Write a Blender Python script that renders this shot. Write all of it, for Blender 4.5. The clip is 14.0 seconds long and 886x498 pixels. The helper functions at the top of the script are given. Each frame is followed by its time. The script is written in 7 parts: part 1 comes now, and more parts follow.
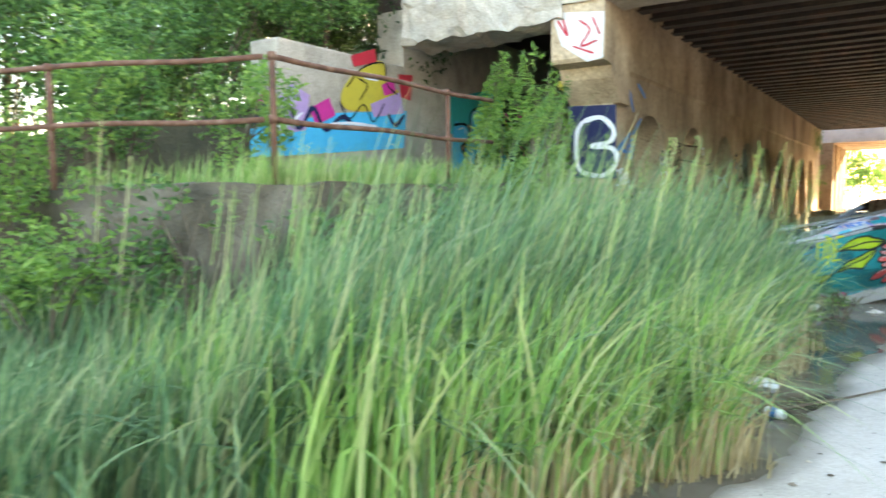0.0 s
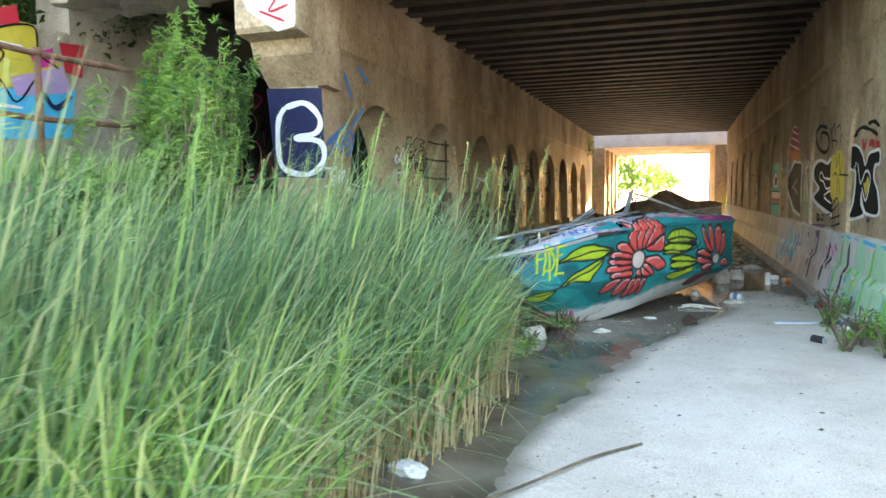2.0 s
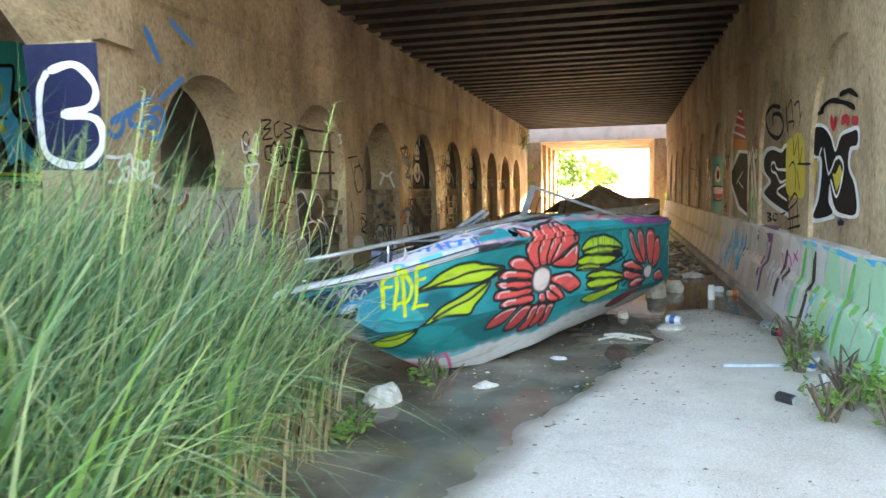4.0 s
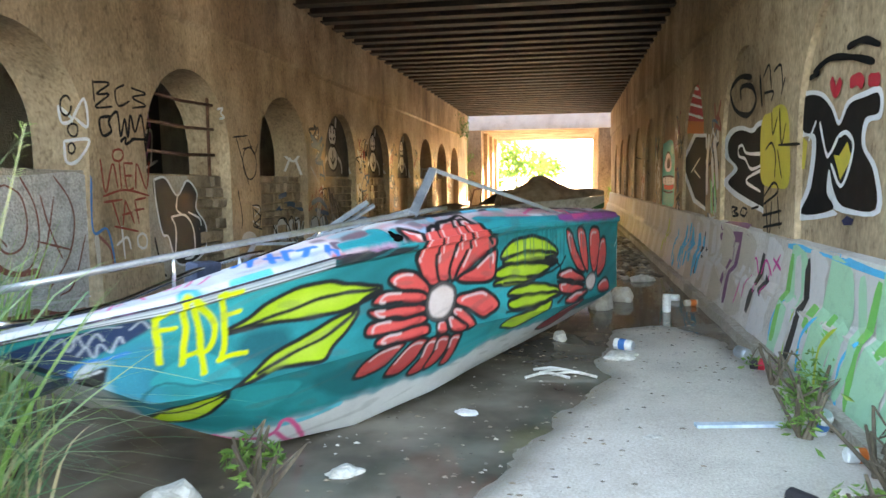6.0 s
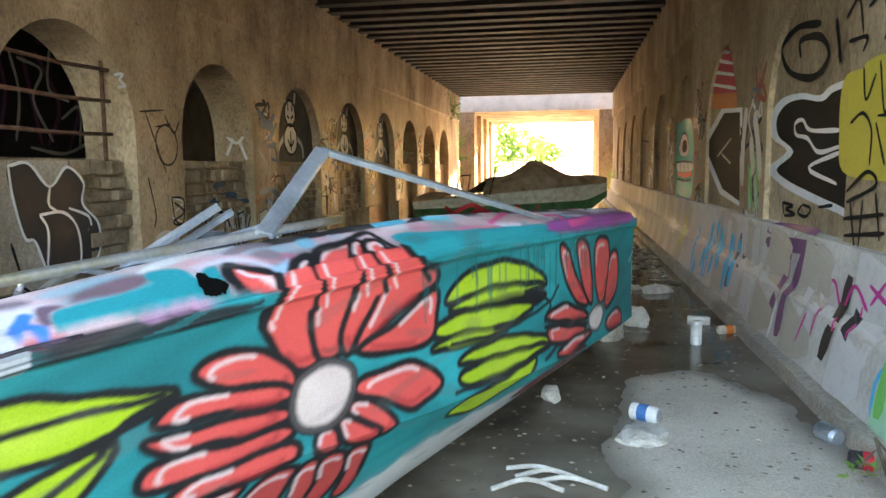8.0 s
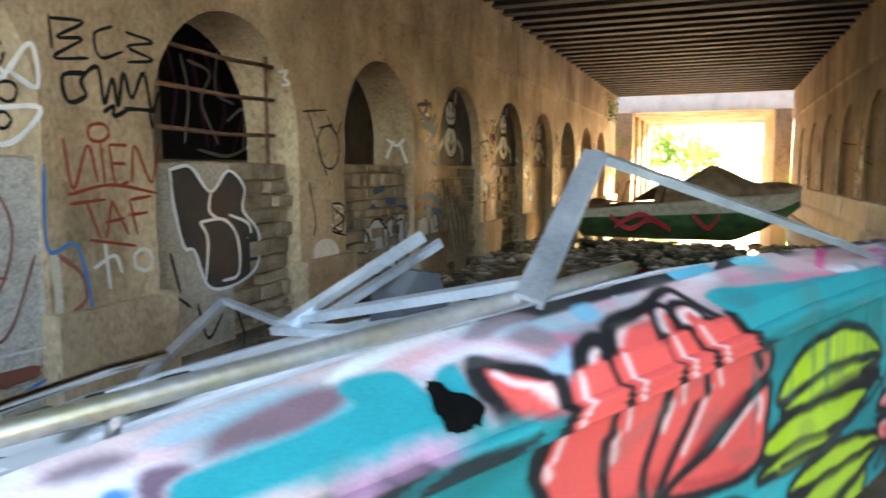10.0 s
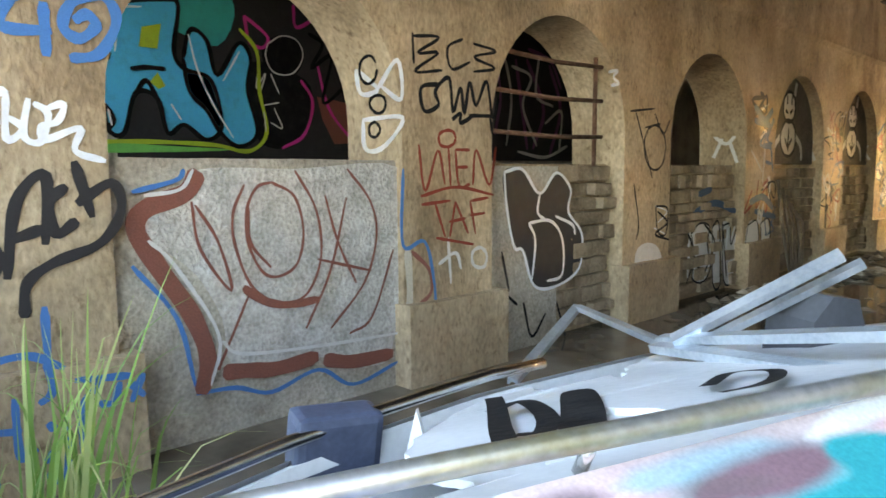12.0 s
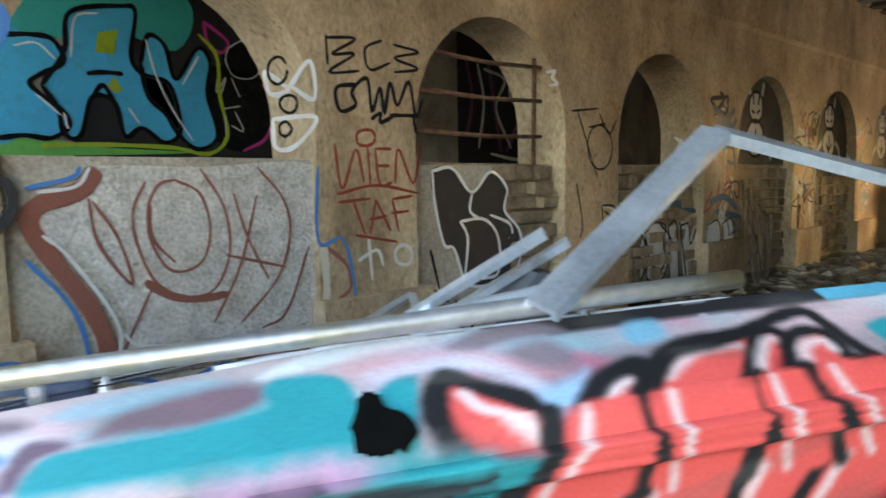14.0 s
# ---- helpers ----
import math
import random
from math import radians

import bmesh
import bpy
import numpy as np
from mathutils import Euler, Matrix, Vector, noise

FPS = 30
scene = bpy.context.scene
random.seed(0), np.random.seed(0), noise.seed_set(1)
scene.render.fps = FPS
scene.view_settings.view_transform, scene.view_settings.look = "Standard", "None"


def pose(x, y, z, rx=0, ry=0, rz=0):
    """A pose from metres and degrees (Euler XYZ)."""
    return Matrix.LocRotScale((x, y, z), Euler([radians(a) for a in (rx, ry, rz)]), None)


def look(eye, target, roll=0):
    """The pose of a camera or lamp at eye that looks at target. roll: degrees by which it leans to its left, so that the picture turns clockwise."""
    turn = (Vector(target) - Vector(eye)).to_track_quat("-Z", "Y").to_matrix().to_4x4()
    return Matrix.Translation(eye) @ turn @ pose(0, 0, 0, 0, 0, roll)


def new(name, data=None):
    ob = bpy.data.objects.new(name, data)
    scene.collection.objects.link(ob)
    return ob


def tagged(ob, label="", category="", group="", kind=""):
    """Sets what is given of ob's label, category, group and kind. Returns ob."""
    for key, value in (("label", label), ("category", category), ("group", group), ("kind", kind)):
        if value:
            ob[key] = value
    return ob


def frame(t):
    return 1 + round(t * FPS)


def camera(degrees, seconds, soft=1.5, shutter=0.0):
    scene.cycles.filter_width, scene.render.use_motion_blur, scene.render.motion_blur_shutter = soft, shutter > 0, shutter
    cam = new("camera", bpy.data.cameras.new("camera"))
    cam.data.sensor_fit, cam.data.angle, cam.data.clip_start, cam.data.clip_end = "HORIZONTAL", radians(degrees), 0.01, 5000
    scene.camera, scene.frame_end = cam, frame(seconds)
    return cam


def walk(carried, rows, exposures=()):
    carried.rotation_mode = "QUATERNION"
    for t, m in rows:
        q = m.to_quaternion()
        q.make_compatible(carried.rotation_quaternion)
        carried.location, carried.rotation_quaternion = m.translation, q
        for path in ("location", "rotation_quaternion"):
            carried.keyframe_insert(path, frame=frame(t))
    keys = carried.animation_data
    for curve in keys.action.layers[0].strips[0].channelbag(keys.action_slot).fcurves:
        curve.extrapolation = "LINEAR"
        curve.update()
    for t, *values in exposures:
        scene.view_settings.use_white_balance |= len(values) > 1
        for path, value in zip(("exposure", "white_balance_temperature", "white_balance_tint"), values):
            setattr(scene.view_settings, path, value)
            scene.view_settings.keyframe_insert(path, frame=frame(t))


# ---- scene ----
cam = camera(64.4, 14.0, shutter=0.3)
PATH = [
    (0, (0.325, -0.341, 1.57), (-0.779, 1.319, 1.413), -0.6),
    (0.5, (0.487, 0.24, 1.573), (-0.343, 2.053, 1.416), -0.7),
    (1, (0.615, 0.856, 1.545), (-0.081, 2.725, 1.389), -0.7),
    (1.5, (0.694, 1.512, 1.54), (0.038, 3.395, 1.386), -0.6),
    (2, (0.8, 2.177, 1.542), (0.162, 4.067, 1.389), -0.6),
    (2.5, (0.848, 2.84, 1.545), (0.259, 4.745, 1.391), -0.6),
    (3, (0.975, 3.5, 1.519), (0.425, 5.417, 1.366), -0.9),
    (3.5, (1.008, 4.155, 1.514), (0.475, 6.077, 1.36), -0.8),
    (3.7, (1.02, 4.413, 1.529), (0.498, 6.337, 1.371), -0.9),
    (5.8, (1.121, 6.555, 1.461), (0.767, 8.516, 1.288), -0.6),
    (6, (1.106, 6.77, 1.472), (0.754, 8.73, 1.284), -0.6),
    (6.5, (1.117, 7.352, 1.459), (0.769, 9.311, 1.25), -0.6),
    (7, (1.146, 7.902, 1.458), (0.805, 9.861, 1.238), -0.6),
    (7.2, (1.144, 8.12, 1.474), (0.802, 10.077, 1.244), -0.6),
    (9.3, (0.879, 9.578, 1.51), (0.469, 11.522, 1.285), -0.7),
    (9.5, (0.77, 9.644, 1.528), (0.317, 11.58, 1.309), -0.3),
    (9.6, (0.713, 9.677, 1.523), (0.233, 11.607, 1.306), -0.4),
    (10, (0.487, 9.723, 1.522), (-0.239, 11.574, 1.302), -0.1),
    (10.5, (0.279, 9.711, 1.53), (-0.656, 11.465, 1.309), -0.2),
    (11, (0.232, 9.7, 1.542), (-0.907, 11.329, 1.32), -0.3),
    (11.5, (0.24, 9.698, 1.543), (-1.062, 11.201, 1.323), -0.4),
    (12, (0.239, 9.687, 1.545), (-1.179, 11.08, 1.327), -0.4),
    (12.5, (0.274, 9.665, 1.53), (-1.228, 10.969, 1.325), -0.5),
    (13, (0.479, 9.632, 1.507), (-1.056, 10.899, 1.314), -0.5),
    (13.5, (0.735, 9.744, 1.525), (-0.794, 11.018, 1.332), -0.7),
    (14, (0.825, 10.153, 1.483), (-0.629, 11.512, 1.281), -0.7),
]
walk(cam, [(t, look(eye, target, roll)) for t, eye, target, roll in PATH], [(0, 3.55, 7300, 12), (1.5, 3.6, 7300, 13), (3, 3.8, 7400, 15), (6.5, 4.1, 7450, 17), (9.5, 4.2, 7350, 15), (11.0, 4.5, 7600, 15), (12.5, 4.62, 7800, 17), (13.3, 4.35, 7800, 17), (14.0, 4.2, 7500, 15)])

# ---- world, sun and exposure ----
world = bpy.data.worlds.new("sky")
scene.world = world
world.use_nodes = True
wn = world.node_tree
sky = wn.nodes.new("ShaderNodeTexSky")
sky.sky_type = 'NISHITA'
sky.sun_disc = False
SUN_EL, SUN_AZ = 12.0, 9.0            # degrees above the horizon; degrees from +y towards +x
sky.sun_elevation = radians(SUN_EL)
sky.sun_rotation = radians(SUN_AZ)
sky.air_density, sky.dust_density = 1.0, 2.5
wn.links.new(sky.outputs[0], wn.nodes["Background"].inputs[0])
wn.nodes["Background"].inputs[1].default_value = 0.15
sun_data = bpy.data.lights.new("sun", 'SUN')
sun_data.energy, sun_data.angle, sun_data.color = 5.0, radians(0.6), (1.0, 0.78, 0.52)
sun = new("sun", sun_data)
_a, _e = radians(SUN_AZ), radians(SUN_EL)
sun.matrix_world = look((math.sin(_a) * math.cos(_e) * 90, math.cos(_a) * math.cos(_e) * 90, math.sin(_e) * 90), (0, 0, 0))


# ---- materials ----
def mat(name, cols, scale=1.5, rough=0.8, metal=0.0, fine=40.0, bump=0.3, dist=0.01, spread=0.5, island=0.0, stretch=(1, 1, 1), spec=0.5, fine_amt=0.35, streak=0.0):
    """Two scales of noise between three colours, fine relief and uneven gloss."""
    m = bpy.data.materials.new(name)
    m.use_nodes = True
    nt, b = m.node_tree, m.node_tree.nodes["Principled BSDF"]
    n, l = nt.nodes, nt.links
    co = n.new("ShaderNodeTexCoord")
    mp = n.new("ShaderNodeMapping")
    mp.inputs["Scale"].default_value = stretch
    l.new(co.outputs["Object"], mp.inputs[0])
    big, small = n.new("ShaderNodeTexNoise"), n.new("ShaderNodeTexNoise")
    big.inputs["Scale"].default_value, big.inputs["Detail"].default_value, big.inputs["Roughness"].default_value = scale, 6, 0.62
    small.inputs["Scale"].default_value, small.inputs["Detail"].default_value = fine, 5
    l.new(mp.outputs[0], big.inputs[0]), l.new(mp.outputs[0], small.inputs[0])
    ramp = n.new("ShaderNodeValToRGB")
    e = ramp.color_ramp.elements
    e[0].position, e[1].position = 0.5 - spread * 0.4, 0.5 + spread * 0.4
    e[0].color, e[1].color = (*cols[0], 1), (*cols[-1], 1)
    if len(cols) > 2:
        k = e.new(0.5)
        k.color = (*cols[1], 1)
    l.new(big.outputs[0], ramp.inputs[0])
    mix = n.new("ShaderNodeMix")
    mix.data_type, mix.blend_type = 'RGBA', 'OVERLAY'
    mix.inputs[0].default_value = fine_amt
    l.new(ramp.outputs[0], mix.inputs[6]), l.new(small.outputs[0], mix.inputs[7])
    out = mix.outputs[2]
    if streak:                            # rain streaks down the face, and broad dark grime
        for sc, lo, hi, amt in (((1.3, 1.3, 0.3), 0.5, 0.75, streak * 0.7), ((0.5, 0.5, 0.35), 0.45, 0.7, streak), ((3.5, 3.5, 3), 0.55, 0.72, streak * 0.6), ((15, 15, 11), 0.56, 0.7, streak * 0.9)):
            ms, no, ra, mu = n.new("ShaderNodeMapping"), n.new("ShaderNodeTexNoise"), n.new("ShaderNodeMapRange"), n.new("ShaderNodeMix")
            ms.inputs["Scale"].default_value = sc
            no.inputs["Scale"].default_value, no.inputs["Detail"].default_value, no.inputs["Roughness"].default_value = 1.0, 7, 0.65
            ra.inputs[1].default_value, ra.inputs[2].default_value, ra.inputs[3].default_value, ra.inputs[4].default_value = lo, hi, 0.0, amt
            mu.data_type, mu.blend_type = 'RGBA', 'MULTIPLY'
            mu.inputs[7].default_value = (0.34, 0.27, 0.2, 1)
            l.new(co.outputs["Object"], ms.inputs[0]), l.new(ms.outputs[0], no.inputs[0]), l.new(no.outputs[0], ra.inputs[0])
            l.new(ra.outputs[0], mu.inputs[0]), l.new(out, mu.inputs[6])
            out = mu.outputs[2]
    if island:
        geo, hsv = n.new("ShaderNodeNewGeometry"), n.new("ShaderNodeHueSaturation")
        mr = n.new("ShaderNodeMapRange")
        mr.inputs[3].default_value, mr.inputs[4].default_value = 1 - island, 1 + island
        l.new(geo.outputs["Random Per Island"], mr.inputs[0])
        l.new(mr.outputs[0], hsv.inputs["Value"])
        l.new(out, hsv.inputs["Color"])
        out = hsv.outputs[0]
    l.new(out, b.inputs["Base Color"])
    b.inputs["Metallic"].default_value = metal
    b.inputs["Specular IOR Level"].default_value = spec
    rr = n.new("ShaderNodeMapRange")
    rr.inputs[3].default_value, rr.inputs[4].default_value = max(0.03, rough - 0.12), min(1.0, rough + 0.12)
    l.new(big.outputs[0], rr.inputs[0]), l.new(rr.outputs[0], b.inputs["Roughness"])
    if bump:
        add = n.new("ShaderNodeMath")
        add.operation = 'ADD'
        l.new(big.outputs[0], add.inputs[0]), l.new(small.outputs[0], add.inputs[1])
        bp = n.new("ShaderNodeBump")
        bp.inputs["Strength"].default_value, bp.inputs["Distance"].default_value = bump, dist
        l.new(add.outputs[0], bp.inputs["Height"]), l.new(bp.outputs[0], b.inputs["Normal"])
    return m


def spray(name, col, rough=0.6, worn=0.25):
    """Spray paint: one colour, slightly uneven, with worn specks."""
    c2 = tuple(min(1, c * 0.75 + 0.015) for c in col)
    return mat(name, (c2, col, col), scale=9, rough=rough, fine=120, bump=0.15, dist=0.003, spread=0.7, fine_amt=worn, spec=0.2)


def leafy(name, cols, thin=0.35, rough=0.42):
    """Leaves: colour by leaf, light shining through."""
    m = bpy.data.materials.new(name)
    m.use_nodes = True
    n, l = m.node_tree.nodes, m.node_tree.links
    b = n["Principled BSDF"]
    geo, ramp = n.new("ShaderNodeNewGeometry"), n.new("ShaderNodeValToRGB")
    e = ramp.color_ramp.elements
    e[0].color, e[1].color = (*cols[0], 1), (*cols[-1], 1)
    for i, c in enumerate(cols[1:-1]):
        e.new((i + 1) / (len(cols) - 1)).color = (*c, 1)
    l.new(geo.outputs["Random Per Island"], ramp.inputs[0])
    co, no = n.new("ShaderNodeTexCoord"), n.new("ShaderNodeTexNoise")
    no.inputs["Scale"].default_value = 6
    l.new(co.outputs["Object"], no.inputs[0])
    mx = n.new("ShaderNodeMix")
    mx.data_type, mx.blend_type = 'RGBA', 'OVERLAY'
    mx.inputs[0].default_value = 0.3
    l.new(ramp.outputs[0], mx.inputs[6]), l.new(no.outputs[0], mx.inputs[7])
    l.new(mx.outputs[2], b.inputs["Base Color"])
    b.inputs["Roughness"].default_value = rough
    tr, ms = n.new("ShaderNodeBsdfTranslucent"), n.new("ShaderNodeMixShader")
    l.new(mx.outputs[2], tr.inputs[0])
    ms.inputs[0].default_value = thin
    l.new(b.outputs[0], ms.inputs[1]), l.new(tr.outputs[0], ms.inputs[2])
    l.new(ms.outputs[0], n["Material Output"].inputs[0])
    return m


CONCRETE = mat("tan_concrete", ((0.2, 0.14, 0.085), (0.46, 0.345, 0.225), (0.58, 0.455, 0.315)), scale=0.9, rough=0.9, fine=30, bump=0.8, dist=0.016, spread=0.6, stretch=(1, 1, 0.6), fine_amt=0.6, streak=0.8)
CONCRETE_GREY = mat("grey_concrete", ((0.27, 0.235, 0.19), (0.45, 0.40, 0.335), (0.54, 0.49, 0.42)), scale=1.6, rough=0.9, fine=40, bump=1.0, dist=0.016, spread=0.6, fine_amt=0.6, streak=0.5)
CONCRETE_PALE = mat("pale_concrete", ((0.42, 0.38, 0.34), (0.6, 0.56, 0.52), (0.68, 0.65, 0.6)), scale=1.2, rough=0.9, fine=30, bump=0.5, dist=0.015)
PAVING = mat("dry_pavement", ((0.45, 0.405, 0.34), (0.62, 0.56, 0.48), (0.7, 0.64, 0.56)), scale=0.8, rough=0.74, fine=70, bump=0.6, dist=0.008, spread=0.7, fine_amt=0.6, streak=0.25)
STONE = mat("rough_stone", ((0.12, 0.085, 0.055), (0.27, 0.2, 0.135), (0.36, 0.28, 0.2)), scale=3.0, rough=0.95, fine=30, bump=1.0, dist=0.03, island=0.25)
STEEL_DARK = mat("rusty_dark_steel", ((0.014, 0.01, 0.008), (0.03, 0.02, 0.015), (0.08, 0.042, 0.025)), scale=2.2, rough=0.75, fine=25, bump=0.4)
RUST = mat("rust", ((0.06, 0.028, 0.018), (0.14, 0.065, 0.04), (0.22, 0.13, 0.09)), scale=8, rough=0.9, fine=60, bump=0.6, dist=0.004)
ALU = mat("aluminium", ((0.45, 0.5, 0.55), (0.6, 0.65, 0.7), (0.72, 0.76, 0.8)), scale=5, rough=0.42, metal=0.85, fine=80, bump=0.15, dist=0.002)
CHROME = mat("scratched_chrome", ((0.6, 0.58, 0.53), (0.75, 0.74, 0.72), (0.85, 0.85, 0.85)), scale=6, rough=0.22, metal=1.0, fine=90, bump=0.08, dist=0.001)
GELCOAT = mat("white_gelcoat", ((0.42, 0.43, 0.44), (0.58, 0.59, 0.6), (0.66, 0.67, 0.68)), scale=2.4, rough=0.4, fine=50, bump=0.12, dist=0.003, fine_amt=0.2)
NAVY = mat("navy_vinyl", ((0.03, 0.04, 0.07), (0.06, 0.075, 0.12), (0.1, 0.115, 0.16)), scale=4, rough=0.5, fine=60, bump=0.3, dist=0.003)
CHARCOAL = mat("charcoal_plastic", ((0.02, 0.022, 0.028), (0.035, 0.038, 0.046), (0.05, 0.052, 0.06)), scale=4, rough=0.6, fine=60, bump=0.3, dist=0.003)
BOTTOM_MUD = mat("dark_mud", ((0.035, 0.028, 0.02), (0.07, 0.055, 0.04), (0.12, 0.1, 0.075)), scale=1.5, rough=0.7, fine=22, bump=0.7, dist=0.02)
EARTH = mat("earth", ((0.05, 0.045, 0.025), (0.1, 0.085, 0.05), (0.17, 0.14, 0.09)), scale=1.1, rough=0.95, fine=20, bump=0.9, dist=0.04)
REED = leafy("reed_green", ((0.06, 0.13, 0.06), (0.1, 0.21, 0.095), (0.15, 0.28, 0.13), (0.21, 0.34, 0.15), (0.31, 0.41, 0.18), (0.44, 0.45, 0.25)))
REED_PALE = leafy("reed_yellow_green", ((0.14, 0.3, 0.07), (0.24, 0.42, 0.1), (0.36, 0.5, 0.15), (0.55, 0.55, 0.27)))
STRAW = leafy("straw", ((0.3, 0.22, 0.1), (0.42, 0.32, 0.16), (0.5, 0.42, 0.26)), thin=0.2)
LEAF = leafy("leaf_green", ((0.045, 0.1, 0.03), (0.07, 0.17, 0.04), (0.12, 0.26, 0.06), (0.2, 0.34, 0.08)))
LEAF_LIGHT = leafy("leaf_light_green", ((0.1, 0.2, 0.045), (0.18, 0.34, 0.07), (0.3, 0.46, 0.1)), thin=0.45)
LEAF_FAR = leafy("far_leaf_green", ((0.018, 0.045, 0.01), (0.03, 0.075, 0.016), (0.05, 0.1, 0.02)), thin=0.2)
BARK = mat("bark", ((0.06, 0.045, 0.03), (0.12, 0.09, 0.06), (0.2, 0.16, 0.11)), scale=5, rough=0.95, fine=40, bump=0.8, stretch=(1, 1, 0.3))
TARP = mat("brown_canvas", ((0.2, 0.14, 0.095), (0.36, 0.26, 0.18), (0.48, 0.37, 0.27)), scale=4, rough=0.9, fine=70, bump=0.6, dist=0.01)
WHITE_PLASTIC = mat("white_plastic", ((0.55, 0.55, 0.53), (0.75, 0.75, 0.74), (0.8, 0.8, 0.8)), scale=8, rough=0.5, fine=60, bump=0.3, dist=0.004)
CREAM = mat("dirty_foam", ((0.4, 0.36, 0.3), (0.6, 0.56, 0.5), (0.7, 0.68, 0.64)), scale=9, rough=0.9, fine=60, bump=0.7, dist=0.01)


def water_mat():
    m = bpy.data.materials.new("dark_water")
    m.use_nodes = True
    n, l = m.node_tree.nodes, m.node_tree.links
    b = n["Principled BSDF"]
    co, no = n.new("ShaderNodeTexCoord"), n.new("ShaderNodeTexNoise")
    no.inputs["Scale"].default_value, no.inputs["Detail"].default_value = 1.6, 5
    l.new(co.outputs["Object"], no.inputs[0])
    ramp = n.new("ShaderNodeValToRGB")
    ramp.color_ramp.elements[0].color, ramp.color_ramp.elements[1].color = (0.08, 0.064, 0.046, 1), (0.22, 0.185, 0.142, 1)
    ramp.color_ramp.elements[0].position, ramp.color_ramp.elements[1].position = 0.35, 0.65
    l.new(no.outputs[0], ramp.inputs[0]), l.new(ramp.outputs[0], b.inputs["Base Color"])
    b.inputs["Roughness"].default_value = 0.06
    b.inputs["IOR"].default_value = 1.33
    rip = n.new("ShaderNodeTexNoise")
    rip.inputs["Scale"].default_value, rip.inputs["Detail"].default_value = 5, 3
    l.new(co.outputs["Object"], rip.inputs[0])
    bp = n.new("ShaderNodeBump")
    bp.inputs["Strength"].default_value, bp.inputs["Distance"].default_value = 0.12, 0.01
    l.new(rip.outputs[0], bp.inputs["Height"]), l.new(bp.outputs[0], b.inputs["Normal"])
    return m


WATER = water_mat()


# ---- mesh helpers ----
from mathutils.geometry import tessellate_polygon


def link(name, bm, material, parent=None, label="", smooth=False):
    me = bpy.data.meshes.new(name)
    bm.normal_update()
    bm.to_mesh(me)
    bm.free()
    for k in (material if isinstance(material, (list, tuple)) else [material]):
        me.materials.append(k)
    if smooth:
        me.polygons.foreach_set("use_smooth", [True] * len(me.polygons))
    ob = new(name, me)
    if parent is not None:
        ob.parent = parent
    if label:
        ob["label"] = label
    return ob


def part(name, bm, material, parent, label="", smooth=False):
    return link(name, bm, material, parent, label, smooth)


def empty(name, m=None):
    ob = new(name)
    ob.empty_display_size = 0.2
    if m is not None:
        ob.matrix_world = m
    return ob


def box(bm, a, b, bevel=0.0, m=None):
    v = [bm.verts.new((x, y, z)) for z in (a[2], b[2]) for x, y in ((a[0], a[1]), (b[0], a[1]), (b[0], b[1]), (a[0], b[1]))]
    fs = [bm.faces.new([v[i] for i in q]) for q in ((3, 2, 1, 0), (4, 5, 6, 7), (0, 1, 5, 4), (1, 2, 6, 5), (2, 3, 7, 6), (3, 0, 4, 7))]
    if bevel:
        es = {e for f in fs for e in f.edges}
        r = bmesh.ops.bevel(bm, geom=list(es), offset=bevel, segments=2, affect='EDGES', profile=0.6)
        v = list({w for f in r["faces"] for w in f.verts} | {w for w in v if w.is_valid})
    if m is not None:
        bmesh.ops.transform(bm, matrix=m, verts=v)
    return v


def tube(bm, pts, r, seg=8, cap=True):
    """A round bar along points; r may be one radius or one per point."""
    pts = [Vector(p) for p in pts]
    rs = r if isinstance(r, (list, tuple)) else [r] * len(pts)
    rings = []
    side = None
    for i, p in enumerate(pts):
        d = (pts[min(i + 1, len(pts) - 1)] - pts[max(i - 1, 0)]).normalized()
        if side is None:
            side = d.orthogonal().normalized()
        side = (side - d * side.dot(d)).normalized()
        up = d.cross(side)
        rings.append([bm.verts.new(p + (side * math.cos(k * math.tau / seg) + up * math.sin(k * math.tau / seg)) * rs[i]) for k in range(seg)])
    for a, b in zip(rings, rings[1:]):
        for k in range(seg):
            bm.faces.new((a[k], a[(k + 1) % seg], b[(k + 1) % seg], b[k]))
    if cap:
        bm.faces.new(rings[0][::-1]), bm.faces.new(rings[-1])


def sweep(bm, prof, ends, closed=True):
    """A profile of (u, w) drawn from end to end, each end an (origin, u axis, w axis)."""
    rows = []
    for o, u, w in ends:
        rows.append([bm.verts.new(Vector(o) + Vector(u) * a + Vector(w) * b) for a, b in prof])
    n = len(prof)
    for r, q in zip(rows, rows[1:]):
        for k in range(n if closed else n - 1):
            bm.faces.new((r[k], r[(k + 1) % n], q[(k + 1) % n], q[k]))
    if closed:
        bm.faces.new(rows[0][::-1]), bm.faces.new(rows[-1])


def smooth_line(pts, n=6, closed=False):
    """Catmull-Rom through points."""
    p = [np.array(q, float) for q in pts]
    if closed:
        p = [p[-1]] + p + [p[0], p[1]]
    else:
        p = [2 * p[0] - p[1]] + p + [2 * p[-1] - p[-2]]
    out = []
    for i in range(1, len(p) - 2):
        for k in range(n):
            t = k / n
            out.append(0.5 * (2 * p[i] + (p[i + 1] - p[i - 1]) * t + (2 * p[i - 1] - 5 * p[i] + 4 * p[i + 1] - p[i + 2]) * t * t + (3 * p[i] - p[i - 1] - 3 * p[i + 1] + p[i + 2]) * t ** 3))
    if not closed:
        out.append(p[-2])
    return out


def fbm(x, y, z=0.0, s=1.0, o=4):
    return noise.fractal(Vector((x * s, y * s, z * s)), 1.0, 2.0, o)


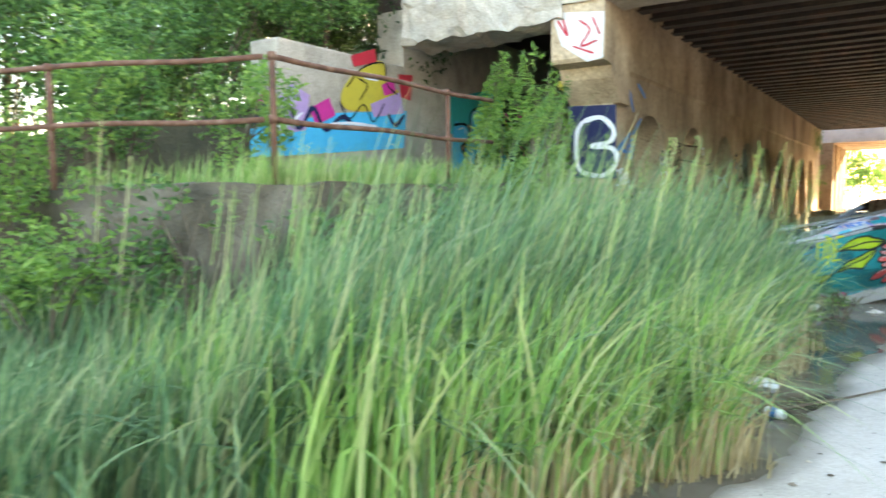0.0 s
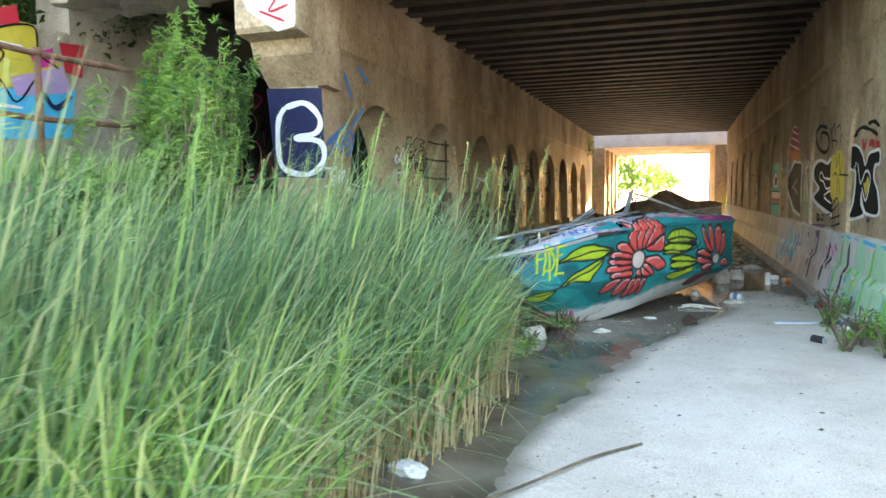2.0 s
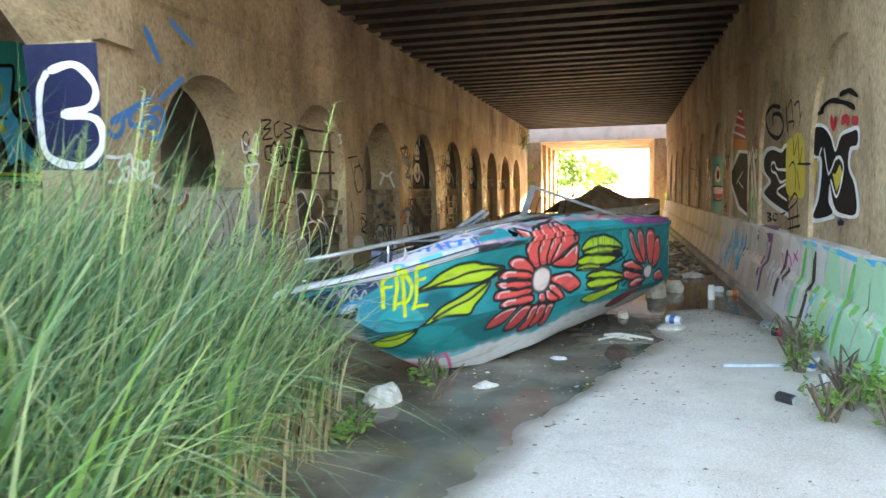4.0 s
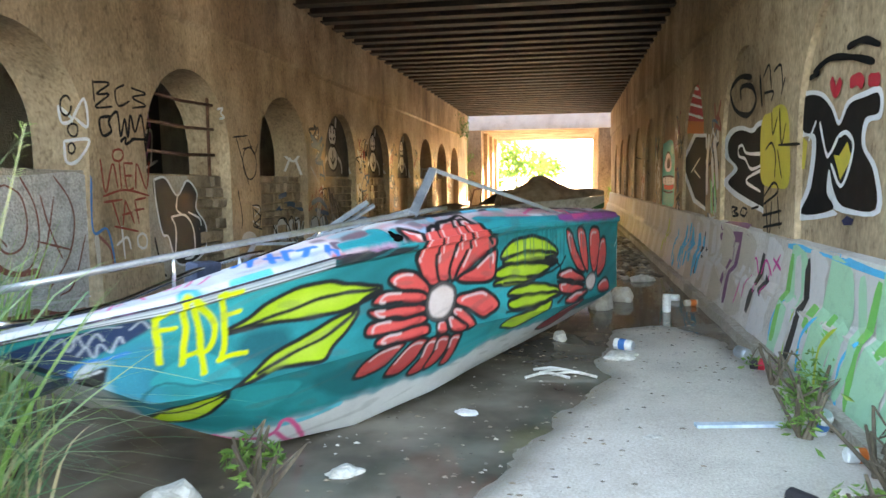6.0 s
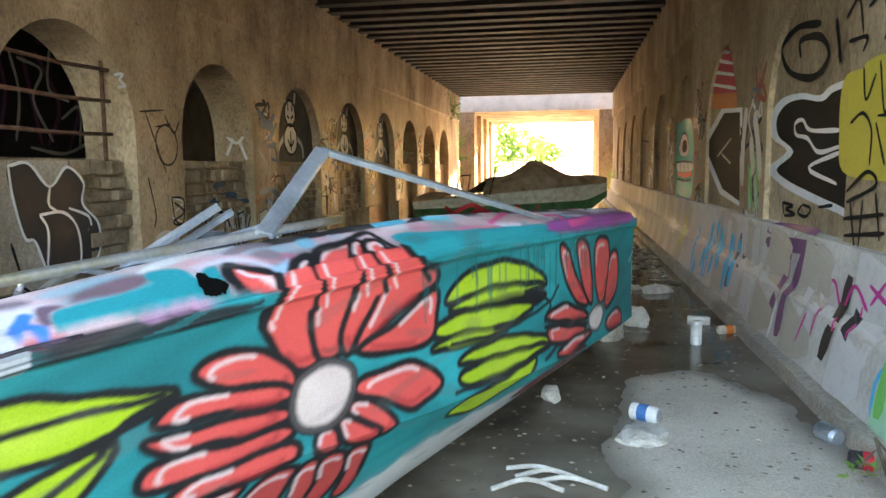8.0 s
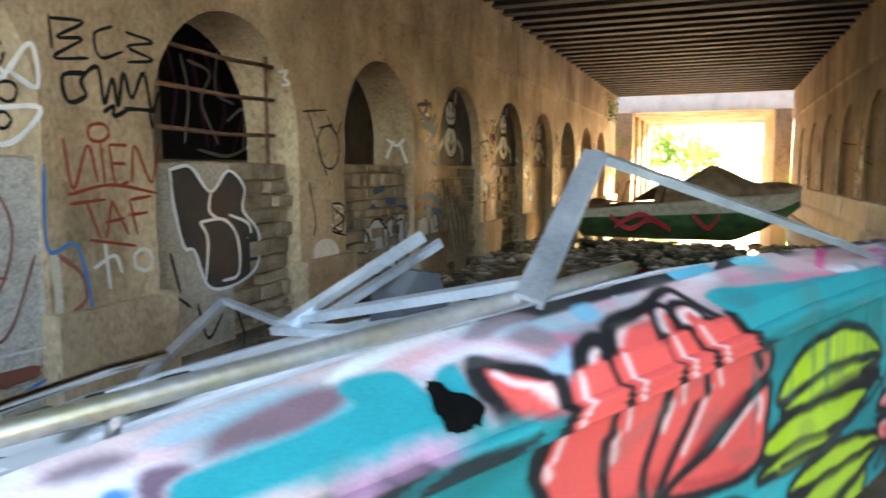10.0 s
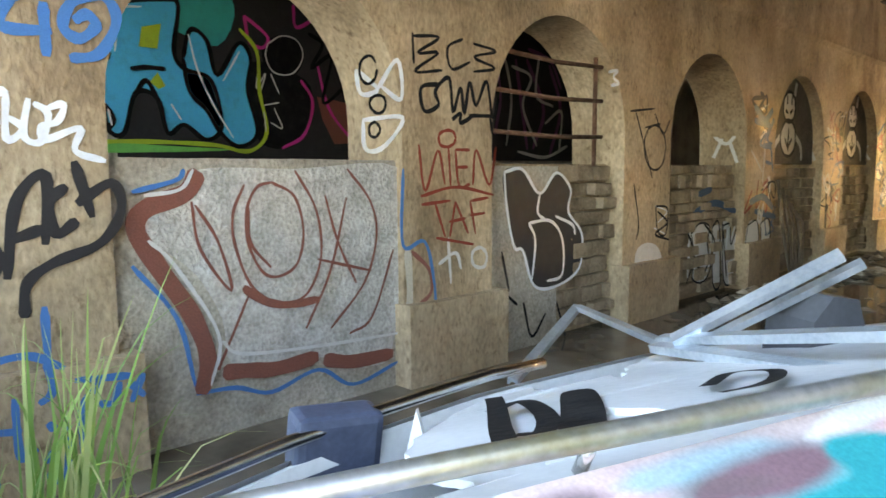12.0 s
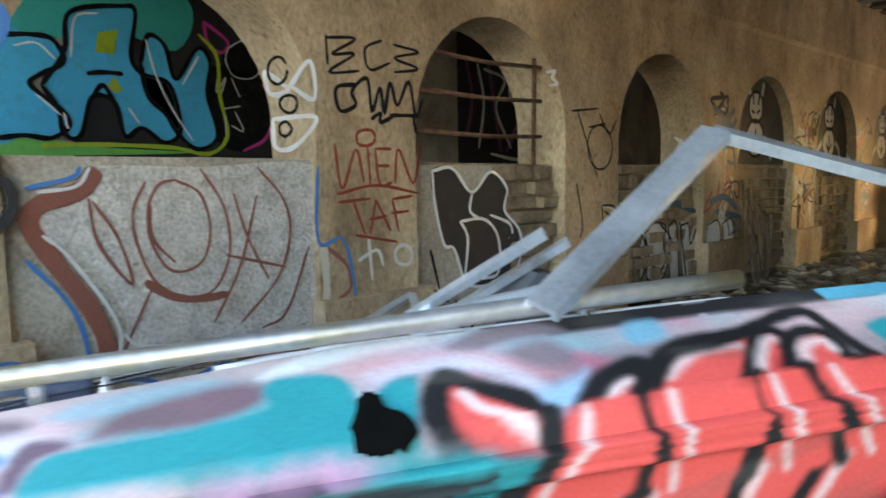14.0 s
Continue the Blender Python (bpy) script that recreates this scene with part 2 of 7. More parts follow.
# ---- the underpass ----
XL, XR = -3.5, 2.93                  # faces of the two arcade walls
Y0, Y1 = 10.12, 38.9                  # where the arcades begin and end
THICK = 0.62
PITCH, FIRST, HALF = 2.915, 11.98, 0.985
SPRING, SILL, TOP, BAND = 1.9, 1.61, 4.46, 3.42
BAYS = [FIRST + PITCH * k for k in range(9)]


def arcade(name, x, out, open_sill, label, material=None):
    """A wall along y with arched openings; out is the side on which it is thick (-1 or +1)."""
    bm = bmesh.new()
    xb = x + out * THICK
    xu = x - out * 0.05                 # the part over the band stands proud
    seg = 20

    def quad(*p):
        bm.faces.new([bm.verts.new(q) for q in p])

    ys = [Y0] + [v for c in BAYS for v in (c - HALF, c + HALF)] + [Y1]
    for xx in (x, xb):
        for i in range(0, len(ys), 2):
            n = max(1, round((ys[i + 1] - ys[i]) / 0.5))
            quad((xx, ys[i], -0.4), (xx, ys[i + 1], -0.4), (xx, ys[i + 1], BAND), (xx, ys[i], BAND))
        for c in BAYS:
            arc = [(c - HALF * math.cos(math.pi * k / seg), SPRING + HALF * math.sin(math.pi * k / seg)) for k in range(seg + 1)]
            for (ya, za), (yb, zb) in zip(arc, arc[1:]):
                quad((xx, ya, za), (xx, yb, zb), (xx, yb, BAND), (xx, ya, BAND))
    for c in BAYS:                      # jambs and soffit
        arc = [(c - HALF, -0.4)] + [(c - HALF * math.cos(math.pi * k / seg), SPRING + HALF * math.sin(math.pi * k / seg)) for k in range(seg + 1)] + [(c + HALF, -0.4)]
        for (ya, za), (yb, zb) in zip(arc, arc[1:]):
            quad((x, ya, za), (xb, ya, za), (xb, yb, zb), (x, yb, zb))
    quad((x, Y0, -0.4), (xb, Y0, -0.4), (xb, Y0, BAND), (x, Y0, BAND))
    quad((x, Y1, -0.4), (xb, Y1, -0.4), (xb, Y1, BAND), (x, Y1, BAND))
    # the plain wall over the band, with a sloping underside
    prof = [(x, BAND), (xu, BAND + 0.05), (xu, TOP + 0.4), (xb, TOP + 0.4), (xb, BAND)]
    ra = [bm.verts.new((p, Y0, q)) for p, q in prof]
    rb = [bm.verts.new((p, Y1, q)) for p, q in prof]
    for k in range(len(prof) - 1):
        bm.faces.new((ra[k], ra[k + 1], rb[k + 1], rb[k]))
    bm.faces.new(ra), bm.faces.new(rb)
    bmesh.ops.remove_doubles(bm, verts=bm.verts, dist=0.0005)
    bmesh.ops.recalc_face_normals(bm, faces=bm.faces)
    ob = link(name, bm, material or CONCRETE)
    return tagged(ob, label, "wall", kind="structure")


wall_west = arcade("wall_west", XL, -1, True, "stained tan concrete arcade wall covered in graffiti")
wall_east = arcade("wall_east", XR, 1, False, "stained tan concrete arcade wall with painted blind arches")


def rough_box(bm, a, b, step=0.12, amp=0.02, seed=0.0):
    """A block with uneven faces, cut into a grid."""
    a, b = Vector(a), Vector(b)
    d = b - a
    n = [max(1, round(d[i] / step)) for i in range(3)]
    vs = {}

    def vert(i, j, k):
        key = (i, j, k)
        if key not in vs:
            p = Vector((a[0] + d[0] * i / n[0], a[1] + d[1] * j / n[1], a[2] + d[2] * k / n[2]))
            o = noise.noise_vector(p * 2.3 + Vector((seed, 0, 0))) * amp + noise.noise_vector(p * 7 + Vector((seed, 5, 0))) * amp * 0.6
            vs[key] = bm.verts.new(p + o)
        return vs[key]
    for ax in range(3):
        u, w = (ax + 1) % 3, (ax + 2) % 3
        for end in (0, n[ax]):
            for i in range(n[u]):
                for j in range(n[w]):
                    q = []
                    for di, dj in ((0, 0), (1, 0), (1, 1), (0, 1)):
                        c = [0, 0, 0]
                        c[ax], c[u], c[w] = end, i + di, j + dj
                        q.append(vert(*c))
                    bm.faces.new(q if end else q[::-1])


# infill under the sills of the west arches
for k, c in enumerate(BAYS):
    bm = bmesh.new()
    if k == 0:
        rough_box(bm, (XL - THICK + 0.02, c - HALF - 0.01, -0.4), (XL - 0.07, c + HALF + 0.01, SILL + 0.02), 0.14, 0.006)
        link("infill_wall", bm, CONCRETE_GREY, wall_west, "rough grey concrete infill under an arch")
    else:
        box(bm, (XL - THICK + 0.02, c - HALF - 0.01, -0.4), (XL - 0.2, c + HALF + 0.01, SILL), 0)
        link("infill_wall", bm, CONCRETE, wall_west)
        rng = random.Random(k)
        # broken stone courses left where the facing has fallen
        z = 0.05
        row = 0
        while z < SILL - 0.08 and k < 5:
            h = rng.uniform(0.1, 0.17)
            y = c - HALF + (0.95 if k == 1 else 0.1) + rng.uniform(0, 0.1)
            while y < c + HALF - 0.1:
                w = min(rng.uniform(0.16, 0.36), c + HALF - 0.02 - y)
                if w > 0.08:
                    sb = bmesh.new()
                    dx = rng.uniform(0.05, 0.15)
                    box(sb, (XL - 0.22, y + 0.01, z + 0.008), (XL - 0.2 + dx, y + w - 0.01, z + h - 0.012), 0.018)
                    for v in sb.verts:
                        v.co += noise.noise_vector(v.co * 6) * 0.012
                    link("stone", sb, STONE, wall_west)
                y += w
            z += h
            row += 1
        if k == 1:                       # the flat piece of facing that still carries paint
            fb = bmesh.new()
            rough_box(fb, (XL - 0.2, c - HALF, -0.3), (XL - 0.09, c - HALF + 1.0, SILL - 0.02), 0.16, 0.006)
            link("infill_panel", fb, CONCRETE_GREY, wall_west, "grey facing panel with dark throw-up paint")
for c in BAYS:                           # blind backs of the east arches
    bm = bmesh.new()
    box(bm, (XR + 0.05, c - HALF - 0.01, -0.4), (XR + THICK - 0.02, c + HALF + 0.01, SPRING + HALF + 0.02))
    link("infill_wall", bm, CONCRETE, wall_east)

# plinths of the west piers
edges = [Y0 - 0.02] + [v for c in BAYS for v in (c - HALF, c + HALF)] + [Y1]
for i in range(0, len(edges), 2):
    bm = bmesh.new()
    h = 0.6 if i else 0.62
    rough_box(bm, (XL - 0.3, edges[i] - (0.03 if i else 0), -0.4), (XL + 0.1, edges[i + 1] + 0.09, h), 0.15, 0.012, i)
    link("plinth", bm, CONCRETE, wall_west)

# flared head of the first west pier and the rough beam that it carries
bm = bmesh.new()
prof = [(Y0 + 0.4, 4.3), (Y0 + 0.4, 2.9), (Y0 - 0.0, 2.92), (Y0 - 0.33, 3.25), (Y0 - 0.4, 3.42), (Y0 - 0.66, 3.46), (Y0 - 0.7, 3.52), (Y0 - 0.7, 4.3)]
ra = [bm.verts.new((XL - THICK - 0.08, y, z)) for y, z in prof]
rb = [bm.verts.new((XL + 0.12, y, z)) for y, z in prof]
for k in range(len(prof)):
    bm.faces.new((ra[k], ra[(k + 1) % len(prof)], rb[(k + 1) % len(prof)], rb[k]))
bm.faces.new(ra[::-1]), bm.faces.new(rb)
bmesh.ops.recalc_face_normals(bm, faces=bm.faces)
link("pier_head", bm, CONCRETE, wall_west)
prof = None
bm = bmesh.new()
ra = [(Y0 + 0.4, 4.3), (Y0 + 0.4, 2.9), (Y0 - 0.0, 2.92), (Y0 - 0.33, 3.25), (Y0 - 0.4, 3.42), (Y0 - 0.66, 3.46), (Y0 - 0.7, 3.52), (Y0 - 0.7, 4.3)]
for e in ((XR - 0.12, XR + THICK + 0.08),):
    va = [bm.verts.new((e[0], y, z)) for y, z in ra]
    vb = [bm.verts.new((e[1], y, z)) for y, z in ra]
    for k in range(len(ra)):
        bm.faces.new((va[k], va[(k + 1) % len(ra)], vb[(k + 1) % len(ra)], vb[k]))
    bm.faces.new(va[::-1]), bm.faces.new(vb)
bmesh.ops.recalc_face_normals(bm, faces=bm.faces)
link("pier_head", bm, CONCRETE, wall_east)

bm = bmesh.new()
rough_box(bm, (-6.9, 9.35, 4.06), (XL - THICK + 0.1, 10.2, 5.2), 0.14, 0.1)
rough_box(bm, (XL - THICK + 0.1, 9.38, 4.3), (XR + THICK, 10.2, 5.2), 0.3, 0.03)
rough_box(bm, (XR + THICK, 9.35, 4.0), (12.0, 10.2, 5.2), 0.3, 0.05)
fascia = tagged(link("bridge_fascia", bm, CONCRETE_GREY), "spalled pale concrete edge beam of the bridge", "beam", kind="structure")
bm = bmesh.new()
box(bm, (-6.9, 9.4, 5.2), (12, 9.7, 6.3), 0.02)
link("parapet", bm, CONCRETE_GREY, fascia)

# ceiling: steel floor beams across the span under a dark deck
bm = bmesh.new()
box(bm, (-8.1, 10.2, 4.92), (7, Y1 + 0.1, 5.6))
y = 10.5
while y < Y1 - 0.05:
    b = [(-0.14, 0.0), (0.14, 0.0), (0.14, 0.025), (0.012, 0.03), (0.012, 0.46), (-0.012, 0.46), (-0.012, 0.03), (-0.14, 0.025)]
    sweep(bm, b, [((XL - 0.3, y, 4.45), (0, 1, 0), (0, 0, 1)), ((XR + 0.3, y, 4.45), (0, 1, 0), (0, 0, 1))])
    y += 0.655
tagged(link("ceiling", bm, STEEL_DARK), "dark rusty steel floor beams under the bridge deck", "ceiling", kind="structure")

# walls of the side passages, which close the place on both sides
bm = bmesh.new()
box(bm, (-8.1, 7.1, -0.4), (-7.5, 10.2, 3.9), 0.04)
box(bm, (-8.1, 10.2, -0.4), (-7.5, 41, 4.92))
outer_west = tagged(link("wall_outer_west", bm, CONCRETE_GREY), "grey retaining wall with colourful murals", "wall", kind="structure")
bm = bmesh.new()
box(bm, (6.2, 7.2, -0.4), (6.8, 41, 4.9))
tagged(link("wall_outer_east", bm, CONCRETE_GREY), "grey concrete retaining wall", "wall", kind="structure")

# concrete safety barrier and kerb at the foot of the east wall
bm = bmesh.new()
prof = [(2.70, -0.2), (2.70, 0.12), (2.78, 0.5), (2.84, 0.56), (2.88, 0.97), (3.05, 0.99), (3.05, -0.2)]
y = 8.9
while y < Y1 - 0.5:
    pb = bmesh.new()
    sweep(pb, [(a, b) for a, b in prof], [((0, y, 0), (1, 0, 0), (0, 0, 1)), ((0, min(y + 2.9, Y1) - 0.015, 0), (1, 0, 0), (0, 0, 1))])
    bmesh.ops.recalc_face_normals(pb, faces=pb.faces)
    link("barrier_block", pb, CONCRETE_PALE, wall_east)
    y += 2.915
bm.free()
bm = bmesh.new()
rough_box(bm, (2.6, 8.8, -0.2), (2.73, Y1, 0.11), 0.2, 0.012)
tagged(link("kerb", bm, CONCRETE_GREY), "worn concrete kerb along the wall", "kerb", kind="structure")

# second bridge beyond the gap
bm = bmesh.new()
box(bm, (-14, 41.2, 3.97), (12, 50.5, 4.9))
# unseen upstand added to keep the low sun off the west passage
box(bm, (-14, 41.25, 4.9), (12, 41.5, 5.7))
for x0, x1, gap in ((-3.78, -3.08, 1.5), (2.45, 3.1, 0.35)):
    y = 40.95
    while y < 50:
        box(bm, (x0, y, -0.4), (x1, y + 0.95, 3.97), 0.02)
        y += 0.95 + gap
far_bridge = tagged(link("far_bridge", bm, CONCRETE), "concrete bridge on rows of piers beyond a gap", "bridge", kind="structure")
bm = bmesh.new()
box(bm, (-14, 40.9, 3.95), (12, 41.2, 4.84), 0.03)
box(bm, (-14, 40.82, 4.7), (12, 40.9, 4.86), 0.02)
link("far_fascia", bm, CONCRETE_PALE, far_bridge, "pale concrete edge beam")
bm = bmesh.new()
# west piece reaches across the side passage, added to shut out the sky
box(bm, (-14.3, 40, -0.4), (-4.2, 40.6, 4.6))
box(bm, (6.2, 40, -0.4), (14, 40.6, 3.0))
tagged(link("wall_far", bm, CONCRETE), "concrete wing walls of the gap", "wall", kind="structure")


# ---- ground and water ----
EDGE = [(-1.7, -6), (-1.3, 0.6), (-0.45, 3.5), (-0.16, 4.9), (-0.1, 6.3), (0.08, 8.1), (0.38, 9.1), (0.8, 10.4), (0.98, 11.2), (1.34, 12.1), (1.6, 13.8), (2.05, 14.2), (2.48, 13.4), (2.75, 12.3)]


def dry(x, y):
    """Signed distance from the water's edge, above 0 on the dry side."""
    best, sgn = 1e9, 1
    p = np.array((x, y))
    for a, b in zip(EDGE, EDGE[1:]):
        a, b = np.array(a), np.array(b)
        d = b - a
        t = min(1, max(0, np.dot(p - a, d) / np.dot(d, d)))
        q = a + d * t
        r = np.linalg.norm(p - q)
        if r < best - 1e-9:
            best, sgn = r, (1 if d[1] * (x - q[0]) - d[0] * (y - q[1]) > 0 else -1)
    if y > 14.3:
        sgn = -1
    return best * sgn


def ground_z(x, y):
    d = dry(x, y) if -8 < x < 8 and -8 < y < 45 else (1.0 if x > 0 else -1.0)
    d += 0.16 * fbm(x, y, 0.3, 1.1, 4) + 0.06 * fbm(x, y, 1.7, 5.0, 3)
    z = 0.03 * max(-1.6, min(0.9, d)) * (1.0 if d > 0 else 1.6)
    if y > 36:
        z += min(1, (y - 36) / 5) * 0.12
    return z


xs = sorted(set([-400, -150, -60, -30, -18, -12, -9, -7] + [round(-6 + 0.25 * k, 3) for k in range(17)] + [round(-1.9 + 0.06 * k, 3) for k in range(79)] + [3, 3.5, 4, 5, 6, 8, 12, 18, 30, 60, 150, 400]))
ys = sorted(set([-400, -150, -60, -30, -15, -8, -4, -2, -1, 0, 1, 2] + [round(2.5 + 0.07 * k, 3) for k in range(180)] + [round(15.2 + 0.4 * k, 3) for k in range(62)] + [41, 44, 48, 52, 58, 70, 90, 130, 200, 400]))
bm = bmesh.new()
grid = [[bm.verts.new((x, y, ground_z(x, y))) for y in ys] for x in xs]
for i in range(len(xs) - 1):
    for j in range(len(ys) - 1):
        bm.faces.new((grid[i][j], grid[i + 1][j], grid[i + 1][j + 1], grid[i][j + 1]))


def pavement_mat():
    """Dry concrete above the water line, wet and muddy just at and below it."""
    m = PAVING.copy()
    m.name = "pavement"
    n, l = m.node_tree.nodes, m.node_tree.links
    b = n["Principled BSDF"]
    src = b.inputs["Base Color"].links[0].from_socket
    rsrc = b.inputs["Roughness"].links[0].from_socket
    at = n.new("ShaderNodeAttribute")
    at.attribute_name = "wet"
    mx = n.new("ShaderNodeMix")
    mx.data_type = 'RGBA'
    mx.inputs[7].default_value = (0.2, 0.172, 0.135, 1)
    l.new(at.outputs["Fac"], mx.inputs[0]), l.new(src, mx.inputs[6]), l.new(mx.outputs[2], b.inputs["Base Color"])
    mr = n.new("ShaderNodeMix")
    mr.inputs[3].default_value = 0.25
    l.new(at.outputs["Fac"], mr.inputs[0]), l.new(rsrc, mr.inputs[2]), l.new(mr.outputs[0], b.inputs["Roughness"])
    return m


ground = tagged(link("ground", bm, pavement_mat(), smooth=True), "pale worn concrete pavement, wet and muddy along one side", "pavement", kind="structure")
wet = ground.data.attributes.new("wet", 'FLOAT', 'POINT')
wet.data.foreach_set("value", [min(1.0, max(0.0, 1 - v.co.z / 0.006)) for v in ground.data.vertices])
bm = bmesh.new()
bm.faces.new([bm.verts.new(p) for p in ((-9, -9, 0), (3.4, -9, 0), (3.4, 37.5, 0), (-9, 37.5, 0))])
tagged(link("water", bm, WATER), "shallow dark brown standing water", "water", kind="structure")


# ---- the painted motorboat ----
BOW = Vector((-1.155, 8.8, 0))
BD, BP = Vector((0.2588, 0.9659, 0)), Vector((0.9659, -0.2588, 0))   # along the boat from bow to stern; towards its port side
LEN, HEEL = 5.45, radians(10)


def half_beam(s):
    return max(0.0, math.sin(math.pi / 2 * (max(0, s) / 5.6) ** 0.8))


def rail_h(s):
    return 0.85 - 0.17 * (s / LEN) - 0.06 * min(1, max(0, (1.6 - s) / 0.8))


def hull(s, v, side=1):
    """World place on the hull: s metres from the bow; v 0 keel, 1 chine, 2 gunwale, 3 deck edge; side 1 port, -1 starboard."""
    w, hg = half_beam(s), rail_h(s)
    zk = -0.23 * min(1, s / 1.5) ** 0.8 + 0.83 * max(0.0, 1 - s / 1.5) ** 1.25 + 0.14 * min(1, s / 0.3) * min(1, max(0, (2.1 - s) / 0.7))
    wc = w * (0.55 + 0.33 * min(1, s / 3))
    hc = max(zk, 0.0 + 0.08 * max(0, 1 - s / 0.6) + 0.7 * (1 - s / LEN) ** 2 - 0.15 * min(1, max(0, (2.3 - s) / 1.4)))
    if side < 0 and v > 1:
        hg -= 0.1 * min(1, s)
    if v <= 1:
        k = 0.48 * side * min(1, max(0, (s - 1.5) / 1.2))          # the keel lies warped towards port
        y, z = wc * (k + (1 - k) * v), zk + (hc - zk) * v ** 1.1
    elif v <= 2:
        t = v - 1
        y, z = wc + (w - wc) * t ** 1.15, hc + (hg - hc) * t
        # moulded rub rail: a proud band with two grooves under the gunwale
        ramp = min(1, max(0, (t - 0.905) / 0.02)) * min(1, max(0, (1.0 - t) / 0.012))
        groove = 0.35 * max(0, 1 - abs(t - 0.945) / 0.01) + 0.3 * max(0, 1 - abs(t - 0.972) / 0.01)
        y += 0.026 * ramp * (1 - groove) * min(1, s / 0.4)
    else:
        t = v - 2
        y, z = w - (0.02 + 0.13 * min(1, s / 1.5)) * t, hg + 0.03 * min(1, t / 0.1) + 0.12 * t * (min(1, max(0.08, (s - 0.4) / 1.7)) - 0.5 * max(0, s - 2.7) / 2.75)
        if w < 0.2:
            y = w * (1 - 0.7 * t)
    return place(s, side * y, z)


def place(s, y, z):
    """From the boat's own measure (s from the bow, y to port, z up from the keel) to the world."""
    off = 0.148 + 0.25 * s / LEN
    z0 = 0.06 + 0.2 * min(1, s / 3.2) ** 0.8
    p = BOW + (BD * s + BP * (off + y * math.cos(HEEL) - z * math.sin(HEEL))) * 1.04
    p.z = (z0 + y * math.sin(HEEL) + z * math.cos(HEEL)) * 1.025
    return p


boat = tagged(empty("motorboat", Matrix.Translation(BOW)), "wrecked white motorboat painted teal with red flowers, lying in shallow water", "boat")
UNDO = Matrix.Translation(-BOW)


def boat_part(name, bm, material, label="", smooth=False, parent=None):
    bmesh.ops.transform(bm, matrix=UNDO, verts=bm.verts)
    return part(name, bm, material, parent or boat, label, smooth)


def skin(v0, v1, side, ns, nv, s0=0.0, s1=LEN):
    bm = bmesh.new()
    g = [[bm.verts.new(hull(s0 + (s1 - s0) * i / ns, v0 + (v1 - v0) * j / nv, side)) for j in range(nv + 1)] for i in range(ns + 1)]
    for i in range(ns):
        for j in range(nv):
            q = (g[i][j], g[i + 1][j], g[i + 1][j + 1], g[i][j + 1])
            bm.faces.new(q if side > 0 else q[::-1])
    return bm


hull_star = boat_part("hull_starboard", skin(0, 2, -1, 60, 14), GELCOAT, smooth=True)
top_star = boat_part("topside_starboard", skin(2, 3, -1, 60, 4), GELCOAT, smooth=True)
bm = bmesh.new()
ring = [hull(LEN, 2 * k / 10, 1) for k in range(11)] + [hull(LEN, 2 - 2 * k / 10, -1) for k in range(10)]
bm.faces.new([bm.verts.new(p) for p in ring])
boat_part("transom", bm, spray("transom_teal", (0.0, 0.22, 0.24)))


def edge_of(s, side):
    """The deck edge in the boat's own measure."""
    w, hg = half_beam(s), rail_h(s)
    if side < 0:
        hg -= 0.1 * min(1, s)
    y = w - (0.02 + 0.13 * min(1, s / 1.5))
    if w < 0.2:
        y = w * 0.3
    return side * y, hg + 0.03 + 0.12 * (min(1, max(0.08, (s - 0.4) / 1.7)) - 0.5 * max(0, s - 2.7) / 2.75)


def deck(s0, s1, f0, f1, n=24, m=6, drop=0.0, thick=0.03, side=None):
    """A piece of deck between two lines across the boat; f runs from -1 at starboard to 1 at port."""
    bm = bmesh.new()
    rows = []
    for low in (0, thick):
        g = []
        for i in range(n + 1):
            s = s0 + (s1 - s0) * i / n
            (ya, za), (yb, zb) = edge_of(s, -1), edge_of(s, 1)
            r = []
            for j in range(m + 1):
                f = f0 + (f1 - f0) * j / m
                k = (f + 1) / 2
                r.append(bm.verts.new(place(s, ya + (yb - ya) * k, za + (zb - za) * k + 0.012 * (1 - f * f) - 0.012 - drop - low)))
            g.append(r)
        rows.append(g)
    top, bot = rows
    for i in range(n):
        for j in range(m):
            bm.faces.new((top[i][j], top[i + 1][j], top[i + 1][j + 1], top[i][j + 1]))
            bm.faces.new((bot[i][j], bot[i][j + 1], bot[i + 1][j + 1], bot[i + 1][j]))
    rim = [(i, 0) for i in range(n + 1)] + [(n, j) for j in range(1, m + 1)] + [(i, m) for i in range(n - 1, -1, -1)] + [(0, j) for j in range(m - 1, 0, -1)]
    for a, b in zip(rim, rim[1:] + rim[:1]):
        bm.faces.new((top[a[0]][a[1]], bot[a[0]][a[1]], bot[b[0]][b[1]], top[b[0]][b[1]]))
    bmesh.ops.recalc_face_normals(bm, faces=bm.faces)
    return bm


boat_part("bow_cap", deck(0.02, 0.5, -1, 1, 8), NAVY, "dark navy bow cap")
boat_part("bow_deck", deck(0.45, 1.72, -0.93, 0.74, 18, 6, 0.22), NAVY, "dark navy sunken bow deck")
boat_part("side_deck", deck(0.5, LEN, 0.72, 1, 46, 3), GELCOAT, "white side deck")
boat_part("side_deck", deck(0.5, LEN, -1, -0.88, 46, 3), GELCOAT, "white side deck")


def deck_at(s, f, lift=0.0):
    """A place on the line of the deck; f runs from -1 at starboard to 1 at port."""
    (ya, za), (yb, zb) = edge_of(s, -1), edge_of(s, 1)
    k = (f + 1) / 2
    return place(s, ya + (yb - ya) * k, za + (zb - za) * k + 0.012 * (1 - f * f) - 0.012 + lift)


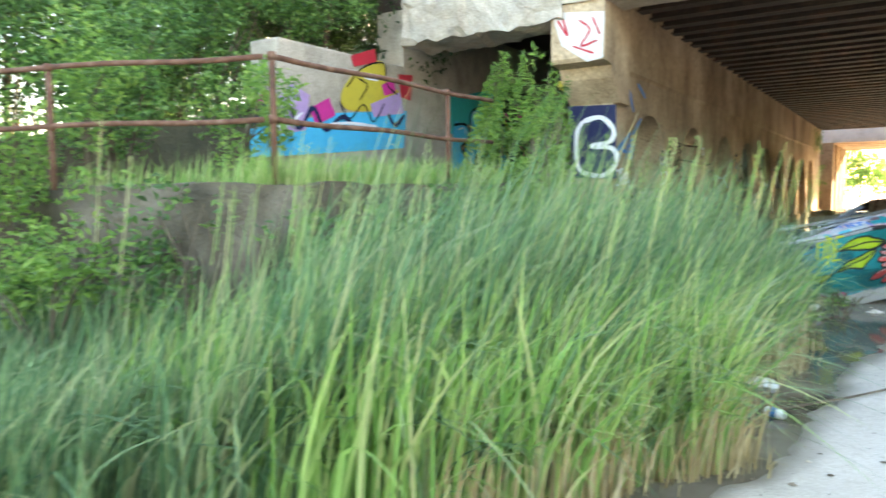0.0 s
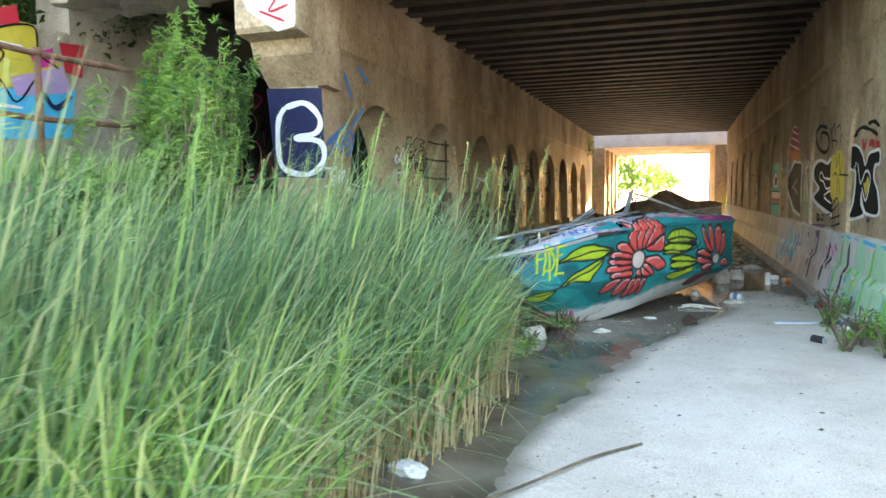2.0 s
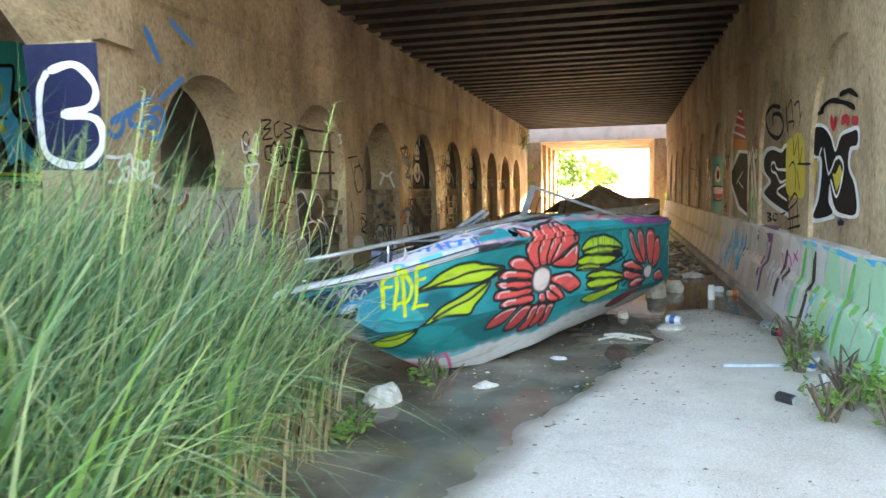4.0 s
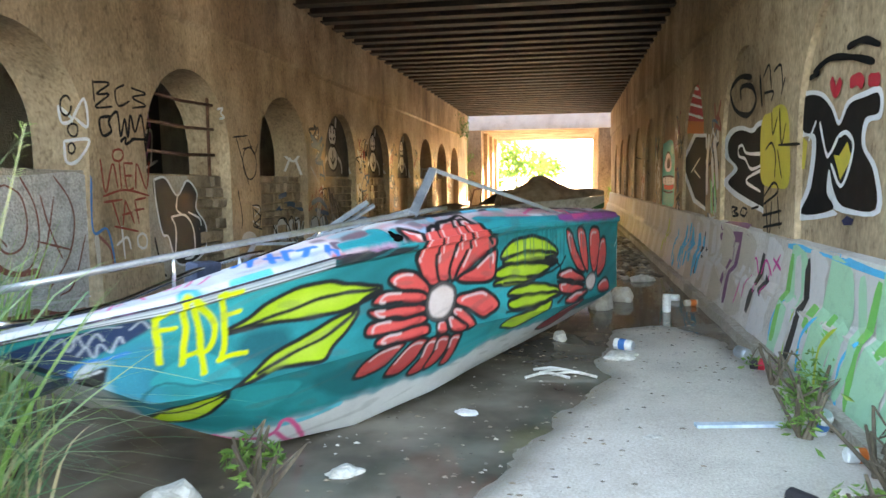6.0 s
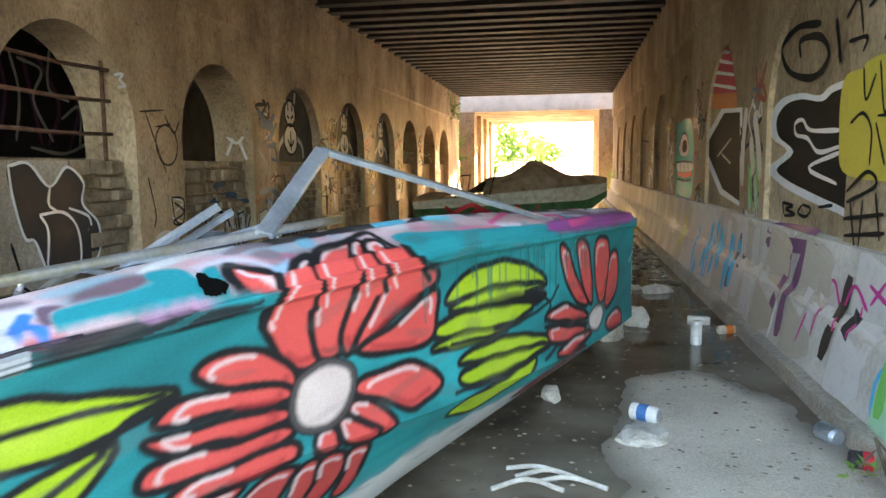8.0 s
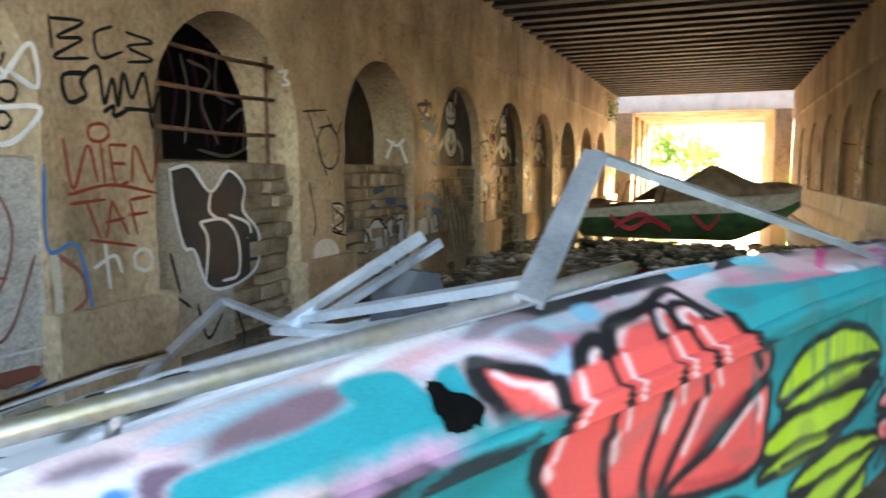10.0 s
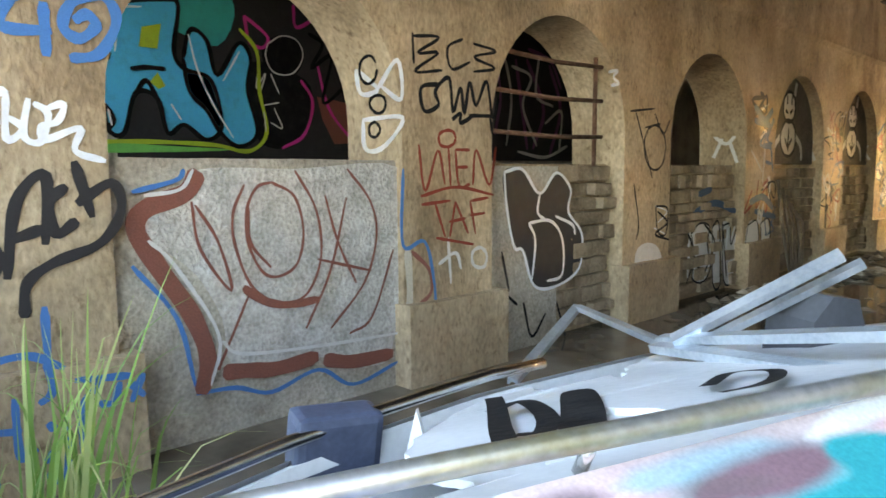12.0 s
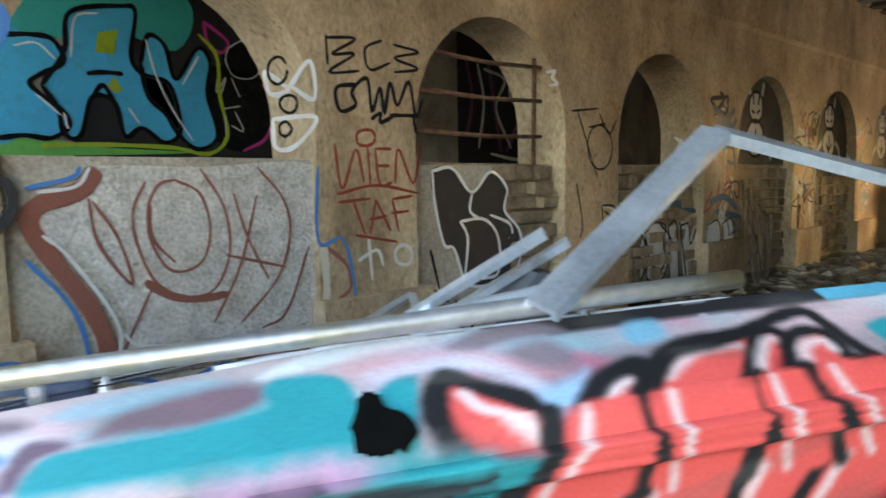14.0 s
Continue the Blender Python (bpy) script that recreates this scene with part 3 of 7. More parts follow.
def torn_sheet(text, seed, lift):
    """A sheet of broken moulding with splintered edges; pairs of (s, f)."""
    p = np.array(text.split(), float).reshape(-1, 2)
    rng = random.Random(seed)
    line = []
    for a, b in zip(p, np.roll(p, -1, 0)):
        n = max(2, int(np.linalg.norm((b - a) * (1, 0.5)) / 0.035))
        line += [a + (b - a) * i / n + ((0, 0) if i == 0 else (rng.gauss(0, 0.006), rng.gauss(0, 0.01))) for i in range(n)]
    bm = bmesh.new()
    up = [bm.verts.new(deck_at(q[0], q[1], lift)) for q in line]
    low = [bm.verts.new(deck_at(q[0], q[1], lift - 0.012)) for q in line]
    for tri in tessellate_polygon([[Vector((q[0], q[1], 0)) for q in line]]):
        bm.faces.new([up[i] for i in tri]), bm.faces.new([low[i] for i in reversed(tri)])
    for i in range(len(line)):
        j = (i + 1) % len(line)
        bm.faces.new((up[i], low[i], low[j], up[j]))
    bmesh.ops.recalc_face_normals(bm, faces=bm.faces)
    return bm


boat_part("foredeck", torn_sheet("1.62 0.74 1.63 0.3 1.68 -0.1 1.76 -0.4 1.95 -0.75 2.2 -0.98 2.25 -0.95 2.17 -0.62 2.4 -0.62 2.2 -0.15 2.05 0.1 2.06 0.74", 1, 0.0), GELCOAT, "white foredeck with black paint and broken edges")
boat_part("foredeck", torn_sheet("1.96 0.74 1.97 0.2 2.12 -0.1 2.31 -0.35 2.45 -0.6 2.83 -0.95 2.95 -0.5 2.85 0.74", 2, 0.012), GELCOAT, "white foredeck sheet with a dark patch and splintered edge")
boat_part("aft_deck", deck(5.0, LEN, -0.66, 0.66, 6, 6, 0.01), GELCOAT)
boat_part("cockpit_floor", deck(1.25, 5.0, -0.95, 0.95, 20, 4, 0.52), CHARCOAL, "dark cockpit floor")


def wall_strip(f, s0, s1, depth=0.5):
    bm = bmesh.new()
    a, b = [], []
    for i in range(21):
        s = s0 + (s1 - s0) * i / 20
        (ya, za), (yb, zb) = edge_of(s, -1), edge_of(s, 1)
        k = (f + 1) / 2
        y, z = ya + (yb - ya) * k, za + (zb - za) * k
        a.append(bm.verts.new(place(s, y, z))), b.append(bm.verts.new(place(s, y * 0.97, z - depth)))
    for i in range(20):
        bm.faces.new((a[i], b[i], b[i + 1], a[i + 1]))
    return bm


boat_part("cockpit_liner", wall_strip(0.72, 1.72, 5.0), GELCOAT)
boat_part("cockpit_liner", wall_strip(-0.88, 1.72, 5.0), GELCOAT)
for s, f0, f1 in ((2.85, -0.5, 0.72), (5.0, -0.88, 0.72)):
    bm = bmesh.new()
    (ya, za), (yb, zb) = edge_of(s, -1), edge_of(s, 1)
    q = []
    for f, low in ((f0, 0.02), (f1, 0.02), (f1, 0.5), (f0, 0.5)):
        k = (f + 1) / 2
        q.append(bm.verts.new(place(s, ya + (yb - ya) * k, za + (zb - za) * k - low)))
    bm.faces.new(q)
    boat_part("bulkhead", bm, GELCOAT)
SOOT = mat("black_marker_paint", ((0.006, 0.006, 0.007), (0.012, 0.012, 0.013), (0.03, 0.03, 0.03)), scale=9, rough=0.7, spec=0.15, fine_amt=0.2)
# black letters on the foredeck
for k, text in enumerate("2.02 -0.61 1.82 0.09 1.70 0.60; 1.90 -0.24 1.98 -0.27 1.89 0.16 1.80 0.44 1.77 0.36; 1.75 0.73 2.02 -0.05 2.05 -0.04 1.83 0.60; 1.86 0.38 1.88 0.43; 2.10 0.45 2.24 0.28 2.28 0.38 2.20 0.53 2.11 0.61 2.06 0.58; 1.61 0.69 1.61 0.74".split(";")):
    bm = bmesh.new()
    line = smooth_line(np.array(text.split(), float).reshape(-1, 2), 6)
    w = 0.042 if k < 4 else 0.03
    L, R = [], []
    pts = [deck_at(q[0], q[1], 0.017) for q in line]
    for i, p in enumerate(pts):
        d = (pts[min(i + 1, len(pts) - 1)] - pts[max(i - 1, 0)]).normalized()
        side = d.cross(Vector((-0.3, 0.1, 1))).normalized() * w / 2
        L.append(bm.verts.new(p + side)), R.append(bm.verts.new(p - side))
    for i in range(len(pts) - 1):
        bm.faces.new((L[i], R[i], R[i + 1], L[i + 1]))
    boat_part("paint_mark", bm, SOOT, "black sprayed letter")


def strip(bm, pts, w, h):
    """A flat metal bar of width w and depth h along world points."""
    pts = [Vector(p) for p in pts]
    for a, b in zip(pts, pts[1:]):
        d = (b - a).normalized()
        u = d.cross(Vector((0.3, -0.4, 1))).normalized()
        v = d.cross(u)
        prof = [(-w / 2, -h / 2), (w / 2, -h / 2), (w / 2, h / 2), (w * 0.3, h / 2), (w * 0.3, 0), (-w * 0.3, 0), (-w * 0.3, h / 2), (-w / 2, h / 2)]
        sweep(bm, prof, [(a, u, v), (b, u, v)])


SHIFT = Vector((0.078, 0.036, 0.034))
for pts, w, h, lab in (
        ([(0.09, 10.93, 1.25), (0.13, 11.39, 1.525)], 0.085, 0.03, "bent aluminium windscreen post"),
        ([(0.13, 11.39, 1.525), (0.744, 12.15, 1.274)], 0.05, 0.03, "aluminium windscreen top rail"),
        ([(-0.77, 11.40, 1.05), (0.06, 11.02, 1.27)], 0.05, 0.03, "aluminium windscreen sill"),
        ([(-0.77, 11.37, 1.035), (-0.16, 11.06, 1.14)], 0.06, 0.03, "aluminium windscreen sill"),
        ([(-0.70, 11.33, 1.07), (-0.362, 11.503, 1.308)], 0.045, 0.03, "broken aluminium windscreen frame"),
        ([(-0.66, 11.40, 1.055), (-0.33, 11.56, 1.285)], 0.03, 0.03, "broken aluminium windscreen frame"),
        ([(-1.23, 11.32, 0.85), (-1.453, 11.994, 0.965)], 0.05, 0.03, "broken aluminium windscreen frame"),
        ([(-1.453, 11.994, 0.965), (-0.78, 11.46, 1.02)], 0.045, 0.025, "broken aluminium windscreen frame"),
        ([(0.744, 12.15, 1.274), (1.0, 12.7, 1.15)], 0.04, 0.03, "aluminium windscreen sill")):
    bm = bmesh.new()
    strip(bm, [Vector(p) + SHIFT for p in pts], w * 0.66, h * 0.75)
    bmesh.ops.recalc_face_normals(bm, faces=bm.faces)
    boat_part("windscreen_frame", bm, ALU, lab)
# rails
RAIL_METAL = mat("overpainted_rail", ((0.32, 0.28, 0.12), (0.4, 0.4, 0.4), (0.55, 0.56, 0.58)), scale=3, rough=0.35, metal=0.75, fine=60, bump=0.1, dist=0.002)
bm = bmesh.new()
tube(bm, [place(s, edge_of(s, 1)[0] * 1.03, 0.97 - 0.001 * s - 0.003 * s * s) for s in np.linspace(0.3, 2.7, 18)], 0.016, 10)
rail = boat_part("bow_rail", bm, RAIL_METAL, "chrome bow rail with yellow overspray", smooth=True)
for s in (0.9, 1.7, 2.45):
    bm = bmesh.new()
    a = place(s, edge_of(s, 1)[0] * 1.03, 0.97 - 0.001 * s - 0.003 * s * s)
    y, z = edge_of(s, 1)
    tube(bm, [a, place(s, y - 0.02, z - 0.005)], 0.01, 8)
    boat_part("rail_stanchion", bm, CHROME, smooth=True, parent=None)
bm = bmesh.new()
tube(bm, [place(s, edge_of(s, -1)[0] + 0.05, edge_of(s, -1)[1] + 0.05) for s in np.linspace(0.3, 2.3, 12)], 0.016, 8)
boat_part("bow_rail", bm, CHROME, "dull chrome bow rail", smooth=True)
for s0, s1, r, cols, lab in ((0.02, 1.72, 0.008, ((0.012, 0.012, 0.014), (0.02, 0.02, 0.022), (0.3, 0.12, 0.25)), "black rub rail with pink overspray"), ):
    bm = bmesh.new()
    tube(bm, [hull(s, 2.0, 1) + BP * 0.004 for s in np.linspace(s0, s1, 44)], r, 8)
    boat_part("rub_rail", bm, mat("rub_rail_rubber", cols, scale=6, rough=0.6, spread=0.9), lab, smooth=True)
bm = bmesh.new()
tube(bm, [hull(s, 2.0, -1) for s in np.linspace(0.02, LEN, 40)], 0.014, 6)
boat_part("rub_rail", bm, CHARCOAL, smooth=True)
# black sheet over the topside stands in for a ragged hole's dark inside
bm = bmesh.new()
rng = random.Random(8)
line = smooth_line(np.array([float(q) for q in "2.07 2.44 2.09 2.42 2.09 2.31 2.11 2.22 2.11 2.08 2.08 2.05 2.05 2.06 2.04 2.13".split()]).reshape(-1, 2), 5, closed=True)
mid = sum(line) / len(line)
up = (hull(2.1, 2.3, 1) - hull(2.1, 2.3, -1)).normalized() * 0.007 + Vector((0, 0, 0.006))
bm.faces.new([bm.verts.new(hull(*(mid + (q - mid) * rng.uniform(1.0, 1.14)), 1) + up) for q in line])
boat_part("hole_dark_sheet", bm, mat("hole_black", ((0.002, 0.002, 0.002), (0.004, 0.004, 0.004), (0.006, 0.006, 0.006)), rough=0.95, bump=0, spec=0.0), "black sheet standing for the dark inside of a ragged hole")
# cushion block at the bow and the seat behind the screen
bm = bmesh.new()
box(bm, (-0.1, -0.02, -0.27), (0.1, 0.08, 0.0), 0.02, Matrix.Translation((-0.98, 10.57, 1.02)) @ pose(0, 0, 0, 6, 4, 74))
boat_part("cushion", bm, NAVY, "navy vinyl cushion standing on edge")
bm = bmesh.new()
prof = [(-0.14, 0.0), (-0.1, 0.25), (-0.07, 0.5), (-0.02, 0.56), (0.05, 0.55), (0.09, 0.42), (0.14, 0.0)]
sweep(bm, prof, [((-0.42, 11.62, 0.68), (0.55, 0.84, 0), (0, 0, 1)), ((-0.28, 11.54, 0.68), (0.55, 0.84, 0), (0, 0, 1))])
bmesh.ops.recalc_face_normals(bm, faces=bm.faces)
boat_part("seat", bm, CHARCOAL, "charcoal high-backed boat seat")
# white fairing torn upright beside the cushion
bm = bmesh.new()
va = [bm.verts.new(p) for p in ((-0.84, 10.62, 0.9), (-0.78, 10.67, 0.9), (-0.83, 10.66, 1.05))]
vb = [bm.verts.new(v.co + Vector((0.01, -0.015, 0))) for v in va]
bm.faces.new(va), bm.faces.new(vb[::-1])
for k in range(3):
    bm.faces.new((va[k], vb[k], vb[(k + 1) % 3], va[(k + 1) % 3]))
boat_part("torn_fairing", bm, GELCOAT)


# ---- spray paint on the port side of the boat ----
NS, N0, N1, N2 = 760, 80, 95, 30
VS = [k / N0 for k in range(N0)] + [1 + k / N1 for k in range(N1)] + [2 + k / N2 for k in range(N2 + 1)]
GS = np.repeat(np.linspace(0, LEN, NS + 1), len(VS))
GV = np.tile(np.array(VS), NS + 1)


def unroll(v):
    """Height along the hull's skin, in metres, from the chine."""
    v = np.asarray(v, float)
    return np.where(v < 1, (v - 1) * 0.65, np.where(v < 2, (v - 1) * 0.62, 0.62 + (v - 2) * 0.2))


GQ = unroll(GV)
JX = GS + 0.0025 * np.sin(GQ * 31 + 3 * np.sin(GS * 13)) + 0.0006 * np.sin(GQ * 170 + GS * 90)
JQ = GQ + 0.0025 * np.sin(GS * 27 + 2 * np.sin(GQ * 21)) + 0.0006 * np.sin(GS * 150 - GQ * 110)
PAINT = np.zeros((len(GS), 3))


def lines_of(text):
    return [np.array(l.split(), float).reshape(-1, 2) for l in text.split(";")]


def away(pts, closed):
    """Distance of the grid points in reach from a polyline, their numbers, and which lie inside."""
    lo, hi = pts.min(0) - 0.15, pts.max(0) + 0.15
    idx = np.nonzero((JX > lo[0]) & (JX < hi[0]) & (JQ > lo[1]) & (JQ < hi[1]))[0]
    x, y = JX[idx], JQ[idx]
    best, ins = np.full(len(idx), 9.0), np.zeros(len(idx), bool)
    seq = list(zip(pts, np.roll(pts, -1, 0))) if closed else list(zip(pts, pts[1:]))
    for a, b in seq:
        d = b - a
        t = np.clip(((x - a[0]) * d[0] + (y - a[1]) * d[1]) / max(1e-9, d @ d), 0, 1)
        best = np.minimum(best, np.hypot(x - a[0] - d[0] * t, y - a[1] - d[1] * t))
        if closed and abs(d[1]) > 1e-9:
            c = (a[1] > y) != (b[1] > y)
            ins ^= c & (x < a[0] + (y - a[1]) * d[0] / d[1])
    return idx, best, ins


def lay(idx, alpha, col):
    PAINT[idx] = PAINT[idx] * (1 - alpha[:, None]) + np.array(col) * alpha[:, None]


def fill_shape(col, pts, grow=0.0, soft=0.006):
    idx, d, ins = away(pts, True)
    lay(idx, np.clip(0.5 + (np.where(ins, d, -d) + grow) / (2 * soft), 0, 1), col)


def line_shape(col, w, pts, soft=0.006):
    idx, d, _ = away(pts, False)
    lay(idx, np.clip(0.5 + (w / 2 - d) / (2 * soft), 0, 1), col)


def to_skin(p):
    return np.stack([p[:, 0], unroll(p[:, 1])], 1)


P_BLACK, P_WHITE, P_WHITE2 = (0.012, 0.012, 0.014), (0.75, 0.76, 0.78), (0.7, 0.8, 0.8)
P_TEAL, P_TEAL2, P_TEAL3 = (0.0, 0.25, 0.27), (0.0, 0.33, 0.36), (0.0, 0.18, 0.2)
P_CYAN, P_BLUE = (0.08, 0.5, 0.62), (0.03, 0.2, 0.6)
P_LIME, P_LIMEYEL = (0.38, 0.56, 0.02), (0.6, 0.68, 0.0)
P_CORAL, P_DEEP, P_PINK = (0.78, 0.10, 0.09), (0.42, 0.03, 0.035), (0.75, 0.1, 0.28)


def hull_fill(col, text):
    for p in lines_of(text):
        fill_shape(col, np.array(smooth_line(to_skin(p), 4, closed=True)))


def hull_line(col, w, text):
    for p in lines_of(text):
        line_shape(col, w, np.array(smooth_line(to_skin(p), 5)))


def soft_fill(col, text, soft):
    for p in lines_of(text):
        fill_shape(col, np.array(smooth_line(to_skin(p), 4, closed=True)), 0, soft)


def leaf_shapes(text, rib):
    """A lime leaf in a broad black outline, with its middle rib."""
    for p in lines_of(text):
        q = np.array(smooth_line(to_skin(p), 4, closed=True))
        fill_shape(P_BLACK, q, 0.022)
        fill_shape(P_LIME, q, -0.006)
        c = q.mean(0)
        fill_shape((0.46, 0.62, 0.05), c + (q - c) * 0.55, 0, 0.03)
    if rib:
        hull_line(P_BLACK, 0.024, rib)


def hull_petals(text, w, col=P_CORAL):
    """Coral petals with a broad black outline and a white edge of light."""
    for p in lines_of(text):
        q = np.array(smooth_line(to_skin(p), 4, closed=True))
        fill_shape(P_BLACK, q, w + 0.008)
        fill_shape(col, q, -0.006)
        c, k = q.mean(0), len(q)
        inner = c + (q - c) * 0.78
        top = int(np.argmax(q[:, 1]))
        line_shape((0.76, 0.6, 0.6), 0.014, np.array([inner[(top + i) % k] for i in range(-k // 5, k // 8)]), 0.008)
        line_shape(P_DEEP, 0.014, np.array([inner[(top + k // 2 + i) % k] for i in range(-k // 7, k // 7)]), 0.014)


def hull_heart(text, w):
    """Pale heart of a flower in a rough dark ring."""
    q = np.array(smooth_line(to_skin(lines_of(text)[0]), 3, closed=True))
    fill_shape(P_BLACK, q, w)
    fill_shape((0.16, 0.13, 0.13), q, w * 0.55, 0.012)
    fill_shape(P_BLACK, q, w * 0.3)
    fill_shape((0.72, 0.58, 0.55), q, -0.002, 0.01)


def paint_boat():
    # coats: white bottom, teal side, white and lilac topside
    n1 = 0.5 + 0.5 * np.sin(GS * 3.1 + 2 * np.sin(GQ * 4.3)) * np.sin(GQ * 5.7 + GS * 1.3)
    n2 = 0.5 + 0.5 * np.sin(GS * 11 + 3 * np.sin(GQ * 17)) * np.sin(GQ * 19 - GS * 7)
    base = np.outer(1 - n1, P_TEAL3) + np.outer(n1, P_TEAL2)
    base = base * (0.85 + 0.3 * n2)[:, None]
    PAINT[:] = base
    line = to_skin(lines_of("0.83 0.00 0.97 0.00 1.17 0.01 1.33 0.23 1.50 0.33 1.68 0.37 1.88 0.41 2.09 0.47 2.34 0.45 2.62 0.40 3.04 0.62 3.61 0.71")[0])
    edge = np.interp(GS, line[:, 0], line[:, 1]) + 0.012 * np.sin(GS * 17) + 0.008 * np.sin(GS * 41)
    a = np.clip((edge - GQ) / 0.03, 0, 1)
    lay(np.arange(len(GS)), a, (0.66, 0.66, 0.66))
    b = np.clip(1 - np.abs(GQ - edge) / 0.05, 0, 1) * 0.6 * (0.4 + 0.6 * n2)
    lay(np.arange(len(GS)), b, (0.3, 0.42, 0.5))
    top = (GV > 2.0) * 1.0
    lay(np.arange(len(GS)), top * (GS < 1.72), (0.6, 0.61, 0.64))
    lay(np.arange(len(GS)), top * (GS >= 1.72), (0.36, 0.28, 0.31))
    band = np.clip((GV - 2.62) / 0.06, 0, 1) * (GS > 1.6)
    lay(np.arange(len(GS)), band * 0.9, (0.5, 0.43, 0.45))
    rng = random.Random(14)               # overlapping mists of older paint on the topside
    for _ in range(60):
        s, v = rng.uniform(1.3, 5.2), rng.uniform(2.1, 2.95)
        c = np.array((s, float(unroll(v))))
        k = np.linspace(0, math.tau, 9)[:-1]
        r = rng.uniform(0.03, 0.12)
        blob = np.stack([c[0] + np.cos(k) * r * rng.uniform(1, 2.2), c[1] + np.sin(k) * r * 0.5], 1)
        fill_shape(rng.choice(((0.12, 0.08, 0.1), (0.2, 0.15, 0.18), (0.6, 0.42, 0.45), (0.66, 0.68, 0.74), (0.3, 0.42, 0.5), (0.1, 0.4, 0.45), (0.6, 0.2, 0.3))), blob, 0, rng.choice((0.01, 0.03, 0.04)))
    lay(np.arange(len(GS)), np.clip((GV - 2.8) / 0.05, 0, 1) * (n2 > 0.45) * (GS > 2.2), (0.02, 0.02, 0.025))
    lay(np.arange(len(GS)), np.clip((GV - 2.8) / 0.05, 0, 1) * (np.abs(GS - 2.95) < 0.09), (0.08, 0.4, 0.55))
    # bow: navy patch with scribbles, white forefoot, washes of teal and cyan
    soft_fill((0.55, 0.6, 0.63), "0.35 0.00 0.44 0.00 0.47 1.18 0.59 1.43 0.62 1.21 0.70 0.50 0.82 0.00 0.64 0.00 0.44 0.00", 0.006)
    soft_fill((0.01, 0.24, 0.34), "0.54 1.13 0.58 1.54 0.71 1.71 0.76 1.47 0.75 1.20 0.86 0.65 0.98 0.00 0.83 0.00 0.67 0.51", 0.05)
    soft_fill((0.012, 0.035, 0.1), "0.21 0.93 0.31 1.63 0.37 1.80 0.61 1.91 0.68 1.91 0.72 1.82 0.62 1.64 0.47 1.30 0.41 0.46 0.27 0.00", 0.01)
    hull_line((0.02, 0.2, 0.55), 0.02, "0.36 0.00 0.42 0.29 0.47 1.24 0.64 1.54")
    hull_line((0.45, 0.5, 0.58), 0.008, "0.38 1.48 0.41 1.79 0.44 1.50 0.46 1.81 0.49 1.59 0.52 1.81 0.55 1.70; 0.47 1.42 0.49 1.61 0.52 1.44 0.54 1.65 0.58 1.53 0.60 1.74 0.62 1.66; 0.43 1.67 0.51 1.88 0.61 1.87; 0.64 1.82 0.68 1.89 0.71 1.81")
    hull_fill(P_BLACK, "0.47 1.03 0.56 1.32 0.57 1.22 0.51 0.60")
    hull_line((0.6, 0.62, 0.64), 0.012, "0.48 1.05 0.51 1.15; 0.52 1.18 0.55 1.26")
    soft_fill(P_TEAL2, "0.72 1.21 0.84 1.43 0.99 1.39 1.13 1.10 0.92 1.14", 0.008)
    soft_fill(P_TEAL2, "1.14 0.73 1.17 0.93 1.34 0.91 1.50 0.82 1.41 0.59 1.28 0.52", 0.008)
    soft_fill((0.0, 0.13, 0.16), "1.10 1.28 1.15 1.51 1.35 1.45 1.40 1.23 1.28 1.17", 0.03)
    soft_fill((0.0, 0.14, 0.16), "1.57 0.79 1.77 0.90 1.95 0.91 2.06 0.56 1.86 0.49", 0.02)
    # crease shade along the chine, drawn as a thin dark teal line
    hull_line((0.0, 0.12, 0.14), 0.012, "0.61 0.00 0.71 1.11 0.92 1.12 1.17 1.07")
    soft_fill((0.05, 0.42, 0.52), "0.82 2.04 0.88 2.47 0.92 2.10 0.95 2.00 0.85 1.98", 0.01)
    hull_line(P_CYAN, 0.04, "1.07 2.00 1.15 2.04 1.25 2.03; 1.51 0.29 1.70 0.31 1.87 0.39")
    # leaves
    leaf_shapes("1.05 1.57 1.16 1.65 1.26 1.75 1.43 1.80 1.58 1.78 1.75 1.70 1.95 1.61 1.87 1.54 1.73 1.49 1.56 1.49 1.38 1.53 1.21 1.57", "1.06 1.57 1.24 1.60 1.43 1.63 1.62 1.65 1.92 1.61")
    leaf_shapes("1.13 1.01 1.22 1.12 1.30 1.22 1.45 1.30 1.60 1.38 1.79 1.45 1.73 1.28 1.64 1.16 1.58 1.04 1.45 1.07 1.31 1.09 1.18 1.03", "1.22 1.08 1.42 1.20 1.60 1.26 1.77 1.42")
    leaf_shapes("0.87 0.00 0.88 0.51 0.94 0.75 1.04 0.88 1.07 0.94 1.09 0.72 1.06 0.44 1.02 0.25 0.93 0.03", "0.88 0.28 0.97 0.54 1.07 0.87")
    hull_line(P_BLACK, 0.03, "1.06 0.82 1.09 0.98 1.14 1.01; 1.77 1.44 1.85 1.55 1.96 1.59")
    soft_fill(P_BLACK, "2.98 1.44 3.10 1.53 3.24 1.62 3.51 1.63 3.93 1.57 3.83 1.47 3.43 1.54 3.13 1.52 3.06 1.44", 0.008)
    leaf_shapes("3.07 1.67 3.17 1.78 3.35 1.83 3.55 1.83 3.78 1.75 3.93 1.63 3.69 1.68 3.39 1.70 3.19 1.65", "")
    leaf_shapes("3.10 1.60 3.24 1.65 3.51 1.66 3.90 1.61 3.51 1.61 3.24 1.59", "")
    leaf_shapes("2.98 1.50 3.13 1.55 3.43 1.54 3.78 1.50 3.60 1.42 3.31 1.42 3.06 1.44", "")
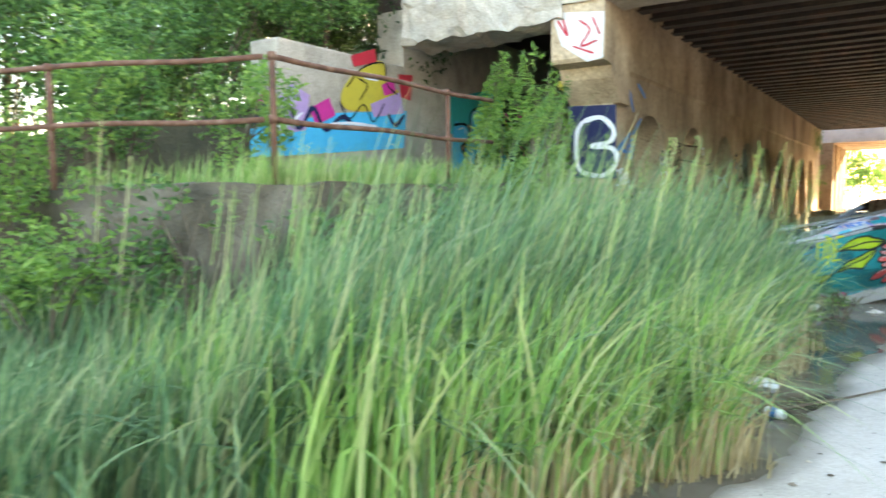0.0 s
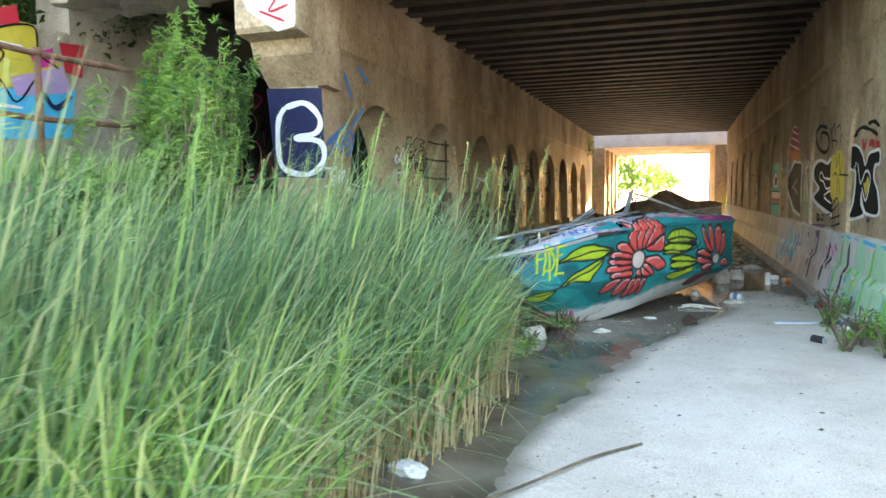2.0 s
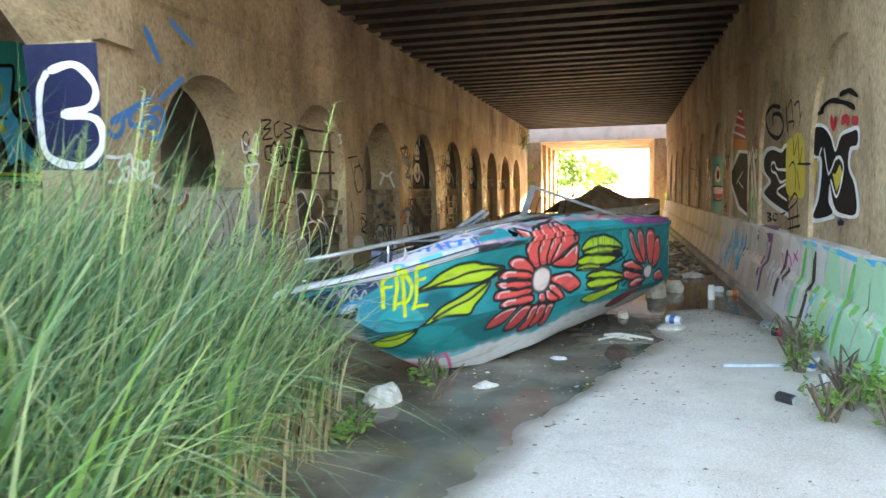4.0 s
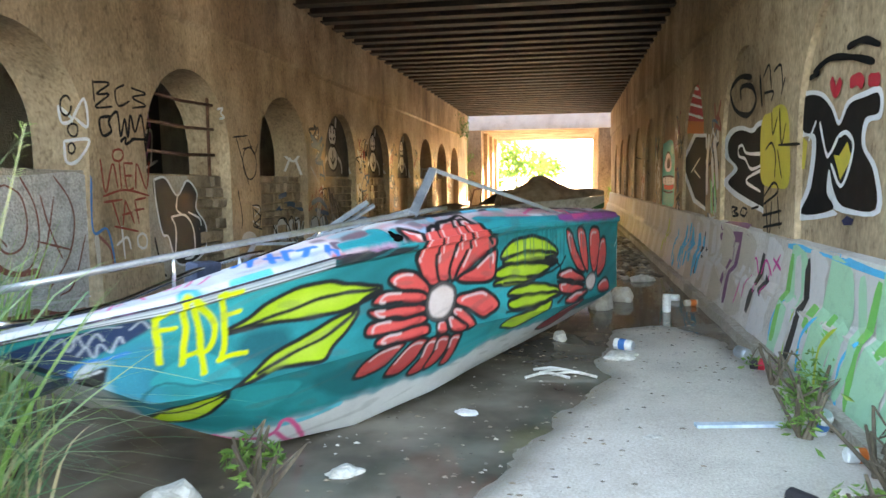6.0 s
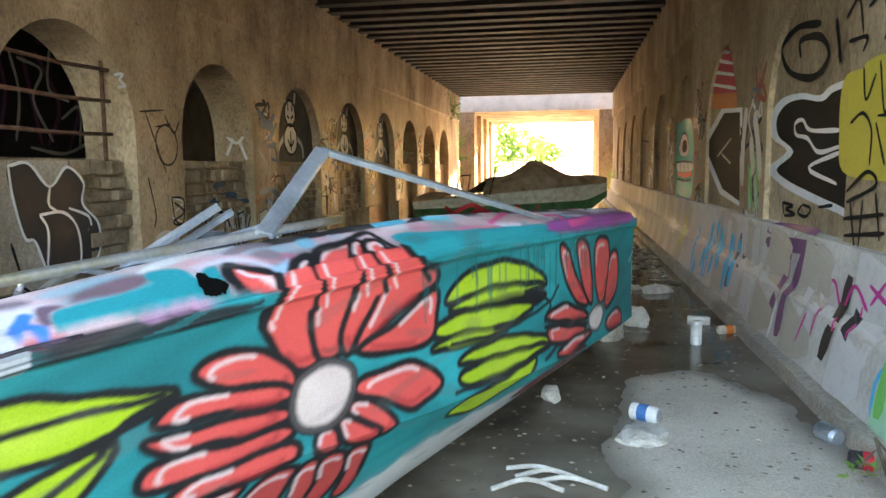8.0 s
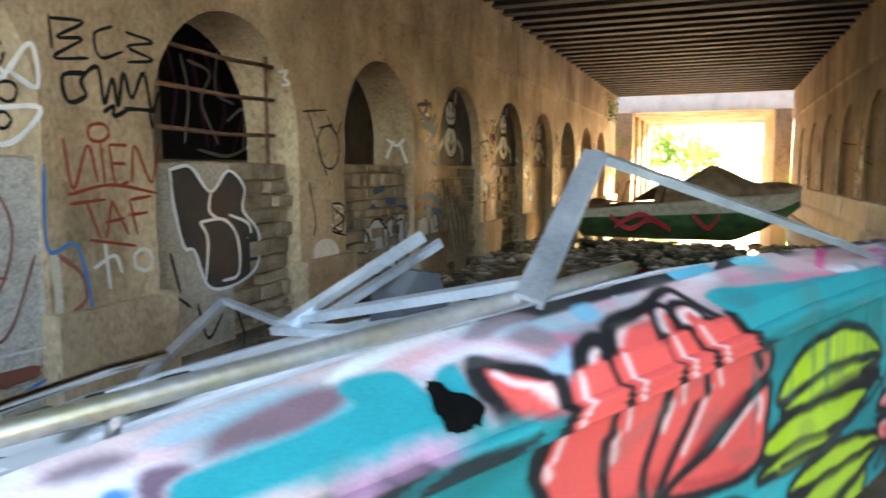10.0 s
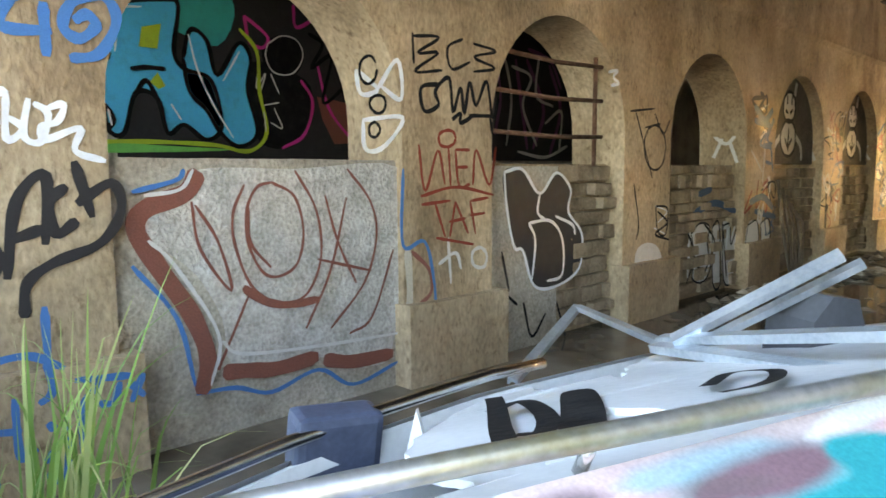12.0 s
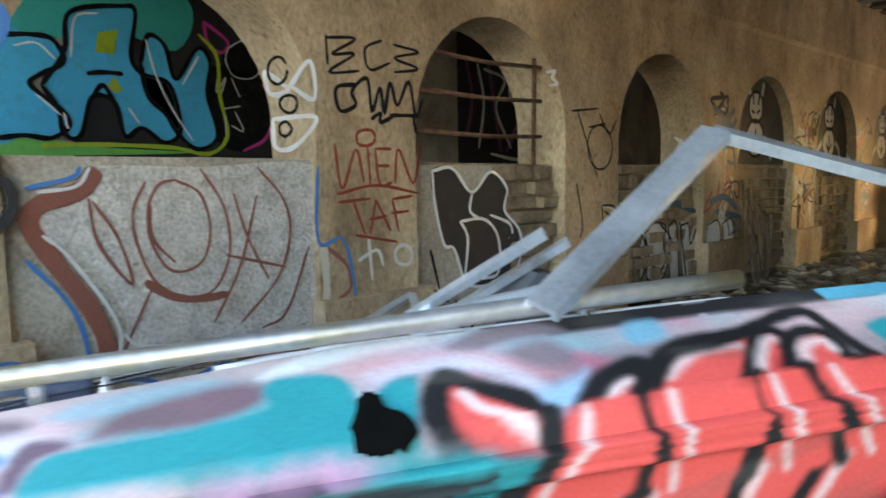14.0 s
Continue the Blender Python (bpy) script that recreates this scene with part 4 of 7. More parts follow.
    leaf_shapes("2.98 1.39 3.13 1.42 3.39 1.39 3.53 1.38 3.29 1.36 3.09 1.37", "")
    leaf_shapes("3.15 1.24 3.31 1.30 3.60 1.30 3.92 1.22 4.04 1.17 3.68 1.21 3.39 1.22", "")
    leaf_shapes("3.16 1.15 3.35 1.19 3.64 1.18 3.92 1.16 3.68 1.11 3.42 1.09 3.21 1.08", "")
    leaf_shapes("3.12 0.86 3.24 0.97 3.50 1.02 3.79 1.09 3.76 1.01 3.58 0.88 3.37 0.76", "")
    hull_line(P_BLACK, 0.018, "3.10 1.38 3.43 1.36 3.93 1.46 4.08 1.57; 3.12 1.05 3.42 1.05 3.97 1.14")
    # topside: pink, lilac and grey mists over white, teal patches
    soft_fill((0.62, 0.66, 0.7), "1.96 2.84 2.03 3.00 2.10 3.00 2.25 3.00 2.27 3.00 2.21 2.95 2.10 2.84 2.00 2.83", 0.006)
    soft_fill((0.62, 0.3, 0.34), "2.07 2.74 2.15 2.84 2.24 2.80 2.31 2.57 2.35 2.40 2.28 2.47 2.19 2.72 2.11 2.65", 0.03)
    soft_fill((0.58, 0.56, 0.66), "2.09 2.64 2.17 2.72 2.24 2.69 2.30 2.43 2.30 2.23 2.26 2.45 2.18 2.65 2.12 2.54", 0.015)
    soft_fill((0.2, 0.16, 0.19), "2.21 2.86 2.29 3.00 2.36 2.98 2.39 2.84 2.31 2.81 2.25 2.77", 0.008)
    soft_fill((0.22, 0.17, 0.2), "2.29 2.70 2.36 2.78 2.38 2.52 2.32 2.52", 0.012)
    soft_fill((0.3, 0.48, 0.66), "2.29 2.29 2.36 2.38 2.38 2.42 2.34 2.17 2.31 2.07 2.29 2.12", 0.012)
    soft_fill((0.16, 0.4, 0.55), "2.49 2.85 2.54 2.83 2.53 2.63 2.48 2.59 2.47 2.69", 0.008)
    soft_fill((0.2, 0.12, 0.15), "1.76 2.49 1.79 2.70 1.87 2.80 1.93 2.83 1.97 2.74 1.95 2.57 1.88 2.47 1.81 2.49", 0.012)
    soft_fill((0.16, 0.1, 0.14), "1.68 2.57 1.72 2.58 1.74 2.46 1.70 2.37 1.68 2.13 1.66 2.17", 0.008)
    soft_fill((0.0, 0.29, 0.335), "1.69 2.25 1.71 2.39 1.75 2.43 1.84 2.45 1.93 2.48 1.96 2.53 1.96 2.72 1.99 2.80 2.05 2.73 2.07 2.59 2.07 2.40 2.11 2.57 2.15 2.62 2.14 2.40 2.12 2.11 2.12 2.05 2.08 2.03 2.00 2.03 1.90 2.05 1.80 2.07 1.75 2.06 1.69 2.06 1.68 2.09", 0.005)
    soft_fill((0.6, 0.03, 0.05), "1.59 2.01 1.62 2.05 1.67 2.04 1.69 2.03 1.66 2.00 1.62 1.99", 0.008)
    soft_fill((0.0, 0.29, 0.335), "2.87 2.49 2.97 2.51 3.20 2.30 3.67 2.16 4.06 2.07 3.86 1.94 3.39 1.96 3.06 1.97 2.88 1.96 2.86 2.05 2.86 2.24", 0.006)
    soft_fill((0.33, 0.08, 0.3), "4.04 2.21 4.47 2.29 5.21 2.32 5.42 2.01 5.14 1.96 4.36 1.96 3.98 1.99", 0.012)
    soft_fill((0.6, 0.4, 0.42), "3.34 2.74 3.71 2.86 4.18 2.76 4.18 2.35 3.70 2.35 3.37 2.39", 0.02)
    hull_line(P_PINK, 0.03, "3.53 2.45 3.80 2.90; 4.09 2.58 4.28 2.54 4.21 2.20; 4.25 2.06 4.60 2.16")
    hull_line((0.1, 0.5, 0.62), 0.03, "4.35 2.59 4.34 2.33; 3.16 2.90 3.31 2.86")
    # rub rail: black with pink mist, white further forward
    rail = np.clip((GV - 1.9) / 0.012, 0, 1) * np.clip((2.03 - GV) / 0.012, 0, 1)
    lay(np.arange(len(GS)), rail * (GS < 2.2) * np.clip((GS - 1.5) / 0.15, 0, 1) * np.where(n2 > 0.3, 0.95, 0.5), (0.02, 0.018, 0.022))
    lay(np.arange(len(GS)), rail * (GS < 1.6) * 0.9, (0.5, 0.52, 0.55))
    for v in (1.915, 1.95, 1.985):
        lay(np.arange(len(GS)), np.clip(1 - np.abs(GV - v) / 0.008, 0, 1) * (GS < 1.75), (0.03, 0.03, 0.035))
    for t in ("1.86 2.02 1.89 2.04 1.92 2.03 1.92 2.01 1.87 1.99", "1.94 2.02 1.97 2.03 2.01 2.03 2.00 2.01 1.95 2.00", "2.01 2.02 2.06 2.02 2.08 2.00 2.01 1.99"):
        soft_fill((0.62, 0.32, 0.5), t, 0.012)
    soft_fill((0.0, 0.33, 0.37), "2.07 2.02 2.15 2.03 2.20 2.00 2.18 1.97 2.09 1.98 2.04 1.98", 0.008)
    # first flower: petals on the side, then those that run up over the rail
    hull_petals("2.23 1.89 2.34 1.93 2.40 1.86 2.39 1.71 2.43 1.54 2.36 1.52 2.29 1.62 2.24 1.77; 2.42 1.91 2.56 1.94 2.58 1.81 2.55 1.67 2.51 1.54 2.44 1.54 2.41 1.70; 2.61 1.90 2.73 1.93 2.74 1.83 2.65 1.74 2.59 1.61 2.55 1.53 2.53 1.65 2.56 1.78; 2.77 1.92 2.99 1.89 3.00 1.81 2.91 1.77 2.76 1.68 2.63 1.56 2.59 1.55 2.66 1.72; 3.00 1.75 3.00 1.61 2.97 1.47 2.85 1.45 2.69 1.48 2.61 1.53 2.76 1.60 2.88 1.69; 2.63 1.34 2.77 1.35 2.88 1.34 2.99 1.23 3.02 1.16 2.93 1.09 2.85 1.07 2.74 1.17 2.60 1.27; 2.58 1.23 2.69 1.15 2.77 1.00 2.71 0.96 2.64 1.06 2.56 1.18; 2.52 1.15 2.59 1.10 2.69 0.99 2.67 0.95 2.57 0.97 2.53 1.05; 2.45 1.11 2.50 1.08 2.51 0.97 2.47 0.97 2.43 1.01; 2.02 1.65 2.05 1.71 2.16 1.71 2.29 1.59 2.34 1.49 2.33 1.41 2.21 1.46 2.10 1.56; 1.91 1.47 1.96 1.54 2.10 1.52 2.26 1.46 2.33 1.39 2.30 1.36 2.15 1.41 2.01 1.44; 1.88 1.38 1.91 1.39 2.03 1.37 2.20 1.34 2.32 1.29 2.31 1.24 2.20 1.24 2.07 1.28 1.94 1.31; 1.87 1.21 1.90 1.26 2.00 1.25 2.16 1.21 2.31 1.20 2.33 1.15 2.22 1.10 2.08 1.12 1.96 1.13 1.88 1.16; 1.94 1.04 2.00 1.10 2.12 1.09 2.33 1.09 2.34 1.00 2.25 0.98 2.12 1.01 2.02 1.00", 0.014)
    # petals below the chine: shade of the downward-facing panel put into a darker coral
    hull_petals("1.88 0.71 1.90 0.84 1.98 0.94 2.13 0.96 2.17 0.94 2.14 0.87 2.08 0.76 1.96 0.69; 2.13 0.64 2.18 0.81 2.25 0.93 2.36 0.92 2.36 0.85 2.33 0.69 2.26 0.58 2.17 0.59; 2.34 0.53 2.39 0.70 2.39 0.90 2.45 0.92 2.48 0.76 2.48 0.55 2.39 0.49; 2.47 0.52 2.49 0.72 2.47 0.91 2.56 0.90 2.59 0.71 2.55 0.55; 2.61 0.51 2.62 0.70 2.59 0.89 2.67 0.89 2.68 0.71 2.67 0.52", 0.012, (0.55, 0.07, 0.065))
    hull_petals("2.34 2.00 2.36 2.08 2.40 2.22 2.44 2.27 2.43 2.10 2.40 2.00 2.35 1.97; 2.39 1.97 2.44 2.13 2.49 2.35 2.56 2.52 2.63 2.53 2.65 2.48 2.60 2.21 2.55 2.03 2.48 1.97 2.42 1.95; 2.59 2.04 2.67 2.46 2.70 2.49 2.69 2.31 2.64 2.05 2.60 2.00; 2.72 2.40 2.77 2.44 2.76 2.17 2.80 2.00 2.74 1.96 2.69 1.96 2.66 2.00 2.68 2.13", 0.014)
    soft_fill(P_BLACK, "2.13 2.15 2.14 2.39 2.18 2.63 2.21 2.59 2.24 2.44 2.28 2.31 2.29 2.09 2.32 2.03 2.30 2.00 2.26 2.01 2.21 2.02 2.17 2.02 2.14 2.05", 0.006)
    soft_fill(P_CORAL, "2.19 2.41 2.22 2.30 2.26 2.11 2.29 2.00 2.26 1.99 2.21 2.00 2.18 2.05 2.17 2.14", 0.006)
    hull_line((0.75, 0.6, 0.6), 0.018, "2.20 2.34 2.21 2.20 2.24 2.09 2.26 2.04")
    hull_line(P_BLACK, 0.03, "2.44 2.15 2.51 2.47 2.59 2.52 2.69 2.63 2.78 2.73 2.80 2.61 2.80 2.26 2.82 2.04; 2.32 2.03 2.36 2.20 2.41 2.35 2.46 2.40 2.44 2.15")
    for s0, s1, s2, s3 in ((2.24, 2.40, 2.31, 2.42), (2.43, 2.56, 2.44, 2.60), (2.61, 2.72, 2.60, 2.68), (2.76, 2.95, 2.70, 2.84)):
        soft_fill(P_CORAL, f"{s0} 1.84 {s1} 1.84 {(s1 + s3) / 2} 1.95 {s3} 2.1 {s2} 2.1 {(s0 + s2) / 2} 1.95", 0.005)
        hull_line(P_BLACK, 0.03, f"{s1 + 0.012} 1.84 {(s1 + s3) / 2 + 0.012} 1.95 {s3 + 0.01} 2.12")
        hull_line((0.72, 0.56, 0.56), 0.012, f"{s0 + 0.025} 1.84 {(s0 + s2) / 2 + 0.025} 1.95 {s2 + 0.025} 2.08")
    hull_line(P_BLACK, 0.03, "2.22 1.82 2.26 1.95 2.29 2.1")
    hull_heart("2.38 1.45 2.46 1.49 2.55 1.43 2.57 1.32 2.54 1.21 2.47 1.14 2.39 1.16 2.35 1.26 2.35 1.37", 0.03)
    # second flower
    hull_petals("4.10 1.87 4.21 1.81 4.31 1.61 4.50 1.36 4.34 1.41 4.17 1.63; 4.33 1.86 4.49 1.83 4.57 1.52 4.57 1.35 4.44 1.50; 4.63 1.83 4.84 1.84 4.89 1.56 4.74 1.31 4.64 1.51; 4.93 1.71 5.06 1.68 5.06 1.39 4.83 1.25 4.86 1.49; 3.93 1.36 4.14 1.41 4.37 1.33 4.50 1.25 4.19 1.29; 3.97 1.27 4.19 1.23 4.47 1.16 4.19 1.12 3.99 1.17; 4.07 1.05 4.31 1.11 4.56 1.10 4.36 1.05 4.18 1.01; 4.86 1.14 5.11 1.17 5.15 1.03 4.88 1.05", 0.012)
    hull_petals("3.92 0.51 4.12 0.82 4.43 1.02 4.45 0.76 4.30 0.40", 0.012, (0.3, 0.04, 0.05))
    hull_heart("4.54 1.24 4.65 1.29 4.75 1.28 4.77 1.19 4.68 1.11 4.55 1.14", 0.016)
    hull_line(P_BLACK, 0.022, "3.83 1.56 3.98 1.46 3.92 1.34; 3.92 1.29 4.19 1.26 4.50 1.19; 3.92 1.05 4.08 1.12 4.19 1.12")
    # letters, the old number as slanted bars, a pink squiggle and the torn marks aft
    hull_line(P_LIMEYEL, 0.03, "0.73 1.91 0.76 1.42; 0.74 1.88 0.78 1.93; 0.74 1.77 0.81 1.76; 0.84 1.98 0.86 1.68 0.85 1.37; 0.84 1.98 0.88 1.98 0.92 1.65 0.95 1.23; 0.86 1.44 0.93 1.46; 0.89 1.96 0.99 1.70 0.97 1.47 0.93 1.43; 1.01 1.97 1.04 1.57 1.03 1.32; 0.99 1.96 1.09 1.94; 1.04 1.75 1.10 1.75; 1.02 1.32 1.07 1.34 1.15 1.32")
    hull_line(P_PINK, 0.03, "1.19 0.00 1.38 0.04 1.50 0.19 1.52 0.36 1.61 0.27 1.74 0.00 1.65 0.00 1.52 0.18")
    hull_line(P_BLUE, 0.032, "1.17 2.90 1.20 3.00; 1.22 2.63 1.27 3.00; 1.24 3.00 1.30 3.00; 1.32 2.40 1.37 2.90; 1.33 2.75 1.38 2.58; 1.39 2.32 1.44 2.80; 1.44 2.81 1.48 2.75; 1.48 2.23 1.55 2.56; 1.50 2.62 1.59 2.54; 1.60 2.14 1.65 2.46; 1.62 2.26 1.65 2.10")
    hull_line(P_PINK, 0.014, "0.50 3.00 0.53 3.00; 0.53 2.69 0.58 2.90; 0.57 2.23 0.63 3.00; 0.63 2.67 0.66 2.90; 0.72 3.00 0.76 3.00; 0.74 3.00 0.73 2.65; 0.84 2.95 0.87 3.00; 0.87 2.82 0.92 3.00; 0.91 2.67 0.97 2.99; 0.96 2.56 1.04 2.87")
    hull_line(P_WHITE2, 0.014, "5.36 1.58 5.45 1.66; 5.44 1.45 5.45 1.57; 5.45 1.33 5.45 1.45; 5.45 1.24 5.45 1.33")
    # runs of wet paint under the gunwale
    rng = random.Random(3)
    for _ in range(46):
        s, q, l = rng.uniform(2.9, 4.5), rng.uniform(0.5, 0.6), rng.uniform(0.05, 0.2)
        line_shape((0.0, 0.12, 0.12), 0.006, np.array(((s, q), (s + 0.004, q - l))), 0.008)
    PAINT[:] = PAINT * 0.84
    # grime
    g = np.clip((n2 - 0.8) * 2, 0, 0.25)
    lay(np.arange(len(GS)), g, (0.1, 0.1, 0.09))


paint_boat()


def hull_paint_mat():
    m = bpy.data.materials.new("sprayed_hull")
    m.use_nodes = True
    n, l = m.node_tree.nodes, m.node_tree.links
    b = n["Principled BSDF"]
    at, co = n.new("ShaderNodeAttribute"), n.new("ShaderNodeTexCoord")
    at.attribute_name = "paint"
    fine, big = n.new("ShaderNodeTexNoise"), n.new("ShaderNodeTexNoise")
    fine.inputs["Scale"].default_value, fine.inputs["Detail"].default_value = 160, 4
    big.inputs["Scale"].default_value, big.inputs["Detail"].default_value = 5, 6
    l.new(co.outputs["Object"], fine.inputs[0]), l.new(co.outputs["Object"], big.inputs[0])
    m1, m2 = n.new("ShaderNodeMix"), n.new("ShaderNodeMix")
    for k, a, src in ((m1, 0.25, fine), (m2, 0.3, big)):
        k.data_type, k.blend_type = 'RGBA', 'OVERLAY'
        k.inputs[0].default_value = a
        l.new(src.outputs[0], k.inputs[7])
    l.new(at.outputs["Color"], m1.inputs[6]), l.new(m1.outputs[2], m2.inputs[6]), l.new(m2.outputs[2], b.inputs["Base Color"])
    mr = n.new("ShaderNodeMapRange")
    mr.inputs[3].default_value, mr.inputs[4].default_value = 0.42, 0.66
    b.inputs["Specular IOR Level"].default_value = 0.35
    l.new(big.outputs[0], mr.inputs[0]), l.new(mr.outputs[0], b.inputs["Roughness"])
    bp = n.new("ShaderNodeBump")
    bp.inputs["Strength"].default_value, bp.inputs["Distance"].default_value = 0.12, 0.004
    l.new(big.outputs[0], bp.inputs["Height"]), l.new(bp.outputs[0], b.inputs["Normal"])
    return m


HULL_PAINT = hull_paint_mat()


def painted_skin(name, j0, j1, label):
    """One painted strip of the port side between two rows of the grid."""
    nv, w = len(VS), j1 - j0 + 1
    pts, sel = [], []
    for i in range(NS + 1):
        for j in range(j0, j1 + 1):
            p = hull(LEN * i / NS, VS[j], 1)
            pts.append(p - BOW)
            sel.append(i * nv + j)
    faces = [(i * w + j, (i + 1) * w + j, (i + 1) * w + j + 1, i * w + j + 1) for i in range(NS) for j in range(w - 1)]
    me = bpy.data.meshes.new(name)
    me.from_pydata(pts, [], faces)
    at = me.attributes.new("paint", 'FLOAT_COLOR', 'POINT')
    at.data.foreach_set("color", np.concatenate([PAINT[sel], np.ones((len(sel), 1))], 1).ravel())
    me.materials.append(HULL_PAINT)
    me.polygons.foreach_set("use_smooth", [True] * len(me.polygons))
    ob = new(name, me)
    ob.parent = boat
    ob["label"] = label
    return ob


painted_skin("hull_bottom", 0, N0, "white hull bottom with teal overspray")
painted_skin("hull_side", N0, N0 + N1, "teal hull side with red flowers and lime leaves")
painted_skin("topside", N0 + N1, N0 + N1 + N2, "white, teal and pink sprayed topside")


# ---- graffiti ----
CONCRETE_DARK = mat("dark_panel_concrete", ((0.05, 0.042, 0.036), (0.1, 0.085, 0.07), (0.16, 0.135, 0.11)), scale=2.5, rough=0.95, fine=40, bump=0.8, dist=0.012, fine_amt=0.6, streak=0.4)
SP_BLUE, SP_DARKBLUE, SP_NAVY = spray("blue_spray", (0.05, 0.17, 0.42)), spray("dark_blue_spray", (0.05, 0.09, 0.16), worn=0.5), spray("navy_spray", (0.015, 0.02, 0.07))
SP_WHITE, SP_PALE, SP_SILVER = spray("white_spray", (0.75, 0.76, 0.8)), spray("pale_spray", (0.6, 0.58, 0.57)), mat("silver_spray", ((0.38, 0.35, 0.32), (0.52, 0.49, 0.46), (0.62, 0.59, 0.56)), scale=7, rough=0.75, fine=38, bump=1.0, dist=0.022, fine_amt=0.65, streak=0.25)
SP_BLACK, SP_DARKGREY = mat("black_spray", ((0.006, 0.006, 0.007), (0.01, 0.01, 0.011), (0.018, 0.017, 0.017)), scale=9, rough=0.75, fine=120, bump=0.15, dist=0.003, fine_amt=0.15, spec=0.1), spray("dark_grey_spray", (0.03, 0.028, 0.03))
SP_MAROON, SP_RED_BROWN, SP_CRIMSON = spray("maroon_spray", (0.22, 0.08, 0.06), worn=0.6), spray("red_brown_spray", (0.22, 0.035, 0.02)), spray("crimson_spray", (0.5, 0.03, 0.05))
SP_TEAL, SP_SKY, SP_LIME = spray("teal_spray", (0.03, 0.42, 0.4)), spray("sky_blue_spray", (0.05, 0.46, 0.75)), spray("lime_spray", (0.4, 0.5, 0.05))
SP_MAGENTA, SP_PURPLE, SP_LILAC = spray("magenta_spray", (0.6, 0.04, 0.28)), spray("purple_spray", (0.18, 0.07, 0.16)), spray("lilac_spray", (0.45, 0.3, 0.55))
SP_YELLOW, SP_ORANGE, SP_GREEN, SP_CREAM = spray("yellow_spray", (0.55, 0.45, 0.06)), spray("orange_spray", (0.6, 0.15, 0.03)), spray("green_spray", (0.16, 0.5, 0.12)), spray("cream_spray", (0.5, 0.45, 0.38), worn=0.5)
SP_MINT = spray("mint_spray", (0.35, 0.62, 0.42))
FACES = {"end": Y0, "head": Y0 - 0.7}     # faces of the first pier that look out of the tunnel
INWARD = {"wall_west": 1, "wall_east": -1, "wall_outer_west": 1}


def wall_points(text):
    return [np.array(l.split(), float).reshape(-1, 2) / 100 for l in text.split(";")]


def barrier_x(z):
    """Face of the safety barrier at a height."""
    return float(np.interp(z, (0, 0.12, 0.5, 0.56, 0.96, 1.0), (2.70, 2.70, 2.78, 2.84, 2.88, 2.93))) - 0.004


def paint_line(parent, x, material, w, text):
    """Sprayed strokes lying a few millimetres proud of a wall."""
    bm = bmesh.new()
    sgn = INWARD[parent.name]
    face = barrier_x if x == "barrier" else (lambda z: x if x in FACES else x + sgn * 0.004)
    for k, p in enumerate(wall_points(text)):
        line = smooth_line(p, 6) if len(p) > 1 else [p[0], p[0] + 0.01]
        L, R = [], []
        for i, q in enumerate(line):
            d = line[min(i + 1, len(line) - 1)] - line[max(i - 1, 0)]
            n = np.array((-d[1], d[0])) / max(1e-6, np.linalg.norm(d))
            h = w / 2 * (0.95 + (0.04 if w > 0.08 else 0.12) * math.sin(i * 0.9 + k)) * (0.6 if i in (0, len(line) - 1) else 1)
            for side, k2 in ((L, h), (R, -h)):
                a, b = q[0] + n[0] * k2, q[1] + n[1] * k2
                proud = 0.0007 * (k % 9) + 0.00005 * i         # later strokes lie over earlier ones
                side.append(bm.verts.new((a, FACES[x] - 0.008 - proud, b) if x in FACES else (face(b) + sgn * proud, a, b)))
        for i in range(len(line) - 1):
            bm.faces.new((L[i], R[i], R[i + 1], L[i + 1]))
    if x == "barrier":
        for v in bm.verts:
            v.co.x -= 0.0012 * (len(parent.children) % 7)
    part("graffiti", bm, material, parent)


def paint_fill(parent, x, material, _w, text):
    bm = bmesh.new()
    sgn = INWARD[parent.name]
    for p in wall_points(text):
        line = smooth_line(p, 4, closed=True) if len(p) > 5 else list(p)
        if x in FACES:
            vs = [bm.verts.new((q[0], FACES[x] - 0.004, q[1])) for q in line]
        elif x == "barrier":
            vs = [bm.verts.new((barrier_x(q[1]), q[0], q[1])) for q in line]
        else:
            vs = [bm.verts.new((x + sgn * 0.003, q[0], q[1])) for q in line]
        for tri in tessellate_polygon([[Vector((q[0], q[1], 0)) for q in line]]):
            if len({*tri}) == 3:
                bm.faces.new([vs[i] for i in tri])
    bmesh.ops.recalc_face_normals(bm, faces=bm.faces)
    part("graffiti", bm, material, parent)


paint_line(wall_west, -3.5, SP_BLUE, 0.055, "1030 219 1035 225 1044 228 1047 221 1041 211 1032 209 1026 214; 1061 237 1056 222 1077 222; 1074 235 1074 210; 1087 228 1093 232 1097 227 1089 220 1082 225 1087 237 1101 242 1107 231 1098 214 1084 210")
paint_line(wall_west, -3.5, SP_WHITE, 0.035, "1021 190 1039 190 1056 193 1038 184 1042 177 1037 168 1022 167; 1044 179 1051 181 1049 171 1043 169 1044 179; 1056 192 1055 171 1062 176 1056 181; 1065 190 1062 173 1069 170 1073 183 1067 188; 1073 186 1080 188 1077 180 1070 177 1071 171 1087 177 1084 166 1098 161")
paint_line(wall_west, -3.5, SP_DARKGREY, 0.055, "1021 129 1026 102; 1022 127 1033 133 1039 131 1035 122 1027 116; 1048 145 1041 130 1048 118 1044 106 1034 104; 1051 106 1057 142 1070 154 1068 121; 1053 124 1068 129; 1079 149 1071 141 1073 126 1083 132; 1083 161 1090 133; 1083 140 1100 150 1104 136 1093 120 1071 112 1059 103 1057 87")
